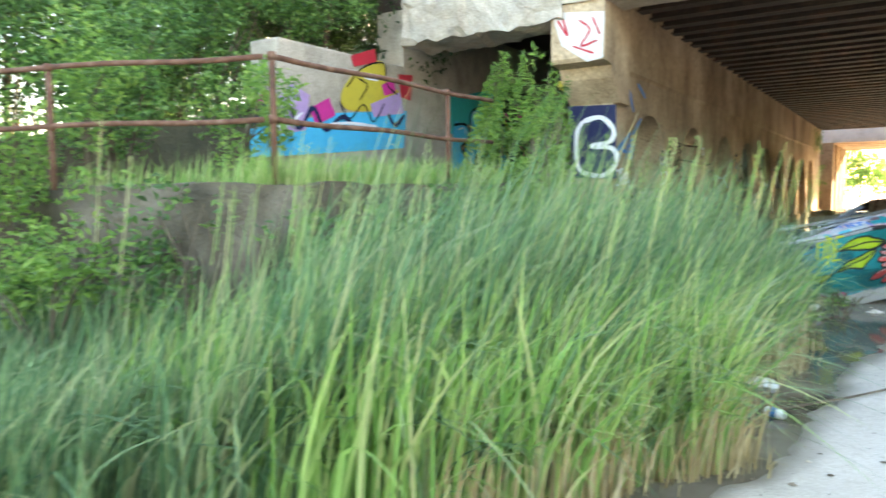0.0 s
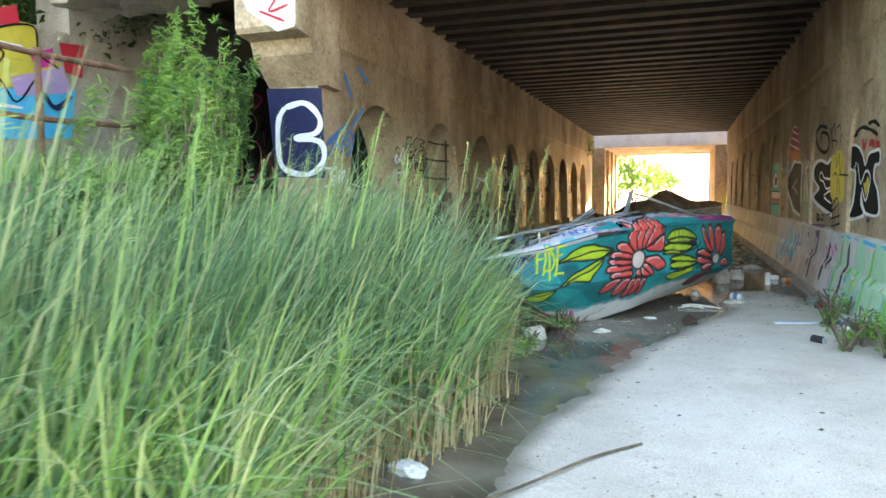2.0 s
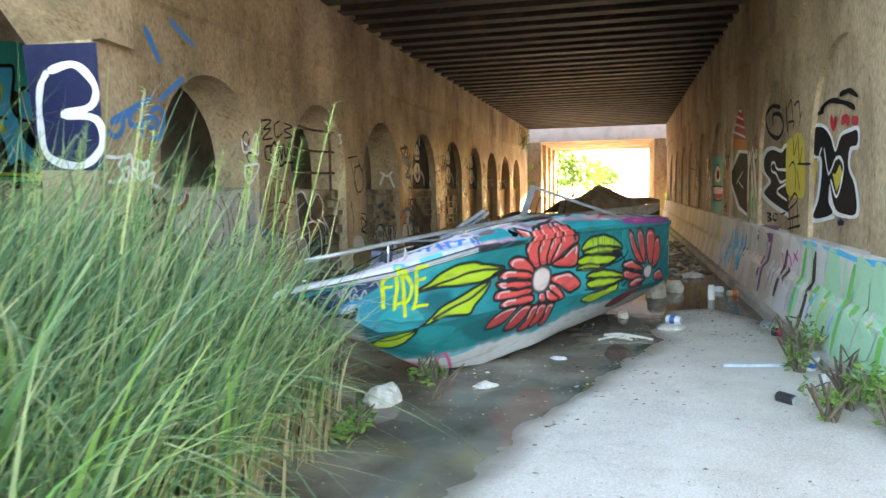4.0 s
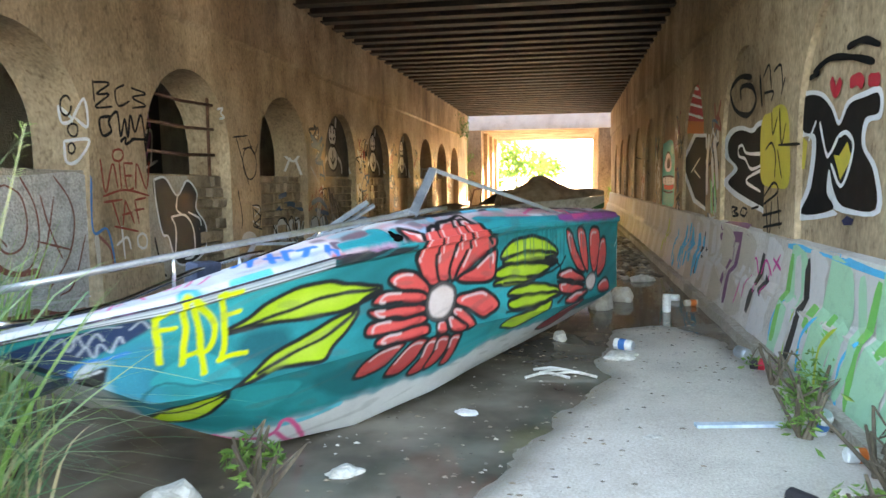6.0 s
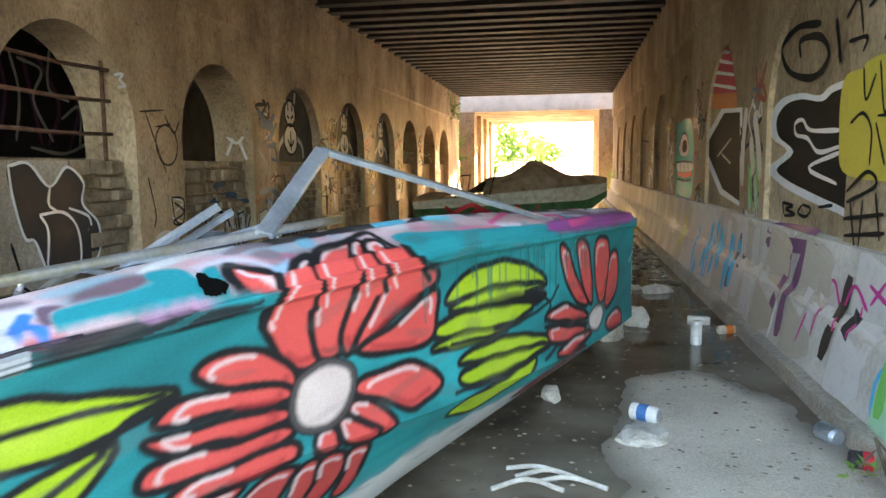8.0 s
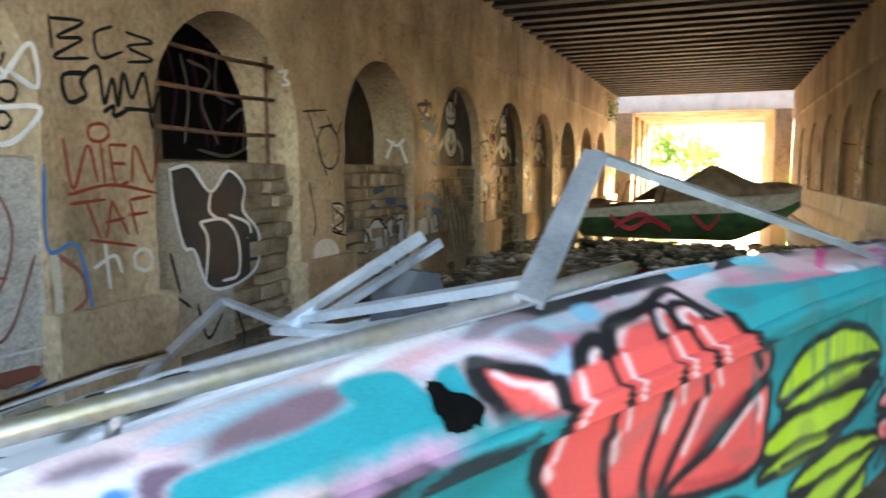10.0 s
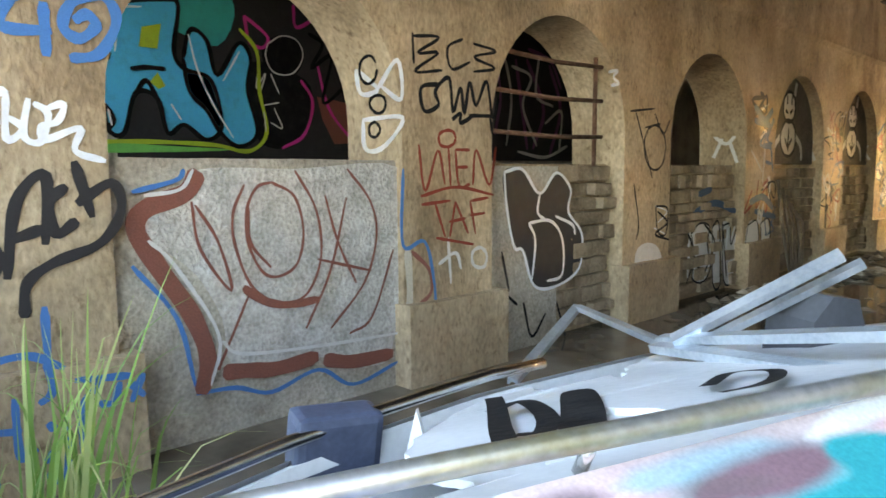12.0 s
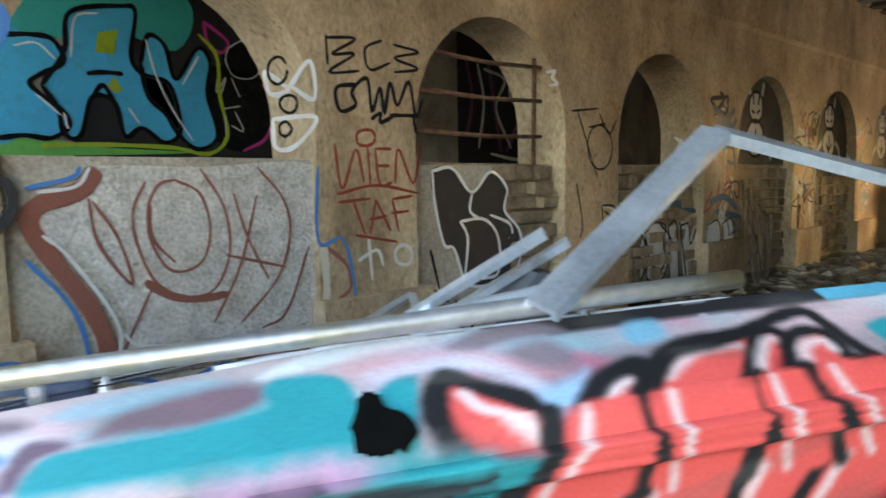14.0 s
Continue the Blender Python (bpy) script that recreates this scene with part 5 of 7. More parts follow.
paint_line(wall_west, -3.395, SP_BLUE, 0.04, "1063 93 1063 66; 1032 69 1054 71 1070 62; 1062 67 1064 52 1058 47; 1074 55 1101 52; 1086 53 1076 37 1078 -6; 1095 50 1091 40 1084 41; 1107 52 1100 38; 1099 49 1107 40; 1033 39 1050 36; 1048 52 1049 24 1056 26; 1061 37 1064 33; 1068 34 1070 31; 1059 18 1069 27 1065 8 1061 12 1072 15; 1033 12 1035 28 1039 11")
paint_fill(wall_west, -3.562, SP_SILVER, 0, "1151 157 1212 157 1301 157 1300 101 1288 24 1255 25 1227 34 1192 35 1165 42 1160 70 1145 98 1120 120 1118 133 1142 144")
paint_line(wall_west, -3.555, SP_MAROON, 0.11, "1149 156 1141 144 1119 136 1113 125 1124 104 1142 74 1150 48 1145 28")
paint_line(wall_west, -3.5555, SP_MAROON, 0.1, "1159 38 1175 36 1195 33 1226 35; 1230 32 1254 26 1290 25")
paint_line(wall_west, -3.554, SP_MAROON, 0.05, "1174 87 1185 78 1205 72 1228 73")
paint_line(wall_west, -3.554, SP_MAROON, 0.02, "1212 156 1227 131 1230 101 1219 78 1201 74 1181 85 1170 111 1169 131 1177 148; 1195 149 1211 140 1217 118 1212 98 1199 91 1187 95 1178 114 1178 133 1185 146 1195 149; 1179 134 1180 113 1193 97; 1234 140 1242 113 1251 93 1258 80; 1251 138 1237 91 1217 55; 1227 99 1271 87; 1252 157 1271 135 1276 111 1265 80 1236 52; 1291 100 1271 55 1251 46; 1144 139 1148 112 1166 86 1159 115 1146 137; 1171 69 1156 40 1177 81")
paint_line(wall_west, -3.556, SP_BLUE, 0.028, "1112 145 1136 151 1141 157; 1110 106 1133 74 1142 33; 1142 29 1167 27 1191 19 1226 26 1254 10 1295 18")
paint_line(wall_west, -3.55, SP_PALE, 0.022, "1118 143 1138 146 1146 157; 1119 119 1133 104 1157 61 1151 32; 1159 57 1172 47 1226 42 1296 39")
paint_line(wall_west, -3.5, SP_BLUE, 0.03, "1297 157 1296 103 1317 104 1326 74 1328 48")
paint_line(wall_west, -3.5, SP_MAROON, 0.034, "1304 98 1321 83 1323 66 1309 55 1320 41 1320 19 1309 10")
paint_line(wall_west, -3.5, SP_CREAM, 0.07, "1300 101 1302 68 1299 35 1302 14")
paint_line(wall_west, -3.5, SP_BLACK, 0.024, "1307 249 1333 251 1312 238 1332 240 1309 225 1336 228; 1358 253 1342 245 1346 230 1366 237; 1369 251 1395 248 1370 241 1394 235 1369 230; 1307 251 1308 230")
paint_line(wall_west, -3.5, SP_BLACK, 0.034, "1333 218 1315 214 1318 198 1332 203 1329 213 1343 223 1347 199 1355 217 1359 198 1365 222 1372 205 1384 224 1391 197 1398 212; 1346 193 1355 198 1355 191 1369 197; 1364 197 1395 198; 1388 198 1391 184")
paint_line(wall_west, -3.5, SP_RED_BROWN, 0.026, "1350 179 1347 175 1341 173 1334 174 1332 179 1334 183 1341 185 1347 184 1350 179; 1312 174 1318 141 1331 170 1338 145; 1342 172 1344 144; 1349 171 1365 171; 1349 158 1363 158; 1349 171 1353 144 1365 145; 1368 144 1372 171 1387 144 1395 174; 1313 137 1349 143 1392 136")
paint_line(wall_west, -3.5, SP_RED_BROWN, 0.026, "1314 131 1344 133; 1328 131 1338 106; 1349 132 1343 106; 1349 132 1363 107; 1342 117 1360 119; 1365 132 1386 134; 1365 132 1371 106; 1365 121 1382 122; 1328 106 1369 98")
paint_line(wall_west, -3.5, SP_PALE, 0.03, "1341 105 1344 70; 1331 86 1349 93 1355 80; 1385 86 1382 80 1376 79 1369 82 1367 88 1369 93 1376 95 1382 92 1385 86")
paint_line(wall_west, -3.5, SP_WHITE, 0.034, "1257 221 1275 210 1261 206 1257 221; 1275 210 1293 231 1296 205 1278 212; 1262 189 1297 192 1280 172 1264 170 1262 189")
paint_line(wall_west, -3.5, SP_BLACK, 0.022, "1275 223 1273 217 1268 213 1263 214 1260 219 1261 226 1265 230 1270 231 1274 227; 1282 201 1280 196 1275 194 1270 196 1268 200 1270 204 1275 206 1280 205 1282 201; 1277 183 1275 180 1272 178 1268 179 1267 183 1268 186 1272 188 1275 186 1277 183")
paint_fill(wall_west, -3.585, SP_DARKGREY, 0, "1415 154 1439 156 1463 135 1487 153 1509 138 1506 117 1528 95 1524 63 1489 50 1456 54 1440 86 1428 91 1418 125")
paint_line(wall_west, -3.581, SP_WHITE, 0.03, "1415 154 1439 156 1463 135 1487 153 1509 138 1506 117 1528 95 1524 63 1489 50 1456 54 1440 86 1428 91 1418 125 1415 154; 1448 110 1457 94 1453 60; 1448 110 1479 110 1497 92 1497 60 1474 56; 1486 114 1512 105 1517 95; 1463 135 1460 119 1471 111")
paint_line(wall_west, -3.581, SP_BLACK, 0.03, "1412 88 1422 53; 1441 41 1453 9 1473 27; 1413 54 1433 40; 1489 35 1503 1")
paint_line(wall_west, -3.5, SP_WHITE, 0.03, "1556 247 1572 250 1565 243 1575 238 1561 235")
paint_line(wall_west, -3.5, SP_BLACK, 0.024, "1597 213 1644 218; 1607 214 1643 146; 1670 179 1666 165 1655 156 1641 156 1630 164 1625 178 1628 192 1639 200 1652 200 1664 193 1670 179; 1626 198 1657 203; 1645 213 1663 193 1677 208")
paint_line(wall_west, -3.5, SP_BLACK, 0.028, "1616 29 1601 10 1629 -17; 1655 27 1687 -2 1676 -25; 1647 4 1642 -3 1630 -4 1617 0 1611 9 1616 16 1628 17 1641 13 1647 4; 1656 111 1677 98 1652 87 1682 79")
paint_line(wall_west, -3.5, SP_WHITE, 0.014, "1650 117 1676 110 1657 99; 1649 94 1673 86")
paint_line(wall_west, -3.6, SP_PALE, 0.05, "1752 87 1749 28; 1779 89 1810 63 1777 25; 1831 86 1829 20; 1878 87 1865 52 1894 13")
paint_fill(wall_west, -3.6, SP_PALE, 0, "1754 80 1775 91 1801 86 1797 64 1808 36 1789 19 1760 26 1764 50; 1809 85 1828 87 1837 13 1816 14; 1837 84 1859 85 1865 59 1885 84 1897 64 1879 44 1902 12 1876 8 1847 14")
paint_line(wall_west, -3.596, SP_BLACK, 0.03, "1754 80 1775 91 1801 86 1797 64 1808 36 1789 19 1760 26 1764 50 1754 80; 1809 85 1828 87 1837 13 1816 14 1809 85; 1837 84 1859 85 1865 59 1885 84 1897 64 1879 44 1902 12 1876 8 1847 14 1837 84; 1768 73 1788 75; 1768 40 1788 34")
paint_fill(wall_west, -3.5, SP_PALE, 0, "1892 83 1919 87 1928 63 1917 34 1901 27 1885 51; 1933 83 1958 88 1968 68 1961 30 1943 27; 1613 70 1632 79 1657 74 1668 56 1655 33 1635 30 1616 46")
paint_line(wall_west, -3.496, SP_BLACK, 0.024, "1892 83 1919 87 1928 63 1917 34 1901 27 1885 51 1892 83; 1933 83 1958 88 1968 68 1961 30 1943 27 1933 83; 1616 43 1605 33 1616 17; 1655 32 1682 21 1691 29; 1635 30 1628 7 1612 0; 1646 28 1657 -4; 1650 117 1676 113 1673 86 1656 90 1650 117; 1605 141 1616 101 1612 84")
paint_line(wall_west, -3.498, SP_DARKBLUE, 0.1, "1898 236 1934 220 1960 235; 1894 112 1937 118 1975 101; 1900 218 1953 213")
paint_line(wall_west, -3.5975, SP_DARKBLUE, 0.09, "1758 103 1814 114 1877 101; 1770 126 1805 131")
paint_line(wall_west, -3.595, SP_BLACK, 0.035, "1741 88 1763 53 1746 22; 1785 92 1817 63 1783 21; 1837 89 1855 17; 1891 86 1881 11")
paint_line(wall_west, -3.5, SP_DARKBLUE, 0.09, "1912 100 1986 89; 1907 229 1954 210")
paint_line(wall_west, -3.5, SP_PALE, 0.03, "1895 179 1933 151; 1938 184 1935 136; 1959 83 1957 15; 1923 78 1921 19")
paint_fill(wall_west, 'end', SP_NAVY, 0, "-424 292 -345 289 -343 177 -413 179")
paint_line(wall_west, 'end', SP_WHITE, 0.075, "-398 267 -369 271 -349 252 -354 234 -386 228; -386 228 -349 222 -345 198 -367 182 -402 191 -409 222 -407 252 -398 267")
paint_line(wall_west, -3.496, SP_BLUE, 0.08, "1083 319 1106 286; 1031 221 1091 252")
paint_line(wall_west, -3.496, SP_BLUE, 0.07, "1124 334 1166 315; 1143 278 1100 249")
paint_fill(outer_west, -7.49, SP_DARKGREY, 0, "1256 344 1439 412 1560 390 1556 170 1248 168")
paint_fill(outer_west, -7.487, SP_TEAL, 0, "1160 346 1229 362 1344 380 1389 349 1366 300 1304 312 1224 296 1164 278")
paint_fill(outer_west, -7.4875, SP_GREEN, 0, "1149 198 1208 197 1267 187 1381 182 1249 177 1157 178")
paint_fill(outer_west, -7.482, SP_SKY, 0, "1184 296 1214 300 1235 297 1244 275 1222 261 1211 249 1236 227 1246 210 1228 195 1202 197 1177 193; 1221 250 1245 287 1253 328 1305 342 1321 338 1314 288 1326 270 1356 260 1367 209 1347 193 1322 209 1303 199 1293 236 1270 240 1256 198 1240 200 1235 227; 1324 282 1334 314 1353 304 1364 268 1392 306 1407 291 1402 251 1413 203 1388 186 1365 202 1349 227 1331 246")
paint_line(outer_west, -7.479, SP_BLACK, 0.055, "1184 296 1214 300 1235 297 1244 275 1222 261 1211 249 1236 227 1246 210 1228 195 1202 197 1177 193; 1221 249 1245 287 1253 328 1305 342 1321 338 1314 288 1326 270 1356 260 1367 209 1347 193 1322 209 1303 199 1293 236 1270 240 1256 198 1240 200 1235 227 1221 249; 1324 282 1334 314 1353 304 1364 267 1392 306 1407 291 1402 251 1413 203 1388 186 1365 202 1349 227 1330 246 1324 282; 1266 265 1283 268 1304 268; 1270 240 1282 254 1293 236")
paint_line(outer_west, -7.477, SP_WHITE, 0.024, "1251 281 1258 323 1281 331; 1241 222 1244 205; 1308 231 1319 214; 1331 309 1340 272 1357 234 1381 196; 1371 261 1393 297; 1198 287 1219 292 1236 277; 1215 240 1238 219")
paint_fill(outer_west, -7.478, SP_LIME, 0, "1276 289 1280 310 1301 316 1296 289; 1286 253 1295 264 1303 250 1295 246")
paint_line(outer_west, -7.481, SP_LIME, 0.05, "1217 187 1256 189 1309 189 1360 187 1402 181 1426 204 1418 252 1416 299 1394 323")
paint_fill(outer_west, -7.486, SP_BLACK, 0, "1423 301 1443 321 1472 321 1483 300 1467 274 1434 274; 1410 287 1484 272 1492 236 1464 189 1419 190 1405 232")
paint_line(outer_west, -7.483, SP_MAGENTA, 0.045, "1401 339 1431 319 1425 305 1407 310 1401 339; 1469 362 1473 335 1503 356 1474 366; 1477 271 1494 244 1480 203 1447 185; 1502 295 1519 238 1555 198")
paint_line(outer_west, -7.482, SP_PALE, 0.018, "1431 310 1451 322 1473 319 1481 300 1465 278 1439 277 1428 294 1431 310; 1418 281 1414 256 1427 275 1417 246; 1434 275 1445 252; 1421 236 1445 241; 1423 229 1425 205; 1437 234 1448 210 1432 216")
paint_fill(outer_west, -7.485, SP_MAROON, 0, "1501 252 1547 247 1560 194 1527 192 1509 223")
paint_line(outer_west, -7.48, SP_BLACK, 0.05, "1490 330 1511 318 1493 287 1525 305 1510 245 1547 269")
paint_line(outer_west, -7.486000000000001, SP_PURPLE, 0.09, "1901 341 1933 192; 1930 344 1978 262 1948 193; 1993 341 2027 264 1996 183")
paint_fill(outer_west, -7.49, SP_SKY, 0, "653 251 831 289 1024 310 1014 241 650 210")
paint_fill(outer_west, -7.486000000000001, SP_YELLOW, 0, "850 331 895 369 953 389 971 352 1003 341 990 314 891 297 848 302")
paint_fill(outer_west, -7.484, SP_LILAC, 0, "682 279 733 324 772 311 762 257 691 243; 919 312 1002 341 1017 305 927 290")
paint_fill(outer_west, -7.482, SP_CRIMSON, 0, "870 386 934 408 938 385 877 369; 999 373 1044 377 1036 329 1007 333")
paint_fill(outer_west, -7.4830000000000005, SP_MAGENTA, 0, "771 291 816 312 830 285 784 266; 950 348 987 363 991 339 959 330; 666 294 681 308 681 260 662 264")
paint_line(outer_west, -7.481, SP_NAVY, 0.08, "658 258 683 291 698 256 725 291 748 259 778 292 805 261 846 284 879 269; 967 299 988 281 1016 301")
paint_line(outer_west, -7.479, SP_WHITE, 0.05, "676 278 710 258 756 283; 813 269 862 275 935 275; 903 355 940 355")
paint_line(outer_west, -7.48, SP_BLACK, 0.03, "858 333 899 370 957 386 965 351 996 336; 840 308 863 282 900 309 926 282 958 318; 689 298 730 285 741 255; 885 352 911 342 891 316")
paint_line(wall_west, -3.5, SP_DARKGREY, 0.03, "1611 21 1625 -5; 1683 55 1698 22 1684 -14")
paint_line(wall_west, -3.6, SP_WHITE, 0.035, "1759 80 1747 58 1774 32; 1802 81 1818 56 1798 30; 1855 81 1849 25; 1904 78 1919 14")
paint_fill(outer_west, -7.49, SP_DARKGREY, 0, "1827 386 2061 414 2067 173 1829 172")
paint_line(outer_west, -7.486000000000001, SP_PALE, 0.06, "1875 337 1890 273 1877 197; 1890 329 1942 314 1920 265 1959 198; 1964 354 1957 286 2005 269; 1982 238 2030 261 2024 189; 1906 188 1983 179 2049 200")
paint_line(outer_west, -7.484, SP_PURPLE, 0.07, "1847 343 1862 280 1848 215; 1933 361 1995 348 2029 301")
paint_line(wall_west, 'end', SP_YELLOW, 0.16, "-438 333 -417 313; -416 331 -389 305")
paint_line(wall_west, 'end', SP_BLACK, 0.03, "-441 336 -416 325 -428 311; -409 330 -396 300 -374 316; -389 302 -368 298")
paint_fill(wall_east, 2.975, SP_WHITE, 0, "1329 208 1298 217 1256 212 1231 199 1219 188 1206 200 1178 203 1152 202 1150 184 1169 182 1172 168 1153 153 1146 126 1198 123 1230 126 1218 121 1309 114 1283 141 1275 177 1302 182 1321 195")
paint_fill(wall_east, 2.971, SP_BLACK, 0, "1315 206 1290 213 1258 209 1235 198 1218 184 1201 197 1175 199 1155 199 1154 187 1174 185 1177 168 1158 152 1152 128 1195 127 1214 131 1226 142 1234 154 1237 137 1224 125 1293 119 1271 141 1264 178 1291 184 1308 195")
paint_fill(wall_east, 2.969, SP_YELLOW, 0, "1225 164 1211 146 1192 161 1201 172 1215 163")
paint_line(wall_east, 2.967, SP_WHITE, 0.035, "1256 190 1241 167 1232 165 1216 177; 1216 177 1201 178 1189 167 1207 142 1229 158; 1279 177 1263 191")
paint_fill(wall_east, 2.976, SP_YELLOW, 0, "1332 179 1299 182 1285 176 1290 155 1329 155")
paint_line(wall_east, 2.971, SP_CRIMSON, 0.09, "1237 219 1227 208 1217 216; 1201 211 1187 212 1178 207; 1171 209 1153 207; 1320 146 1307 139")
paint_line(wall_east, 2.971, SP_BLACK, 0.05, "1276 229 1241 234 1199 228 1162 219; 1209 236 1181 236 1155 228; 1284 226 1261 227")
paint_fill(wall_east, 2.972, SP_NAVY, 0, "1206 118 1197 122 1185 120 1188 116 1202 115")
paint_fill(wall_east, 2.975, SP_WHITE, 0, "1367 201 1436 205 1462 200 1506 206 1561 206 1594 192 1584 173 1538 160 1595 145 1550 131 1487 122 1416 115 1354 111 1355 157")
paint_fill(wall_east, 2.971, SP_BLACK, 0, "1365 196 1428 200 1456 195 1504 201 1545 200 1570 190 1563 174 1518 159 1564 145 1535 136 1478 128 1416 121 1354 116 1353 157")
paint_line(wall_east, 2.969, SP_WHITE, 0.035, "1415 172 1477 175 1497 184 1516 182 1511 173 1483 169 1457 158 1413 161; 1413 157 1477 146 1417 135")
paint_line(wall_east, 2.971, SP_BLACK, 0.06, "1466 253 1522 260 1563 250 1538 227 1478 215 1446 226 1465 243 1511 248 1509 234; 1434 250 1422 218")
paint_line(wall_east, 2.969, SP_BLACK, 0.028, "1541 116 1534 105; 1541 116 1511 115 1531 111 1505 108 1534 105; 1487 117 1468 115 1478 108 1498 110 1487 117; 1451 117 1422 120")
paint_fill(wall_east, 2.925, SP_YELLOW, 0, "1406 194 1397 207 1371 208 1365 211 1341 212 1323 204 1315 183 1312 144 1343 139 1396 144 1405 167")
paint_line(wall_east, 2.921, SP_BLACK, 0.026, "1369 208 1363 188 1350 202; 1345 209 1335 178 1324 195; 1385 175 1366 180 1352 169 1352 148; 1346 173 1331 148; 1344 177 1284 175")
paint_line(wall_east, 2.921, SP_BLACK, 0.03, "1401 244 1382 252 1372 229; 1366 244 1345 246 1336 225; 1395 228 1366 226 1371 218; 1341 220 1330 234; 1385 131 1354 144 1341 136 1384 124; 1378 125 1366 93; 1358 127 1361 97; 1340 132 1331 104; 1387 113 1327 120; 1386 102 1326 109")
paint_fill(wall_east, 2.975, SP_WHITE, 0, "1943 174 1809 218 1697 210 1681 102 1802 113")
paint_fill(wall_east, 2.971, SP_BLACK, 0, "1907 173 1792 211 1712 206 1698 109 1787 120")
paint_line(wall_east, 2.9690000000000003, SP_PALE, 0.03, "1823 159 1749 179; 1797 162 1745 150")
paint_fill(wall_east, 2.975, SP_CRIMSON, 0, "1915 243 1877 296 1826 303 1767 279 1732 228")
paint_fill(wall_east, 2.9730000000000003, SP_ORANGE, 0, "1922 225 1914 245 1731 229 1729 212")
paint_line(wall_east, 2.97, SP_WHITE, 0.045, "1882 287 1754 264; 1895 273 1744 250; 1904 258 1734 234; 1864 296 1773 279")
paint_fill(wall_east, 2.975, SP_TEAL, 0, "2204 209 2135 221 2028 217 1996 161 1998 106 2084 97 2171 100 2202 154")
paint_fill(wall_east, 2.971, SP_WHITE, 0, "2138 181 2104 199 2065 197 2043 180 2054 165 2113 165; 2158 152 2086 154 2009 152 2007 141 2075 139 2150 140")
paint_fill(wall_east, 2.967, SP_BLACK, 0, "2101 177 2092 188 2068 188 2055 178 2068 170 2092 170")
paint_line(wall_east, 2.967, SP_CRIMSON, 0.09, "2138 135 2072 133 2004 136")
paint_line(wall_east, 2.967, SP_BLACK, 0.035, "2135 181 2102 199 2063 197 2041 180; 2156 154 2077 155 2004 153; 2116 152 2114 140; 2076 152 2073 139; 2039 152 2036 140; 2145 126 2070 124 2006 127")
paint_line(wall_east, 2.925, SP_PALE, 0.16, "1663 207 1671 168 1670 127; 1630 200 1611 166 1600 135; 1640 177 1626 139")
paint_line(wall_east, 2.922, SP_MINT, 0.12, "1637 146 1635 104; 1618 139 1609 106")
paint_line(wall_east, "barrier", SP_PALE, 0.22, "1827 83 1827 58; 1760 86 1754 54; 1694 89 1684 58; 1625 91 1616 58; 1580 91 1573 56")
paint_line(wall_east, "barrier", SP_SKY, 0.14, "1834 76 1837 37 1812 15; 1775 76 1778 33; 1723 75 1693 35; 1670 76 1646 33; 1638 74 1629 26")
paint_line(wall_east, "barrier", SP_PALE, 0.3, "1607 59 1605 21; 1568 56 1561 18")
paint_line(wall_east, 2.971, SP_BLACK, 0.03, "2864 219 2427 193; 2696 213 2719 171; 2548 183 2399 160")
paint_line(wall_east, 'barrier', SP_MAGENTA, 0.03, "1399 63 1378 73 1359 58 1345 75 1322 64; 1385 60 1385 35; 1359 58 1352 45; 1329 65 1331 46; 1324 79 1298 72; 1304 84 1319 68; 1401 47 1408 25")
paint_line(wall_east, 'barrier', SP_SKY, 0.1, "1852 70 1834 20; 1778 71 1756 17; 1722 76 1709 46; 1674 75 1648 20")
paint_line(wall_east, 2.9, SP_GREEN, 0.06, "1636 149 1613 103; 1612 156 1595 123")
paint_line(wall_east, 'barrier', SP_PURPLE, 0.12, "1548 93 1431 98; 1547 81 1420 89")
paint_fill(wall_west, 'head', SP_PALE, 0, "-420 421 -338 412 -340 348 -363 344 -403 371")
paint_line(wall_west, 'head', SP_CRIMSON, 0.03, "-410 409 -394 385 -402 411; -376 405 -360 389 -373 368 -348 373; -356 407 -344 380; -386 369 -353 355")
# soft-cornered letters sprayed over the barrier
rng = random.Random(12)
for y in np.arange(9.2, 12.9, 0.42):
    paint_line(wall_east, "barrier", rng.choice((SP_MINT, SP_PALE, SP_MINT)), 0.4, f"{y * 100:.0f} 3 {y * 100 + 4:.0f} 30 {y * 100:.0f} 54 {y * 100 + 3:.0f} 75 {y * 100:.0f} 94")
for y in np.arange(13.2, 30, 0.9):
    paint_line(wall_east, "barrier", rng.choice((SP_CREAM, SP_PALE, SP_CREAM)), rng.uniform(0.3, 0.7), f"{y * 100:.0f} 12 {y * 100 + 4:.0f} 35 {y * 100:.0f} 54 {y * 100 + 3:.0f} 75 {y * 100:.0f} 94")
for y in np.arange(9.3, 12.9, 0.2):
    paint_line(wall_east, "barrier", rng.choice((SP_MINT, SP_MINT, SP_GREEN, SP_PALE, SP_DARKGREY)), rng.uniform(0.08, 0.16), f"{y * 100:.0f} {rng.uniform(4, 20):.0f} {y * 100 + rng.uniform(-9, 9):.0f} 45 {y * 100 + rng.uniform(-5, 12):.0f} 88")
for y in np.arange(9.4, 12.9, 0.37):
    paint_line(wall_east, "barrier", rng.choice((SP_SKY, SP_PALE, SP_LIME)), 0.04, f"{y * 100:.0f} 8 {y * 100 + 9:.0f} 34 {y * 100 - 7:.0f} 52")
paint_line(wall_east, "barrier", SP_SKY, 0.05, "925 93 1010 95 1110 92 1200 95 1290 93")
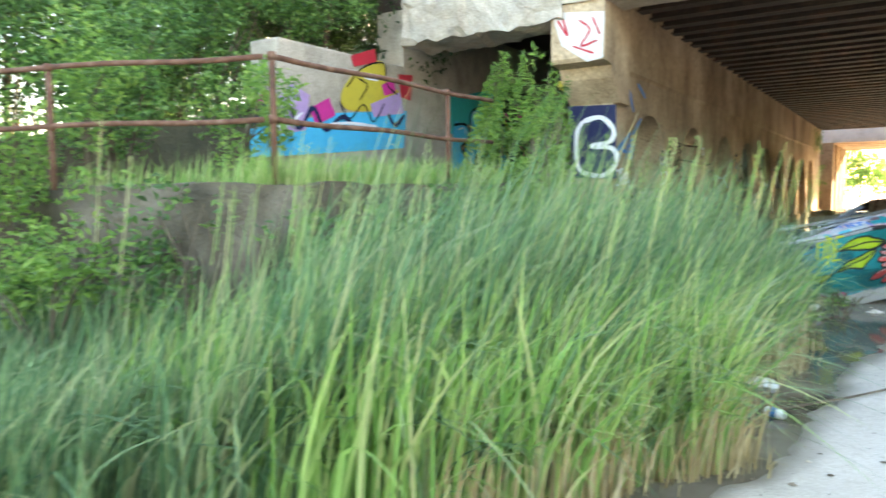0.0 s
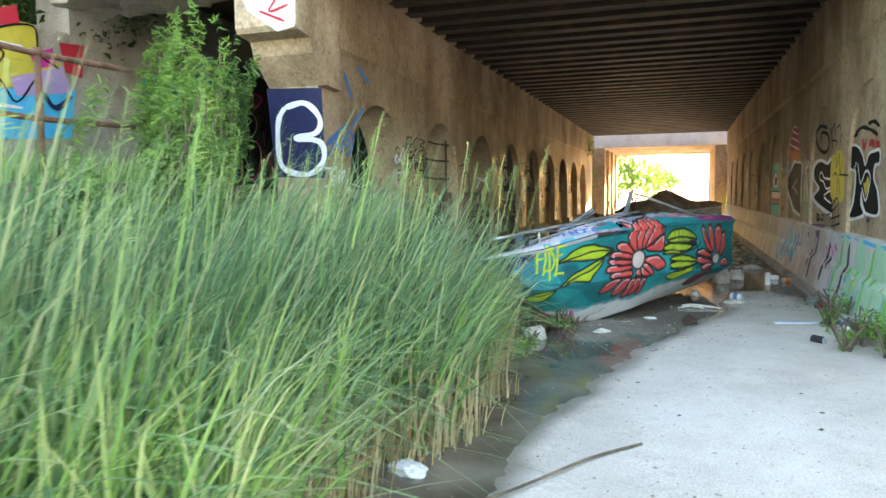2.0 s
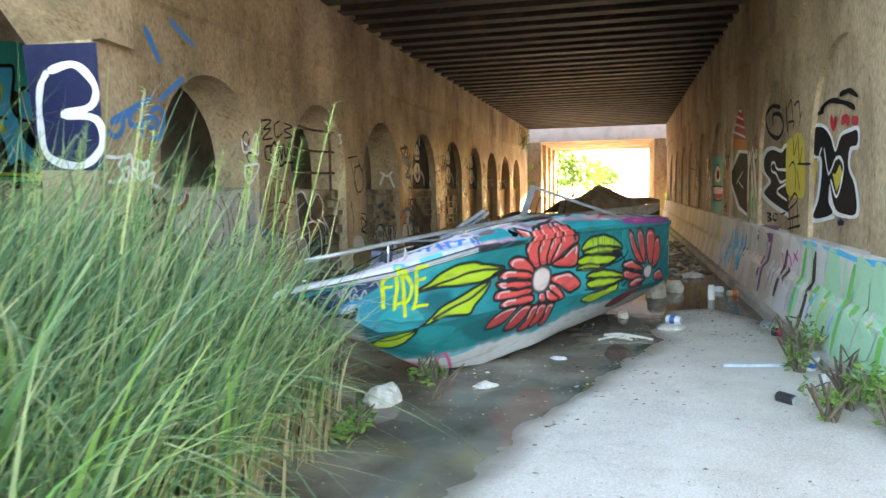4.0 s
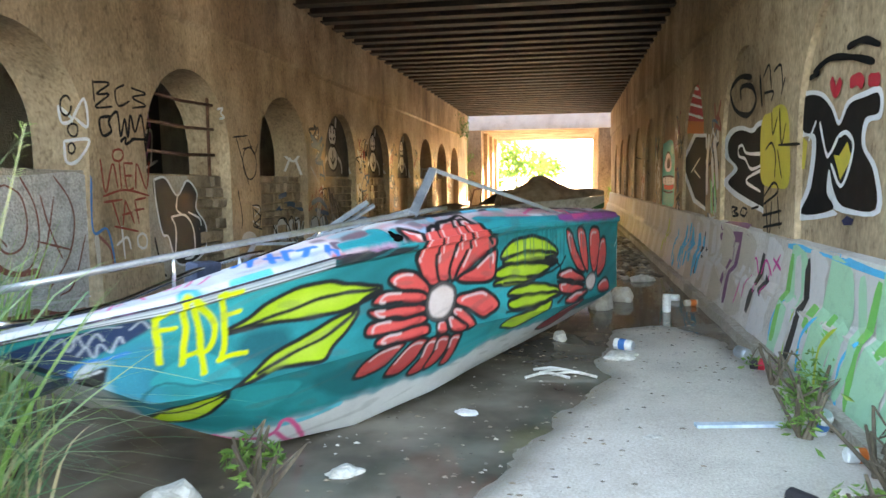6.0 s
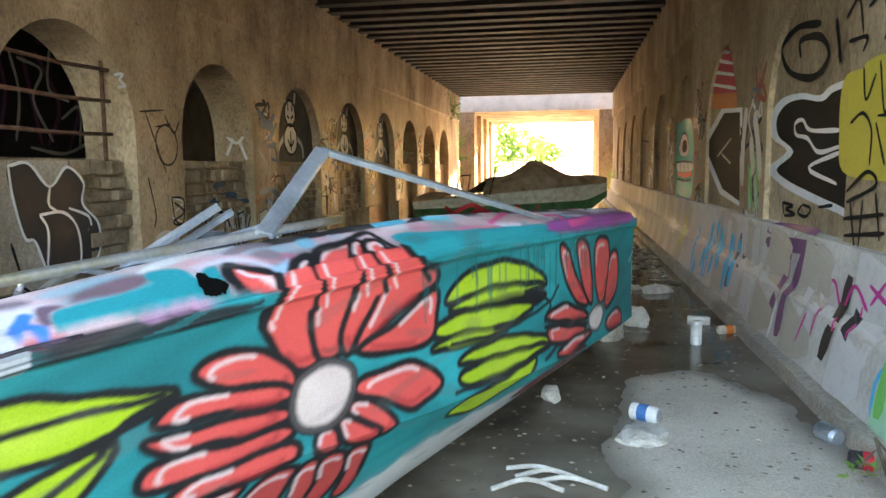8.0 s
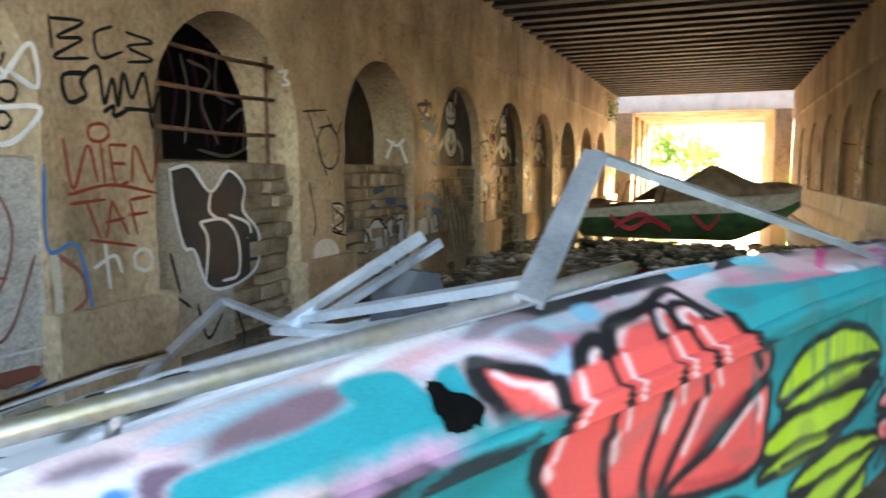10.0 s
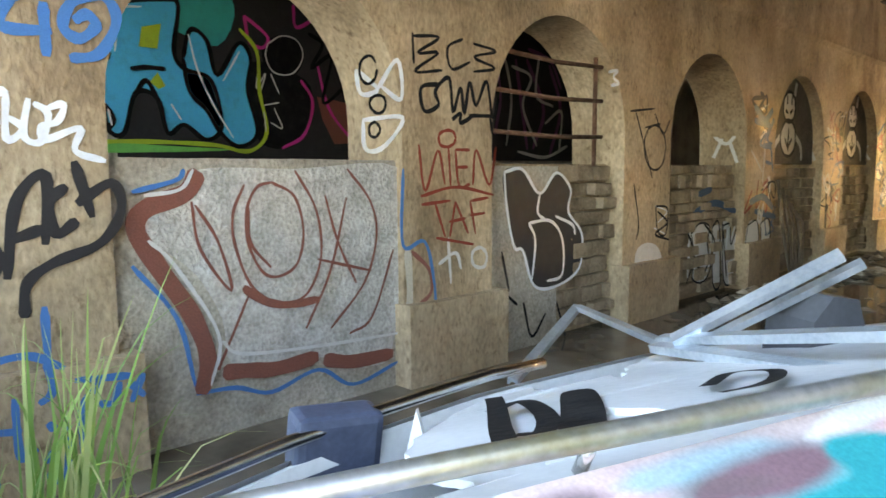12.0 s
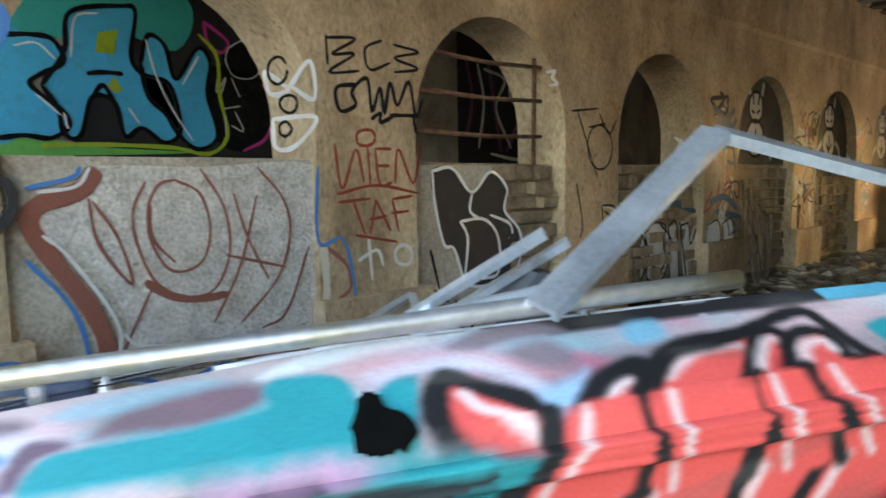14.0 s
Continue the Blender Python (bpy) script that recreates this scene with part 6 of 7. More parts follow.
for y, c in ((13.3, SP_DARKGREY), (13.9, SP_PALE), (14.5, SP_PURPLE), (15.2, SP_PALE), (16.1, SP_DARKGREY), (17.0, SP_SKY), (17.5, SP_SKY), (18.3, SP_PALE), (19.4, SP_LIME), (20.5, SP_PALE), (22, SP_CREAM), (24, SP_PALE), (26.5, SP_CREAM)):
    paint_line(wall_east, "barrier", c, 0.14, f"{y * 100:.0f} 18 {y * 100 + 6:.0f} 50 {y * 100 - 8:.0f} 85; {y * 100 + 30:.0f} 25 {y * 100 + 24:.0f} 80")
# figures on the far jambs of the west arches
for k, c in enumerate(BAYS[2:8]):
    bm = bmesh.new()
    y = c + HALF - 0.006
    rng = random.Random(k)
    for pts in ([(-3.66, 2.32), (-3.9, 2.36), (-3.95, 2.05), (-3.78, 1.9), (-3.62, 2.05), (-3.66, 2.3)], [(-3.7, 1.88), (-3.62, 1.66)], [(-3.85, 1.9), (-3.95, 1.66)], [(-3.7, 2.16), (-3.88, 2.16)]):
        line = smooth_line([(a + rng.uniform(-0.04, 0.04), b + rng.uniform(-0.05, 0.05)) for a, b in pts], 5)
        L, R = [], []
        for i, q in enumerate(line):
            d = line[min(i + 1, len(line) - 1)] - line[max(i - 1, 0)]
            n = np.array((-d[1], d[0])) / max(1e-6, np.linalg.norm(d)) * 0.022
            L.append(bm.verts.new((q[0] + n[0], y, q[1] + n[1]))), R.append(bm.verts.new((q[0] - n[0], y, q[1] - n[1])))
        for i in range(len(line) - 1):
            bm.faces.new((L[i], R[i], R[i + 1], L[i + 1]))
    part("graffiti", bm, SP_PALE, wall_west)
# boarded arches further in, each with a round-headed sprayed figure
# the panels are a darker concrete than the walls
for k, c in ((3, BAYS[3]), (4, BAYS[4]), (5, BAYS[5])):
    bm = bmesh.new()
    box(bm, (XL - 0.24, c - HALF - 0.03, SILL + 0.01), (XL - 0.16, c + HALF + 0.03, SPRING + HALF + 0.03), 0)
    part("arch_panel", bm, CONCRETE_DARK, wall_west, "dark panel closing the arch")
    x = XL - 0.156
    y = c + 0.1 * (k - 4)
    ring = lambda a, b, r, h: " ".join(f"{(a + r * math.cos(q)) * 100:.0f} {(b + h * math.sin(q)) * 100:.0f}" for q in np.linspace(0, math.tau, 11)[:-1])
    for a, b, r, h in ((y, 2.0, 0.3, 0.26), (y, 2.45, 0.24, 0.22)):
        paint_fill(wall_west, x, SP_PALE, 0, ring(a, b, r, h))
        t = ring(a, b, r, h)
        paint_line(wall_west, x + 0.002, SP_BLACK, 0.05, t + " " + " ".join(t.split()[:2]))
    Y = y * 100
    paint_line(wall_west, x + 0.003, SP_BLACK, 0.05, f"{Y - 14:.0f} 240 {Y - 4:.0f} 236; {Y + 4:.0f} 236 {Y + 14:.0f} 242; {Y - 10:.0f} 262 {Y - 8:.0f} 248; {Y + 10:.0f} 262 {Y + 8:.0f} 248; {Y - 14:.0f} 200 {Y:.0f} 188 {Y + 14:.0f} 200; {Y:.0f} 215 {Y:.0f} 180")
    paint_line(wall_west, x, SP_PALE, 0.09, f"{Y - 26:.0f} 205 {Y - 52:.0f} 185 {Y - 60:.0f} 165; {Y + 26:.0f} 205 {Y + 52:.0f} 190 {Y + 58:.0f} 168; {Y - 20:.0f} 262 {Y - 26:.0f} 282; {Y + 20:.0f} 262 {Y + 26:.0f} 282")
# rounded outlined letters low on the far bays and piers
rng = random.Random(33)
for k in range(46):
    e = rng.random() < 0.4
    c = rng.choice(BAYS[2:8]) + rng.uniform(-0.9, 2.0)
    z, r, h = rng.uniform(0.75, 1.5), rng.uniform(0.14, 0.24), rng.uniform(0.16, 0.3)
    ring = [(c + r * math.cos(a) * rng.uniform(0.8, 1.2), z + h * math.sin(a) * rng.uniform(0.8, 1.2)) for a in np.linspace(0, math.tau, 9)[:-1]]
    t = " ".join(f"{a * 100:.0f} {b * 100:.0f}" for a, b in ring)
    inner = f"{c * 100 - r * 50:.0f} {z * 100:.0f} {c * 100 + 2:.0f} {z * 100 + h * 40:.0f} {c * 100 + r * 40:.0f} {z * 100 - h * 50:.0f}"
    on_pier = abs((c - BAYS[0] + 1.4575) % 2.915 - 1.4575) > HALF + r
    if not on_pier:
        continue
    pair = rng.choice(((SP_PALE, SP_BLACK), (SP_BLACK, SP_WHITE), (SP_DARKGREY, SP_PALE), (SP_CREAM, SP_DARKBLUE)))
    wall, x = (wall_east, XR) if e else (wall_west, XL)
    paint_fill(wall, x, pair[0], 0, t)
    paint_line(wall, x + (-0.003 if e else 0.003), pair[1], 0.03, t + " " + " ".join(t.split()[:2]) + "; " + inner)
# small tags at random on the far piers
rng = random.Random(21)
for k in range(210):
    e = rng.random() < 0.5
    c = rng.choice(BAYS[1:8] if e else BAYS[2:8]) + HALF + 0.05 + rng.random() * 0.7
    z = rng.uniform(0.65, 2.4)
    pts = [(c + rng.uniform(-0.12, 0.35), z + rng.uniform(-0.22, 0.22)) for _ in range(rng.randint(4, 7))]
    t = " ".join(f"{a * 100:.0f} {b * 100:.0f}" for a, b in pts)
    paint_line(wall_east if e else wall_west, XR if e else XL, rng.choice((SP_BLACK, SP_BLACK, SP_PALE, SP_DARKBLUE, SP_DARKGREY, SP_RED_BROWN)), rng.uniform(0.02, 0.06), t)


# ---- terrace with pipe railing beside the bridge ----
TERRACE_MAT = mat("weathered_terrace", ((0.07, 0.06, 0.04), (0.15, 0.125, 0.09), (0.25, 0.215, 0.17)), scale=1.3, rough=0.95, fine=30, bump=1.0, dist=0.03, streak=0.5)
bm = bmesh.new()
rough_box(bm, (-7.5, 3.7, -0.4), (-4.22, 9.9, 1.68), 0.3, 0.05)
tagged(link("terrace", bm, TERRACE_MAT), "crumbling concrete terrace with dry litter on top", "terrace", kind="structure")
bm = bmesh.new()
rough_box(bm, (-18.0, 3.8, -0.4), (-7.5, 7.2, 1.7), 0.5, 0.12)
rough_box(bm, (-18.0, 7.1, -0.4), (-8.1, 30, 2.8), 0.9, 0.25)
tagged(link("bank", bm, EARTH), "earth bank overgrown with bushes", "bank", kind="structure")


def railing(name, a, b, base_z, top_h, label, posts, rusty=True):
    root = tagged(empty(name, Matrix.Translation((a[0], a[1], base_z))), label, "railing")
    inv = Matrix.Translation((-a[0], -a[1], -base_z))

    def bar(nm, pts, r):
        bm = bmesh.new()
        tube(bm, pts, r, 10)
        bmesh.ops.transform(bm, matrix=inv, verts=bm.verts)
        return part(nm, bm, RUST, root, smooth=True)
    A, B = Vector((a[0], a[1], 0)), Vector((b[0], b[1], 0))
    for h in (top_h, top_h * 0.5):
        n = 10
        bar("rail", [A.lerp(B, k / n) + Vector((0, 0, base_z + h - 0.012 * math.sin(k * 1.1))) for k in range(n + 1)], 0.026)
    for f in posts:
        p = A.lerp(B, f)
        q = bar("post", [p + Vector((0, 0, base_z - 0.05)), p + Vector((0.006, 0, base_z + top_h + 0.01))], 0.028)
        for h in (top_h, top_h * 0.5):
            bm = bmesh.new()
            tube(bm, [p + Vector((0, 0, base_z + h - 0.035)), p + Vector((0, 0, base_z + h + 0.035))], 0.04, 10)
            bmesh.ops.transform(bm, matrix=inv, verts=bm.verts)
            part("collar", bm, RUST, q, smooth=True)
    return root


railing("pipe_railing", (-4.32, 4.0), (-4.32, 7.85), 1.69, 1.08, "rusty two-bar pipe railing on the edge of a terrace", (0.0, 0.72))
railing("pipe_railing", (-4.40, 3.97), (-8.0, 2.5), 1.69, 1.08, "rusty two-bar pipe railing among the bushes", (0.55, 1.0))


# ---- leaves ----
def leaf_cloud(lumps, per, size, rng, stretch=1.0):
    """Leaves as small bent quads, scattered through the skins of uneven lumps."""
    V, F = [], []
    for cx, cy, cz, rx, ry, rz in lumps:
        for _ in range(int(per * (rx * ry * rz) ** (2 / 3) / size ** 2)):
            d = Vector((rng.gauss(0, 1), rng.gauss(0, 1), rng.gauss(0, 1))).normalized()
            r = rng.uniform(0.55, 1.08) * (1 + 0.3 * noise.noise(Vector((cx, cy, cz)) + d * 2.2))
            p = Vector((cx + d.x * rx * r, cy + d.y * ry * r, cz + d.z * rz * r))
            if noise.noise(p * 1.7) < -0.22:
                continue
            u = Vector((rng.gauss(0, 1), rng.gauss(0, 1), rng.gauss(0, 0.5) - 0.3)).normalized()
            w = u.orthogonal().normalized()
            w = (w * math.cos(d.x * 9) + u.cross(w) * math.sin(d.x * 9)) * 0.5
            s = size * rng.uniform(0.6, 1.3)
            u = u * s * stretch
            k = w.cross(u).normalized() * s * 0.18
            b = len(V)
            V += [p - u * 0.5, p + w * s * 0.5 + k, p + u * 0.5, p - w * s * 0.5 + k]
            F += [(b, b + 1, b + 2), (b, b + 2, b + 3)]
    return V, F


def plant(name, at, lumps, stems, per, size, seed, material, label, category="bush", stretch=1.0):
    """A bush or tree: stems that taper and fork, and a crown of many leaves."""
    rng = random.Random(seed)
    root = tagged(empty(name, Matrix.Translation(at)), label, category)
    bm = bmesh.new()
    for k in range(stems):
        l = rng.choice(lumps)
        p0 = Vector((rng.uniform(-0.04, 0.04), rng.uniform(-0.04, 0.04), 0))
        p3 = Vector((l[0] - at[0], l[1] - at[1], l[2] - at[2]))
        mid = p0.lerp(p3, 0.5) + Vector((rng.uniform(-0.2, 0.2), rng.uniform(-0.2, 0.2), 0.2))
        pts = [p0.lerp(mid, t / 3) for t in range(3)] + [mid.lerp(p3, t / 3) for t in range(4)]
        r0 = 0.012 + 0.02 * (p3.length / 3)
        tube(bm, pts, [r0 * (1 - 0.8 * i / 6) for i in range(len(pts))], 6)
    tagged(part("trunk" if category == "tree" else "stem", bm, BARK, root), kind="stuff")
    V, F = leaf_cloud(lumps, per, size, rng, stretch)
    V = [v - Vector(at) for v in V]
    me = bpy.data.meshes.new("crown")
    me.from_pydata(V, [], F)
    me.materials.append(material)
    c = new("crown" if category == "tree" else "foliage", me)
    c.parent = root
    return root


def lumps_round(c, r, n, seed, lo=0.35, hi=0.6):
    rng = random.Random(seed)
    out = []
    for _ in range(n):
        d = Vector((rng.gauss(0, 1), rng.gauss(0, 1), rng.gauss(0, 1))).normalized() * rng.uniform(0.2, 1.0)
        k = rng.uniform(lo, hi) * min(r)
        out.append((c[0] + d.x * r[0], c[1] + d.y * r[1], c[2] + d.z * r[2], k * 1.15, k * 1.15, k))
    return out


# bushes on the bank behind the railing
for k, (c, r, n, m) in enumerate((
        ((-6.6, 5.4, 2.5), (0.7, 0.9, 0.7), 8, LEAF_LIGHT), ((-8.6, 5.2, 3.0), (1.2, 0.9, 1.2), 12, LEAF), ((-9.8, 7.4, 4.4), (1.8, 1.2, 1.9), 16, LEAF),
        ((-8.6, 8.6, 4.7), (1.0, 1.0, 1.0), 12, LEAF), ((-12.0, 6.0, 4.0), (1.8, 1.3, 2.4), 16, LEAF), ((-9.4, 9.6, 6.4), (2.0, 1.4, 1.8), 16, LEAF),
        ((-7.6, 3.2, 2.0), (0.7, 0.6, 1.2), 9, LEAF_LIGHT), ((-13.2, 9.0, 6.5), (2.6, 2.0, 2.6), 18, LEAF), ((-6.1, 2.9, 1.0), (0.9, 0.5, 0.6), 9, LEAF_LIGHT), ((-9.2, 2.2, 2.0), (1.0, 0.9, 1.9), 12, LEAF_LIGHT),
        ((-15.0, 4.0, 4.5), (2.4, 1.8, 3.2), 16, LEAF), ((-12.0, 1.5, 3.0), (1.6, 1.3, 2.6), 14, LEAF_LIGHT), ((-5.4, 3.4, 1.1), (0.6, 0.4, 0.6), 8, LEAF),
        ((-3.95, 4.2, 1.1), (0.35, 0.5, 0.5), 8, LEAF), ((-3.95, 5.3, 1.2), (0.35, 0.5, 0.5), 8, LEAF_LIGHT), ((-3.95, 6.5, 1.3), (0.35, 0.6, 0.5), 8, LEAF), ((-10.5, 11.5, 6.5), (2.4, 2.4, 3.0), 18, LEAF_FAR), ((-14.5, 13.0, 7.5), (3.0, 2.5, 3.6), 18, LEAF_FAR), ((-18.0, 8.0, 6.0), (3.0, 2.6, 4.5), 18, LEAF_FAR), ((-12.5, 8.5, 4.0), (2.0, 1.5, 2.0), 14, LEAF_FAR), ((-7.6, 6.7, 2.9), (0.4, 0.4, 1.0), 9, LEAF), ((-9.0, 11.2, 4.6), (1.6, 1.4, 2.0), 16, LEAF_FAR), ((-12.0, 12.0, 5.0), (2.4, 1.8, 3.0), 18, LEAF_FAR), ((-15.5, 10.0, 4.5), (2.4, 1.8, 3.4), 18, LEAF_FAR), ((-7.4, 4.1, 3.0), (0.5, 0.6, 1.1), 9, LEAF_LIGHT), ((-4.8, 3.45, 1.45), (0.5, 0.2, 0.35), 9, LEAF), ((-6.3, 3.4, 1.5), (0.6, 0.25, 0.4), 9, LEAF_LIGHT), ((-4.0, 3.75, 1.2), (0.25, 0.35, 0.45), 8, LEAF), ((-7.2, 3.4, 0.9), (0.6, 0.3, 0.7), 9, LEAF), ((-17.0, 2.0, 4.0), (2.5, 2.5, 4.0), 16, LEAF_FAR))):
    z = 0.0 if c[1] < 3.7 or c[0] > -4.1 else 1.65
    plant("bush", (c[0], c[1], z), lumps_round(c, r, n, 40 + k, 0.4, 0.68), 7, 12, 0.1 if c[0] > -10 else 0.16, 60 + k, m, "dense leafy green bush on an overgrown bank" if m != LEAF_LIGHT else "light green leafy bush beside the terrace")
# feathery weeds in front of the first pier
for k, (x, y, z0, top) in enumerate(((-4.35, 9.3, 1.6, 3.4), (-4.9, 9.0, 1.6, 3.6), (-3.75, 8.2, 0.0, 2.5), (-4.2, 8.5, 0.0, 3.4), (-3.5, 7.4, 0.0, 2.6), (-3.75, 7.6, 0.0, 2.9), (-4.0, 6.9, 0.0, 2.5))):
    rng = random.Random(500 + k)
    sprays = []
    for j in range(9):                    # each shoot is a slender plume, leaning with the wind
        a, r = rng.uniform(0, math.tau), rng.uniform(0.05, 0.38)
        bx, by, h = x + r * math.cos(a), y + r * math.sin(a), top - rng.uniform(0, 0.9)
        for i in range(7):
            t = i / 6
            sprays.append((bx + 0.2 * t * t, by + 0.08 * t * t, z0 + (h - z0) * (0.4 + 0.6 * t), 0.15 - 0.1 * t, 0.15 - 0.1 * t, 0.2))
    plant("tall_weed", (x, y, z0), sprays, 12, 11, 0.045, 510 + k, LEAF if k == 0 else LEAF_LIGHT, "tall feathery green weed growing among the reeds", stretch=2.2)
# weeds at the foot of the east barrier
for k, (x, y, h) in enumerate(((2.4, 10.9, 0.3), (2.6, 11.4, 0.5), (2.6, 10.4, 0.5), (2.5, 9.9, 0.4), (2.6, 9.4, 0.55), (2.3, 9.6, 0.28), (2.55, 12.0, 0.22))):
    plant("weed", (x, y, 0.02), lumps_round((x, y, h * 0.55), (0.22, 0.24, h * 0.42), 9, 90 + k, 0.35, 0.6), 6, 5, 0.04, 95 + k, LEAF_LIGHT, "leafy green weed at the foot of the barrier", "weed", 1.6)
for k, (x, y) in enumerate(((-0.44, 9.93), (-0.62, 8.75), (-0.3, 9.7))):
    plant("weed", (x, y, 0.0), lumps_round((x, y, 0.1), (0.17, 0.15, 0.1), 9, 190 + k, 0.4, 0.7), 4, 9, 0.05, 195 + k, LEAF_LIGHT, "small green weed growing in the shallow water", "weed", 1.6)
# trees seen through the far opening
for k, (c, r) in enumerate((((-5.6, 58, 3.6), (1.7, 1.8, 2.3)), ((-3.0, 63, 3.3), (1.8, 1.8, 2.2)), ((-8.5, 74, 5.5), (3.5, 3, 3.6)), ((-1.2, 72, 2.6), (1.9, 2.0, 1.7)), ((-4.4, 54, 1.5), (1.1, 1.2, 1.5)), ((3.6, 60, 1.6), (1.0, 1.0, 1.4)), ((-3.7, 40.3, 2.2), (0.4, 0.3, 1.4)), ((3.1, 40.2, 1.0), (0.4, 0.3, 0.9)))):
    plant("tree", (c[0], c[1], 0), lumps_round(c, r, 22, 300 + k, 0.4, 0.65), 6, 13, 0.26 if k < 6 else 0.1, 320 + k, LEAF_LIGHT, "sunlit light green tree beyond the far bridge", "tree")
# creeper hanging from the far end of the west wall
V, F = leaf_cloud([(-3.42, 35.5 + 0.5 * k, 3.9 - 0.1 * (k % 3), 0.1, 0.4, 0.55) for k in range(7)], 8, 0.09, random.Random(5))
me = bpy.data.meshes.new("creeper")
me.from_pydata(V, [], F)
me.materials.append(LEAF)
tagged(new("creeper", me), "green creeper hanging over the wall top", "plant", kind="stuff")


# ---- rusted grille in the second arch ----
c = BAYS[1]
grille = tagged(empty("window_grille", Matrix.Translation((XL - 0.12, c, SILL))), "rusted iron bars across an arched opening", "grille")
gi = Matrix.Translation((-XL + 0.12, -c, -SILL))
for z in (1.86, 2.2, 2.52):
    bm = bmesh.new()
    w = HALF if z < SPRING else math.sqrt(max(0.05, HALF ** 2 - (z - SPRING) ** 2))
    tube(bm, [(XL - 0.12, c - w - 0.02, z + 0.02), (XL - 0.12, c, z - 0.008), (XL - 0.1, c + 0.72, z + 0.01)], 0.02, 8)
    bmesh.ops.transform(bm, matrix=gi, verts=bm.verts)
    part("bar", bm, RUST, grille, smooth=True)
for y, z1 in ((c - 0.93, 2.1), (c + 0.66, 2.62)):
    bm = bmesh.new()
    tube(bm, [(XL - 0.14, y, SILL - 0.02), (XL - 0.14, y + 0.01, z1)], 0.022, 8)
    bmesh.ops.transform(bm, matrix=gi, verts=bm.verts)
    part("bar", bm, RUST, grille, smooth=True)


# ---- second wreck ----
B2 = Vector((2.0, 25.4, 0.05))
wreck = tagged(empty("motorboat", Matrix.Translation(B2)), "derelict green and white motorboat under a sagging brown canvas", "boat")


def wreck_pt(s, v, side):
    """s from the bow towards the west; v 0 keel, 1 chine, 2 gunwale."""
    w = 1.05 * math.sin(math.pi / 2 * min(1, (s + 0.02) / 3.0) ** 0.7)
    zk = 0.75 * max(0, 1 - s / 1.3) ** 1.4
    zg = 1.05 - 0.09 * s
    y, z = ((w * 0.75 * v, zk + (0.42 - 0.02 * s - zk) * v if zk < 0.4 else zk) if v <= 1 else (w * (0.75 + 0.25 * (v - 1)), max(zk, 0.42 - 0.02 * s) + (zg - max(zk, 0.42 - 0.02 * s)) * (v - 1)))
    return Vector((-s, -side * y + 0.5 * s * 0.15, z))


for v0, v1, m, nm in ((0, 1.45, mat("green_paint", ((0.02, 0.05, 0.02), (0.05, 0.14, 0.05), (0.1, 0.22, 0.08)), scale=3, rough=0.6), "hull_bottom"), (1.45, 2, CREAM, "hull_side")):
    for side in (1, -1):
        bm = bmesh.new()
        g = [[bm.verts.new(wreck_pt(4.4 * i / 24, v0 + (v1 - v0) * j / 6, side)) for j in range(7)] for i in range(25)]
        for i in range(24):
            for j in range(6):
                bm.faces.new((g[i][j], g[i + 1][j], g[i + 1][j + 1], g[i][j + 1]))
        bmesh.ops.recalc_face_normals(bm, faces=bm.faces)
        part(nm, bm, m, wreck, smooth=True)
bm = bmesh.new()
g = []
for i in range(25):
    s = 4.4 * i / 24
    a, b = wreck_pt(s, 2, 1), wreck_pt(s, 2, -1)
    peak = 0.1 + 0.55 * max(0, 1 - abs(s - 1.75) / 1.5) + 0.06 * math.sin(s * 5)
    g.append([bm.verts.new(a.lerp(b, j / 8) + Vector((0, 0, 0.02 + (peak + 0.05 * noise.noise(Vector((s * 2, j, 0)))) * math.sin(math.pi * j / 8) ** 0.8))) for j in range(9)])
for i in range(24):
    for j in range(8):
        if 14 < i < 20 and j < 3:
            continue
        bm.faces.new((g[i][j], g[i + 1][j], g[i + 1][j + 1], g[i][j + 1]))
part("canvas", bm, TARP, wreck, "torn brown canvas cover")
for s in (2.6, 3.4):
    bm = bmesh.new()
    a, b = wreck_pt(s, 2, 1), wreck_pt(s, 2, -1)
    tube(bm, [a, a + Vector((0.1, 0.2, 0.5)), b + Vector((0.1, -0.2, 0.5)), b], 0.018, 6)
    part("canopy_bow", bm, RUST, wreck, smooth=True)
bm = bmesh.new()
for pts in ([(-3.6, 0.55), (-3.2, 0.3), (-2.8, 0.5), (-2.4, 0.3)], [(-3.5, 0.35), (-3.0, 0.6), (-2.6, 0.4)], [(-2.0, 0.6), (-1.7, 0.35), (-1.5, 0.6)]):
    line = smooth_line(pts, 4)
    L = [(bm.verts.new((p[0], -1.0 - 0.02 * p[0], p[1] + 0.05)), bm.verts.new((p[0], -1.0 - 0.02 * p[0], p[1] - 0.05))) for p in line]
    for q, r in zip(L, L[1:]):
        bm.faces.new((q[0], q[1], r[1], r[0]))
part("graffiti", bm, SP_CRIMSON, wreck, "red sprayed tag")


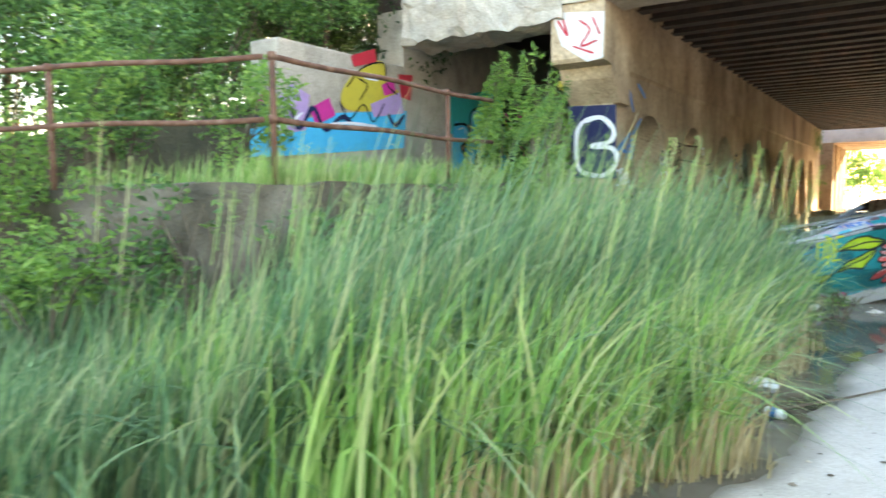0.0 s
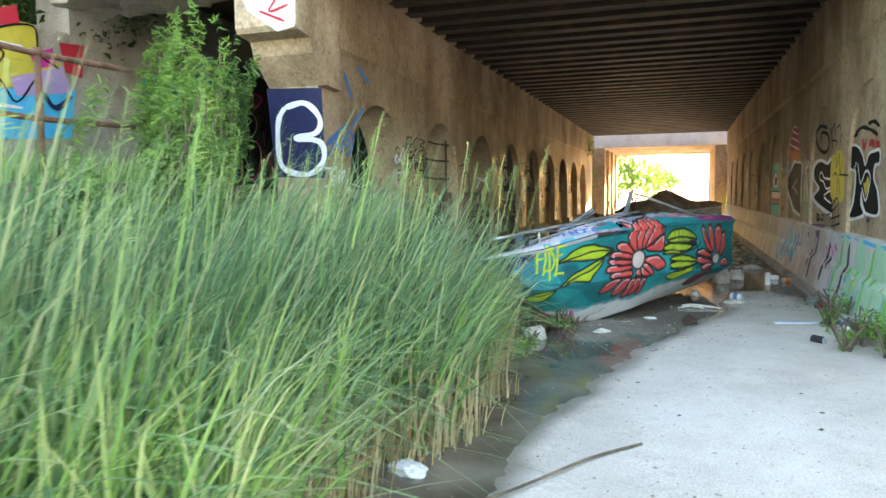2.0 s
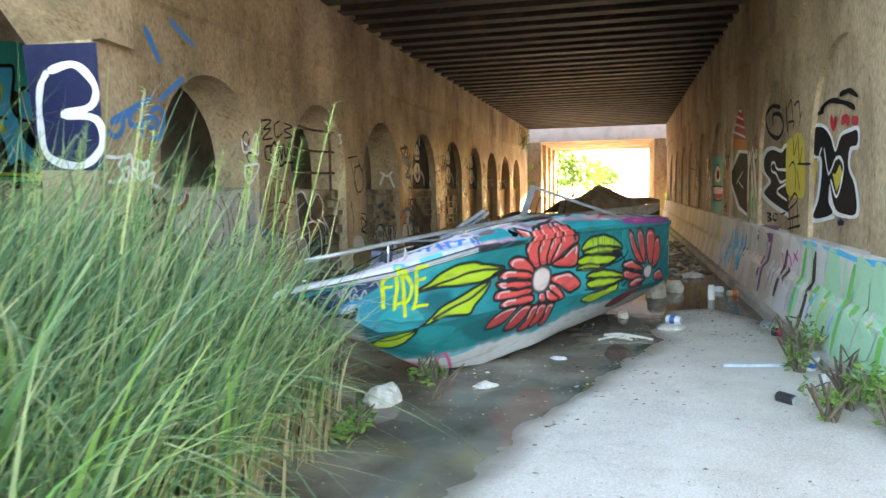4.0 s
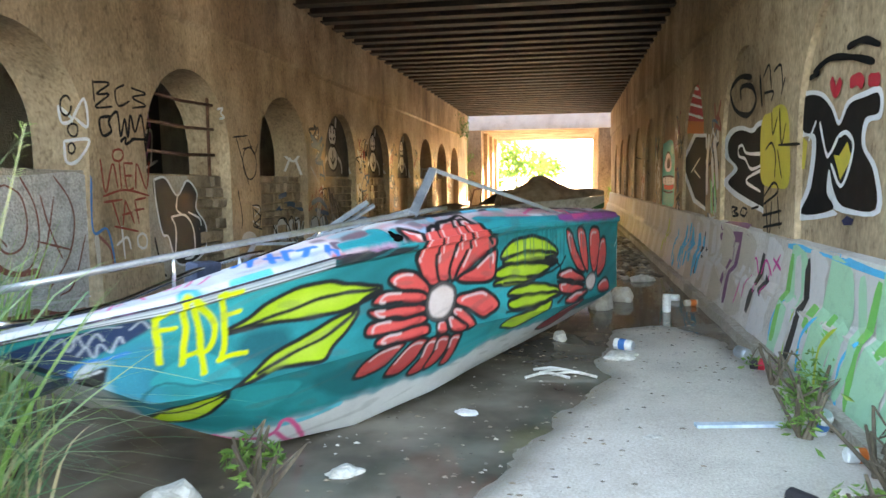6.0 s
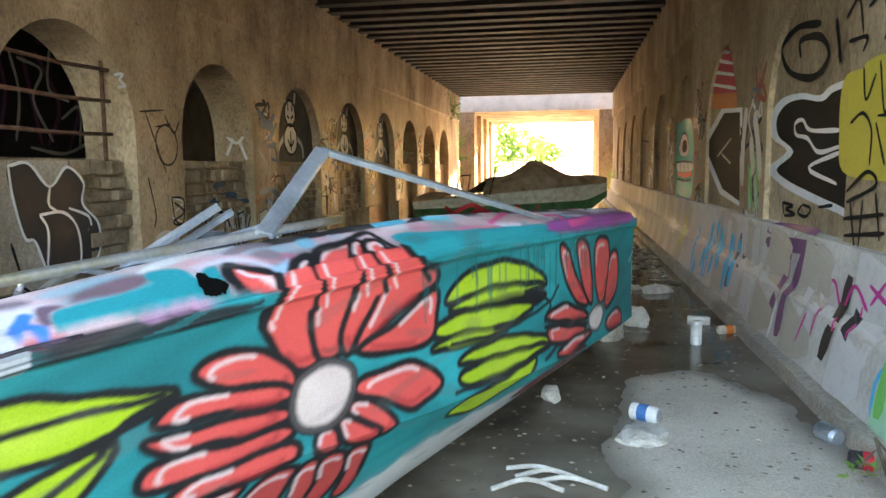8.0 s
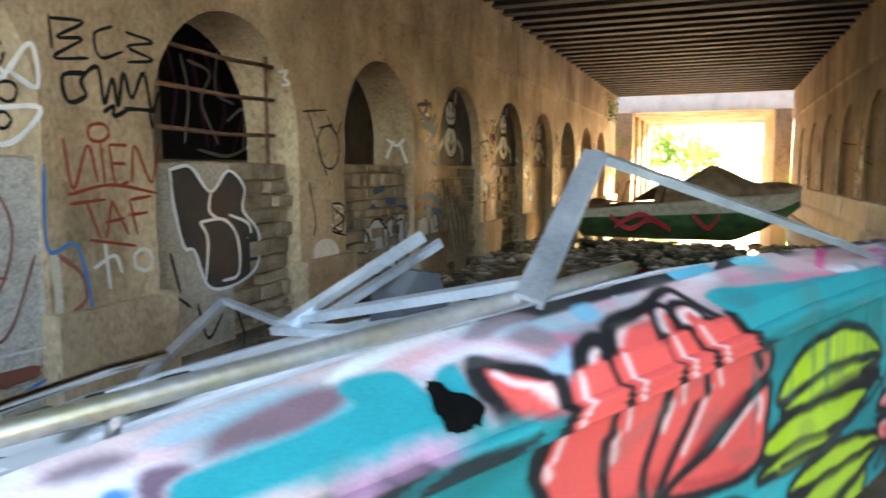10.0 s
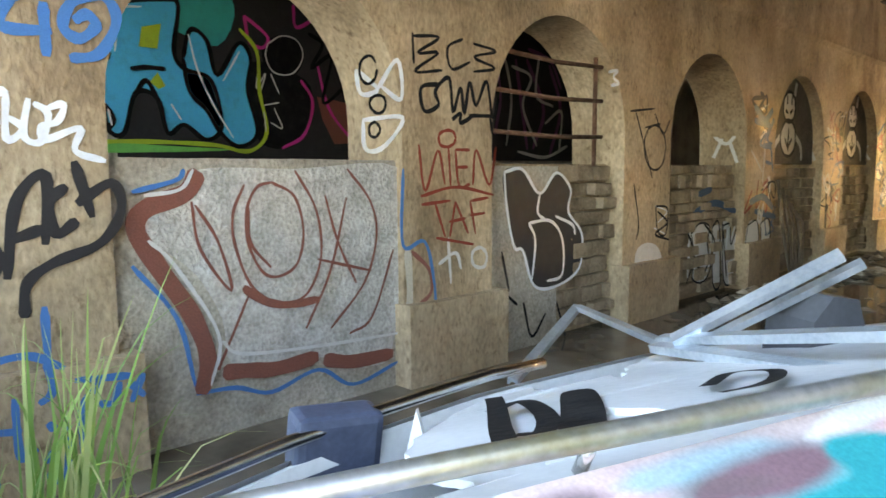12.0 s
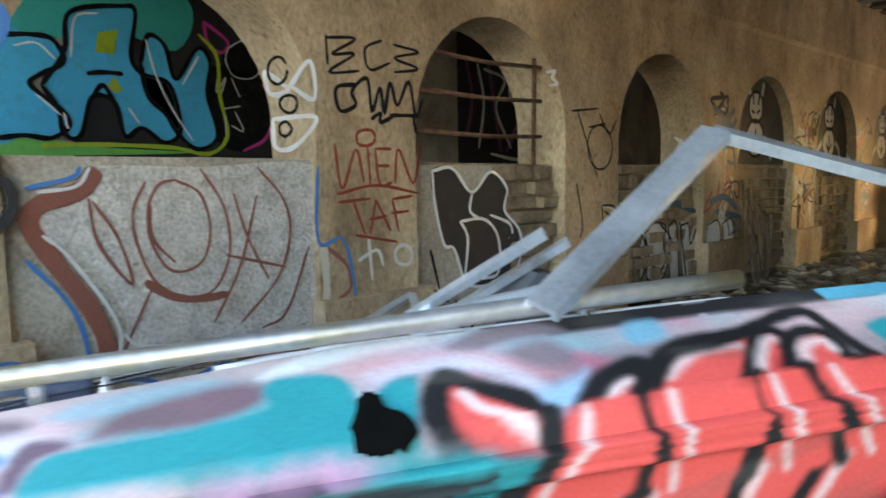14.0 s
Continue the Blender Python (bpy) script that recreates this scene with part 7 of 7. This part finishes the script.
# ---- litter ----
def can(at, m, tilt, label, band=None, r=0.033, h=0.12):
    root = tagged(empty("drink_can", Matrix.Translation(at) @ tilt), label, "can")
    bm = bmesh.new()
    tube(bm, [(0, 0, 0), (0, 0, 0.008), (0, 0, h * 0.88), (0, 0, h * 0.96), (0, 0, h)], [r * 0.8, r, r, r * 0.86, r * 0.8], 14)
    part("body", bm, m, root, smooth=False)
    bm = bmesh.new()
    tube(bm, [(0, 0, h), (0, 0, h + 0.003)], [r * 0.8, r * 0.74], 14)
    part("rim", bm, ALU, root)
    if band:
        bm = bmesh.new()
        tube(bm, [(0, 0, h * 0.3), (0, 0, h * 0.65)], r * 1.015, 14, cap=False)
        part("label_band", bm, band, root)
    return root


lay_m = lambda a: pose(0, 0, 0.034, 90, 0, a)
can((1.51, 13.04, 0.012), WHITE_PLASTIC, lay_m(60), "dented white and blue can lying on wet pavement", SP_BLUE, 0.05, 0.17)
can((2.19, 14.88, 0.0), WHITE_PLASTIC, pose(0, 0, 0), "white spray can standing in shallow water", None, 0.045, 0.2)
can((2.25, 15.7, 0.0), WHITE_PLASTIC, lay_m(80), "white can lying in shallow water", None, 0.045, 0.2)
can((2.5, 12.88, 0.012), ALU, lay_m(20), "crushed silver can beside the kerb", None, 0.05, 0.14)
can((2.5, 12.48, 0.012), SP_DARKGREY, lay_m(75), "dark red spray can beside the kerb", SP_CRIMSON, 0.045, 0.2)
can((2.45, 15.3, 0.0), SP_CREAM, lay_m(110), "cream spray can with an orange cap", SP_ORANGE, 0.04, 0.2)
can((-0.47, 4.91, 0.0), WHITE_PLASTIC, lay_m(70), "white and blue can at the water's edge", SP_BLUE, 0.035, 0.13)
can((2.5, 10.55, 0.03), WHITE_PLASTIC, lay_m(95), "white bottle with an orange band beside the weeds", SP_ORANGE, 0.04, 0.2)
can((2.5, 10.98, 0.02), WHITE_PLASTIC, pose(0, 0, 0.02, 25, 10, 0), "white paper cup with a blue and red print", SP_BLUE, 0.055, 0.14)
can((2.28, 10.05, 0.02), SP_CREAM, lay_m(85), "pale plastic bottle lying on the pavement", None, 0.05, 0.24)
can((2.09, 10.05, 0.02), SP_DARKGREY, lay_m(40), "short grey pipe on the pavement", None, 0.04, 0.14)


def lump(name, at, size, m, seed, label, category, flat=0.5):
    bm = bmesh.new()
    bmesh.ops.create_icosphere(bm, subdivisions=3, radius=1)
    for v in bm.verts:
        n = 1 + 0.35 * noise.noise(v.co * 1.6 + Vector((seed, 0, 0))) + 0.15 * noise.noise(v.co * 4 + Vector((0, seed, 0)))
        v.co = Vector((v.co.x * n * size, v.co.y * n * size * 0.7, max(-0.2, v.co.z * n) * size * flat))
    ob = link(name, bm, m)
    ob.matrix_world = Matrix.Translation((at[0], at[1], at[2] + 0.18 * size * flat)) @ pose(0, 0, 0, 0, 0, seed * 47)
    return tagged(ob, label, category)


for k, (n, x, y, s, m, f, lab, cat) in enumerate((
        ("foam_slab", 1.55, 12.71, 0.17, CREAM, 0.25, "dirty cream foam slab on the pavement", "foam"), ("stone", 1.03, 13.32, 0.09, CREAM, 0.8, "pale stone in shallow water", "stone"),
        ("paper", 0.47, 11.11, 0.08, WHITE_PLASTIC, 0.2, "scrap of white paper floating on water", "paper"), ("rag", 1.59, 10.81, 0.07, CREAM, 0.3, "grey rag on the pavement", "rag"),
        ("stone", 1.15, 5.67, 0.07, CHARCOAL, 0.5, "dark stone on the pavement", "stone"), ("crumpled_paper", -0.71, 4.95, 0.14, WHITE_PLASTIC, 0.5, "crumpled white paper at the water's edge", "paper"),
        ("crumpled_paper", -0.63, 5.75, 0.12, WHITE_PLASTIC, 0.4, "crumpled white paper among the reeds", "paper"), ("foam_slab", -0.01, 10.09, 0.09, CREAM, 0.35, "dirty cream foam slab in the water", "foam"),
        ("foam_slab", -0.66, 9.55, 0.17, CREAM, 0.7, "pale driftwood lump under the bow", "debris"), ("plastic_bag", -3.3, 2.2, 0.2, mat("blue_plastic", ((0.1, 0.3, 0.4), (0.2, 0.5, 0.62), (0.4, 0.65, 0.75)), rough=0.4), 0.9, "pale blue plastic bag in the reeds", "bag"),
        ("paper", -0.59, 7.3, 0.09, WHITE_PLASTIC, 0.3, "scrap of white paper among the reeds", "paper"), ("paper", -0.96, 7.03, 0.1, WHITE_PLASTIC, 0.4, "scrap of white paper among the reeds", "paper"),
        ("concrete_lump", 1.48, 15.1, 0.22, CREAM, 0.9, "broken concrete lump behind the boat", "concrete"), ("concrete_lump", 1.75, 15.6, 0.17, CREAM, 0.9, "broken concrete lump behind the boat", "concrete"),
        ("foam_slab", -2.17, 17.07, 0.16, CREAM, 0.5, "pale foam lump floating beside the wall", "foam"), ("foam_slab", 2.17, 17.4, 0.2, CREAM, 0.4, "pale foam slab in the water", "foam"))):
    lump(n, (x, y, 0.0 if n != "stone" or y > 7 else 0.02), s, m, k + 1.3, lab, cat, f)


def stick(name, pts, r, m, label, category):
    bm = bmesh.new()
    c = Vector(pts[0])
    tube(bm, [Vector(p) - c for p in smooth_line(pts, 4)], r, 6)
    ob = link(name, bm, m)
    ob.location = c
    return tagged(ob, label, category)


stick("branch", [(-0.47, 4.95, 0.02), (0.0, 5.6, 0.03), (0.32, 6.15, 0.03), (0.6, 6.49, 0.03)], 0.009, BARK, "thin bent twig lying over the water's edge", "twig")
for k, (x, y) in enumerate(((0.95, 12.0), (1.05, 12.12), (1.15, 12.05), (1.0, 12.15))):
    stick("twig", [(x - 0.16, y - 0.05 + 0.03 * k, 0.012), (x, y + 0.04, 0.03), (x + 0.17, y - 0.02, 0.014)], 0.012, CREAM, "bleached twig in a raft of debris", "twig")
bm = bmesh.new()
box(bm, (-0.26, -0.03, 0), (0.26, 0.03, 0.02), 0.003)
ob = link("plank", bm, mat("pale_blue_plank", ((0.3, 0.38, 0.45), (0.45, 0.53, 0.6), (0.55, 0.6, 0.65)), scale=6, rough=0.8))
ob.matrix_world = pose(2.1, 11.02, 0.03, 0, 0, 10)
tagged(ob, "pale blue painted plank on the pavement", "plank")
# debris raft round the far wreck, and leaf litter on the water
rng = random.Random(33)
V, F = [], []
for _ in range(4200):
    u = rng.random()
    if u < 0.22:
        x, y = rng.uniform(-0.6, 2.6), rng.uniform(3.0, 9.5)
        s = rng.uniform(0.003, 0.012) if rng.random() < 0.93 else rng.uniform(0.012, 0.03)
    elif u < 0.62:
        x, y = rng.uniform(-3.4, 2.5), rng.uniform(17.5, 25.5)
        if y < 21 and -2.6 < x < 1.4 and rng.random() < 0.8:
            continue
        s = rng.uniform(0.03, 0.16)
    else:
        x, y = rng.uniform(-0.6, 2.6), rng.uniform(9.2, 17)
        if dry(x, y) > 0.6 and rng.random() < 0.85:
            continue
        s = rng.uniform(0.006, 0.025)
    a = rng.uniform(0, 6.3)
    z = max(0.004, ground_z(x, y) + 0.004)
    b = len(V)
    h = s * rng.uniform(0.15, 0.5)
    for i in range(5):
        t = a + i * 1.257
        q = s * rng.uniform(0.5, 1.1)
        V.append((x + math.cos(t) * q, y + math.sin(t) * q * 0.6, z))
    V.append((x, y, z + h))
    F += [(b + i, b + (i + 1) % 5, b + 5) for i in range(5)]
me = bpy.data.meshes.new("debris")
me.from_pydata(V, [], F)
me.materials.append(mat("debris", ((0.06, 0.045, 0.03), (0.22, 0.17, 0.12), (0.5, 0.46, 0.4)), scale=3, rough=0.9, island=0.6, bump=0))
tagged(new("debris", me), "scattered wood chips, crumbs and litter on water and pavement", "debris", kind="stuff")
# wooden poles leaning in the fourth arch
for k in range(5):
    stick("pole", [(-3.15 - 0.05 * k, 19.6 + 0.22 * k, 0.0), (-3.35, 19.75 + 0.2 * k, 0.7), (-3.5 - 0.02 * k, 19.9 + 0.24 * k, 1.4 - 0.12 * k)], 0.022, BARK, "grey wooden pole leaning in an arch", "pole")


# ---- reeds ----
def reeds(name, count, area, tall, seed, material, label, lean=(0.3, 0.2), wide=0.021, stiff=0.6, arch=1.0):
    """Long narrow blades in tufts, swept over by the wind; each is creased along its middle."""
    rng = random.Random(seed)
    V, F = [], []
    for _ in range(count):
        x, y = area(rng)
        h = tall(rng, x, y)
        gust = noise.noise(Vector((x * 1.1, y * 1.1, seed)))       # neighbours bend together
        turn = 2.2 * noise.noise(Vector((x * 2.3, y * 2.3, seed + 9))) + rng.gauss(0, 0.5)
        a = rng.uniform(0, math.tau)
        w = wide * rng.uniform(0.45, 1.35)
        cx, cy = math.cos(a) * w / 2, math.sin(a) * w / 2
        bend = rng.uniform(0.1, 1.0) ** (1 / stiff)
        reach = h * (0.18 + 0.5 * bend * arch * (1 + 0.7 * gust))
        dx, dy = lean[0] * 2.2 + rng.gauss(0, 0.4), lean[1] * 1.2 + rng.gauss(0, 0.4)
        lx, ly = reach * (dx * math.cos(turn * 0.5) - dy * math.sin(turn * 0.5)), reach * (dx * math.sin(turn * 0.5) + dy * math.cos(turn * 0.5))
        lx, ly = max(-0.6, min(0.62, lx)), max(-0.5, min(0.6, ly))
        over = rng.uniform(0.3, 1.5) * arch if rng.random() < 0.8 else 0.0
        knee = rng.uniform(0.45, 0.85)
        base, seg = len(V), 9
        for k in range(seg + 1):
            t = k / seg
            q = t ** 1.8
            late = max(0, t - knee)
            f = (1 - t ** 4) * (0.55 + 0.45 * math.sin(math.pi * min(1, t + 0.25)))
            px, py = x + lx * (q + over * 0.9 * late), y + ly * (q + over * 0.9 * late)
            pz = -0.05 + h * t * (1 - 0.13 * bend * t) - over * h * late ** 1.4
            twist = late * over * 1.2
            ox, oy = cx * math.cos(twist) - cy * math.sin(twist), cx * math.sin(twist) + cy * math.cos(twist)
            V.append((px - ox * f, py - oy * f, pz)), V.append((px + ox * f, py + oy * f, pz + 0.3 * w * f * math.sin(twist)))
        for k in range(seg):
            b = base + 2 * k
            F.append((b, b + 1, b + 3, b + 2))
    me = bpy.data.meshes.new(name)
    me.from_pydata(V, [], F)
    me.materials.append(material)
    return tagged(new(name, me), label, "reeds", kind="stuff")


def rim(y):
    """Where the bed ends towards the pavement."""
    return -0.72 - 0.42 * max(0, 3.6 - y) - 0.05 * max(0, y - 7.2) ** 2 + 0.12 * math.sin(y * 2.1) + 0.08 * math.sin(y * 5.3)


def bed(rng):
    while True:
        y = rng.uniform(0.3, 9.0)
        x = rng.uniform(-4.1, rim(y))
        if y < 2.2 and x > -1.9 - (2.2 - y):
            continue
        if noise.noise(Vector((x * 1.3, y * 1.3, 4))) < -0.42:
            continue
        return x, y


def front(rng):
    y = rng.uniform(2.2, 8.9)
    return rim(y) + rng.uniform(-0.6, 0.1) * rng.random() + 0.1 * rng.gauss(0, 1), y


def rim_front(rng):
    y = rng.uniform(1.8, 8.9) if rng.random() < 0.5 else rng.uniform(2.0, 4.5)
    return max(-4.0, rim(y) - abs(rng.gauss(0, 1.1)) + 0.05), y


def height(rng, x, y):
    h = rng.uniform(0.85, 2.2) + 0.6 * noise.noise(Vector((x * 0.8, y * 0.8, 0))) + 0.25 * noise.noise(Vector((x * 2.5, y * 2.5, 3)))
    open_side = 0.1 - 1.05 * (y + 0.34) - x           # above 0 in the low, trampled corner by the terrace
    h *= 1 - 0.5 * min(1, max(0, open_side / 1.0 + 0.3))
    return h * min(1, 0.6 + (rim(y) - x) * 0.5)


reeds("reed_bed", 13500, bed, height, 5, REED, "dense bed of tall green reeds swept over by wind", (0.38, 0.2), 0.021, 0.7, 1.4)
reeds("reed_bed", 4200, front, lambda r, x, y: r.uniform(0.15, 0.35) + 0.6 * r.random() ** 2.5, 6, STRAW, "dry straw-coloured reed stalks along the water's edge", (0.15, 0.0), 0.014, 0.3)
reeds("reed_bed", 4300, lambda r: (rim_front(r)), lambda r, x, y: r.uniform(0.45, 1.45), 8, REED_PALE, "yellow-green reed blades along the water's edge", (0.28, 0.0), 0.026, 0.5)
reeds("reed_bed", 80, lambda r: (r.gauss(-2.35, 0.14), r.gauss(10.35, 0.14)), lambda r, x, y: r.uniform(0.7, 1.45), 9, REED_PALE, "small clump of green reeds against the wall", (0.25, 0.1), 0.022, 0.4)
# flowering plumes on some stalks
rng = random.Random(77)
V, F = [], []
for _ in range(260):
    x, y = bed(rng)
    if x < -3.2:
        continue
    h = rng.uniform(1.5, 1.95)
    p0 = Vector((x, y, -0.05))
    p1 = Vector((x + 0.2 * h * rng.uniform(0.4, 1.3), y + 0.15 * h * rng.uniform(0, 1.2), h))
    b = len(V)
    q0 = p0.lerp(p1, 0.7)
    V += [q0, q0 + Vector((0.004, 0.003, 0)), p1 + Vector((0.003, 0.002, 0)), p1]
    F.append((b, b + 1, b + 2, b + 3))
    d = (p1 - p0).normalized()
    for i in range(26):
        o = p1 - d * 0.2 * (i / 26)
        e = Vector((rng.gauss(0, 1) + 0.8, rng.gauss(0, 1), rng.uniform(0.2, 1.2))).normalized() * rng.uniform(0.02, 0.055)
        b = len(V)
        V += [o, o + e * 0.5 + Vector((0.003, 0, 0.003)), o + e]
        F.append((b, b + 1, b + 2))
me = bpy.data.meshes.new("reed_plumes")
me.from_pydata(V, [], F)
me.materials.append(REED_PALE)
tagged(new("reed_plumes", me), "pale feathery seed plumes over the reeds", "reeds", kind="stuff")


def sod(rng):
    if rng.random() < 0.5:
        return rng.uniform(-7.4, -4.3), rng.uniform(3.75, 9.0)
    return rng.uniform(-4.6, -4.25), rng.uniform(3.75, 9.3)


grass = reeds("terrace_grass", 4200, sod, lambda r, x, y: r.uniform(0.12, 0.5), 31, REED_PALE, "grass and weeds growing on the terrace", (0.2, 0.1), 0.012, 0.6)
grass.location.z = 1.68
scrub = reeds("scrub", 3800, lambda r: (r.uniform(-9.5, -4.2), r.uniform(0.6, 3.65)), lambda r, x, y: r.uniform(0.3, 0.8) + 0.5 * (y > 2.9), 32, REED, "tangled tall grass below the terrace", (0.3, 0.2), 0.02, 0.8)
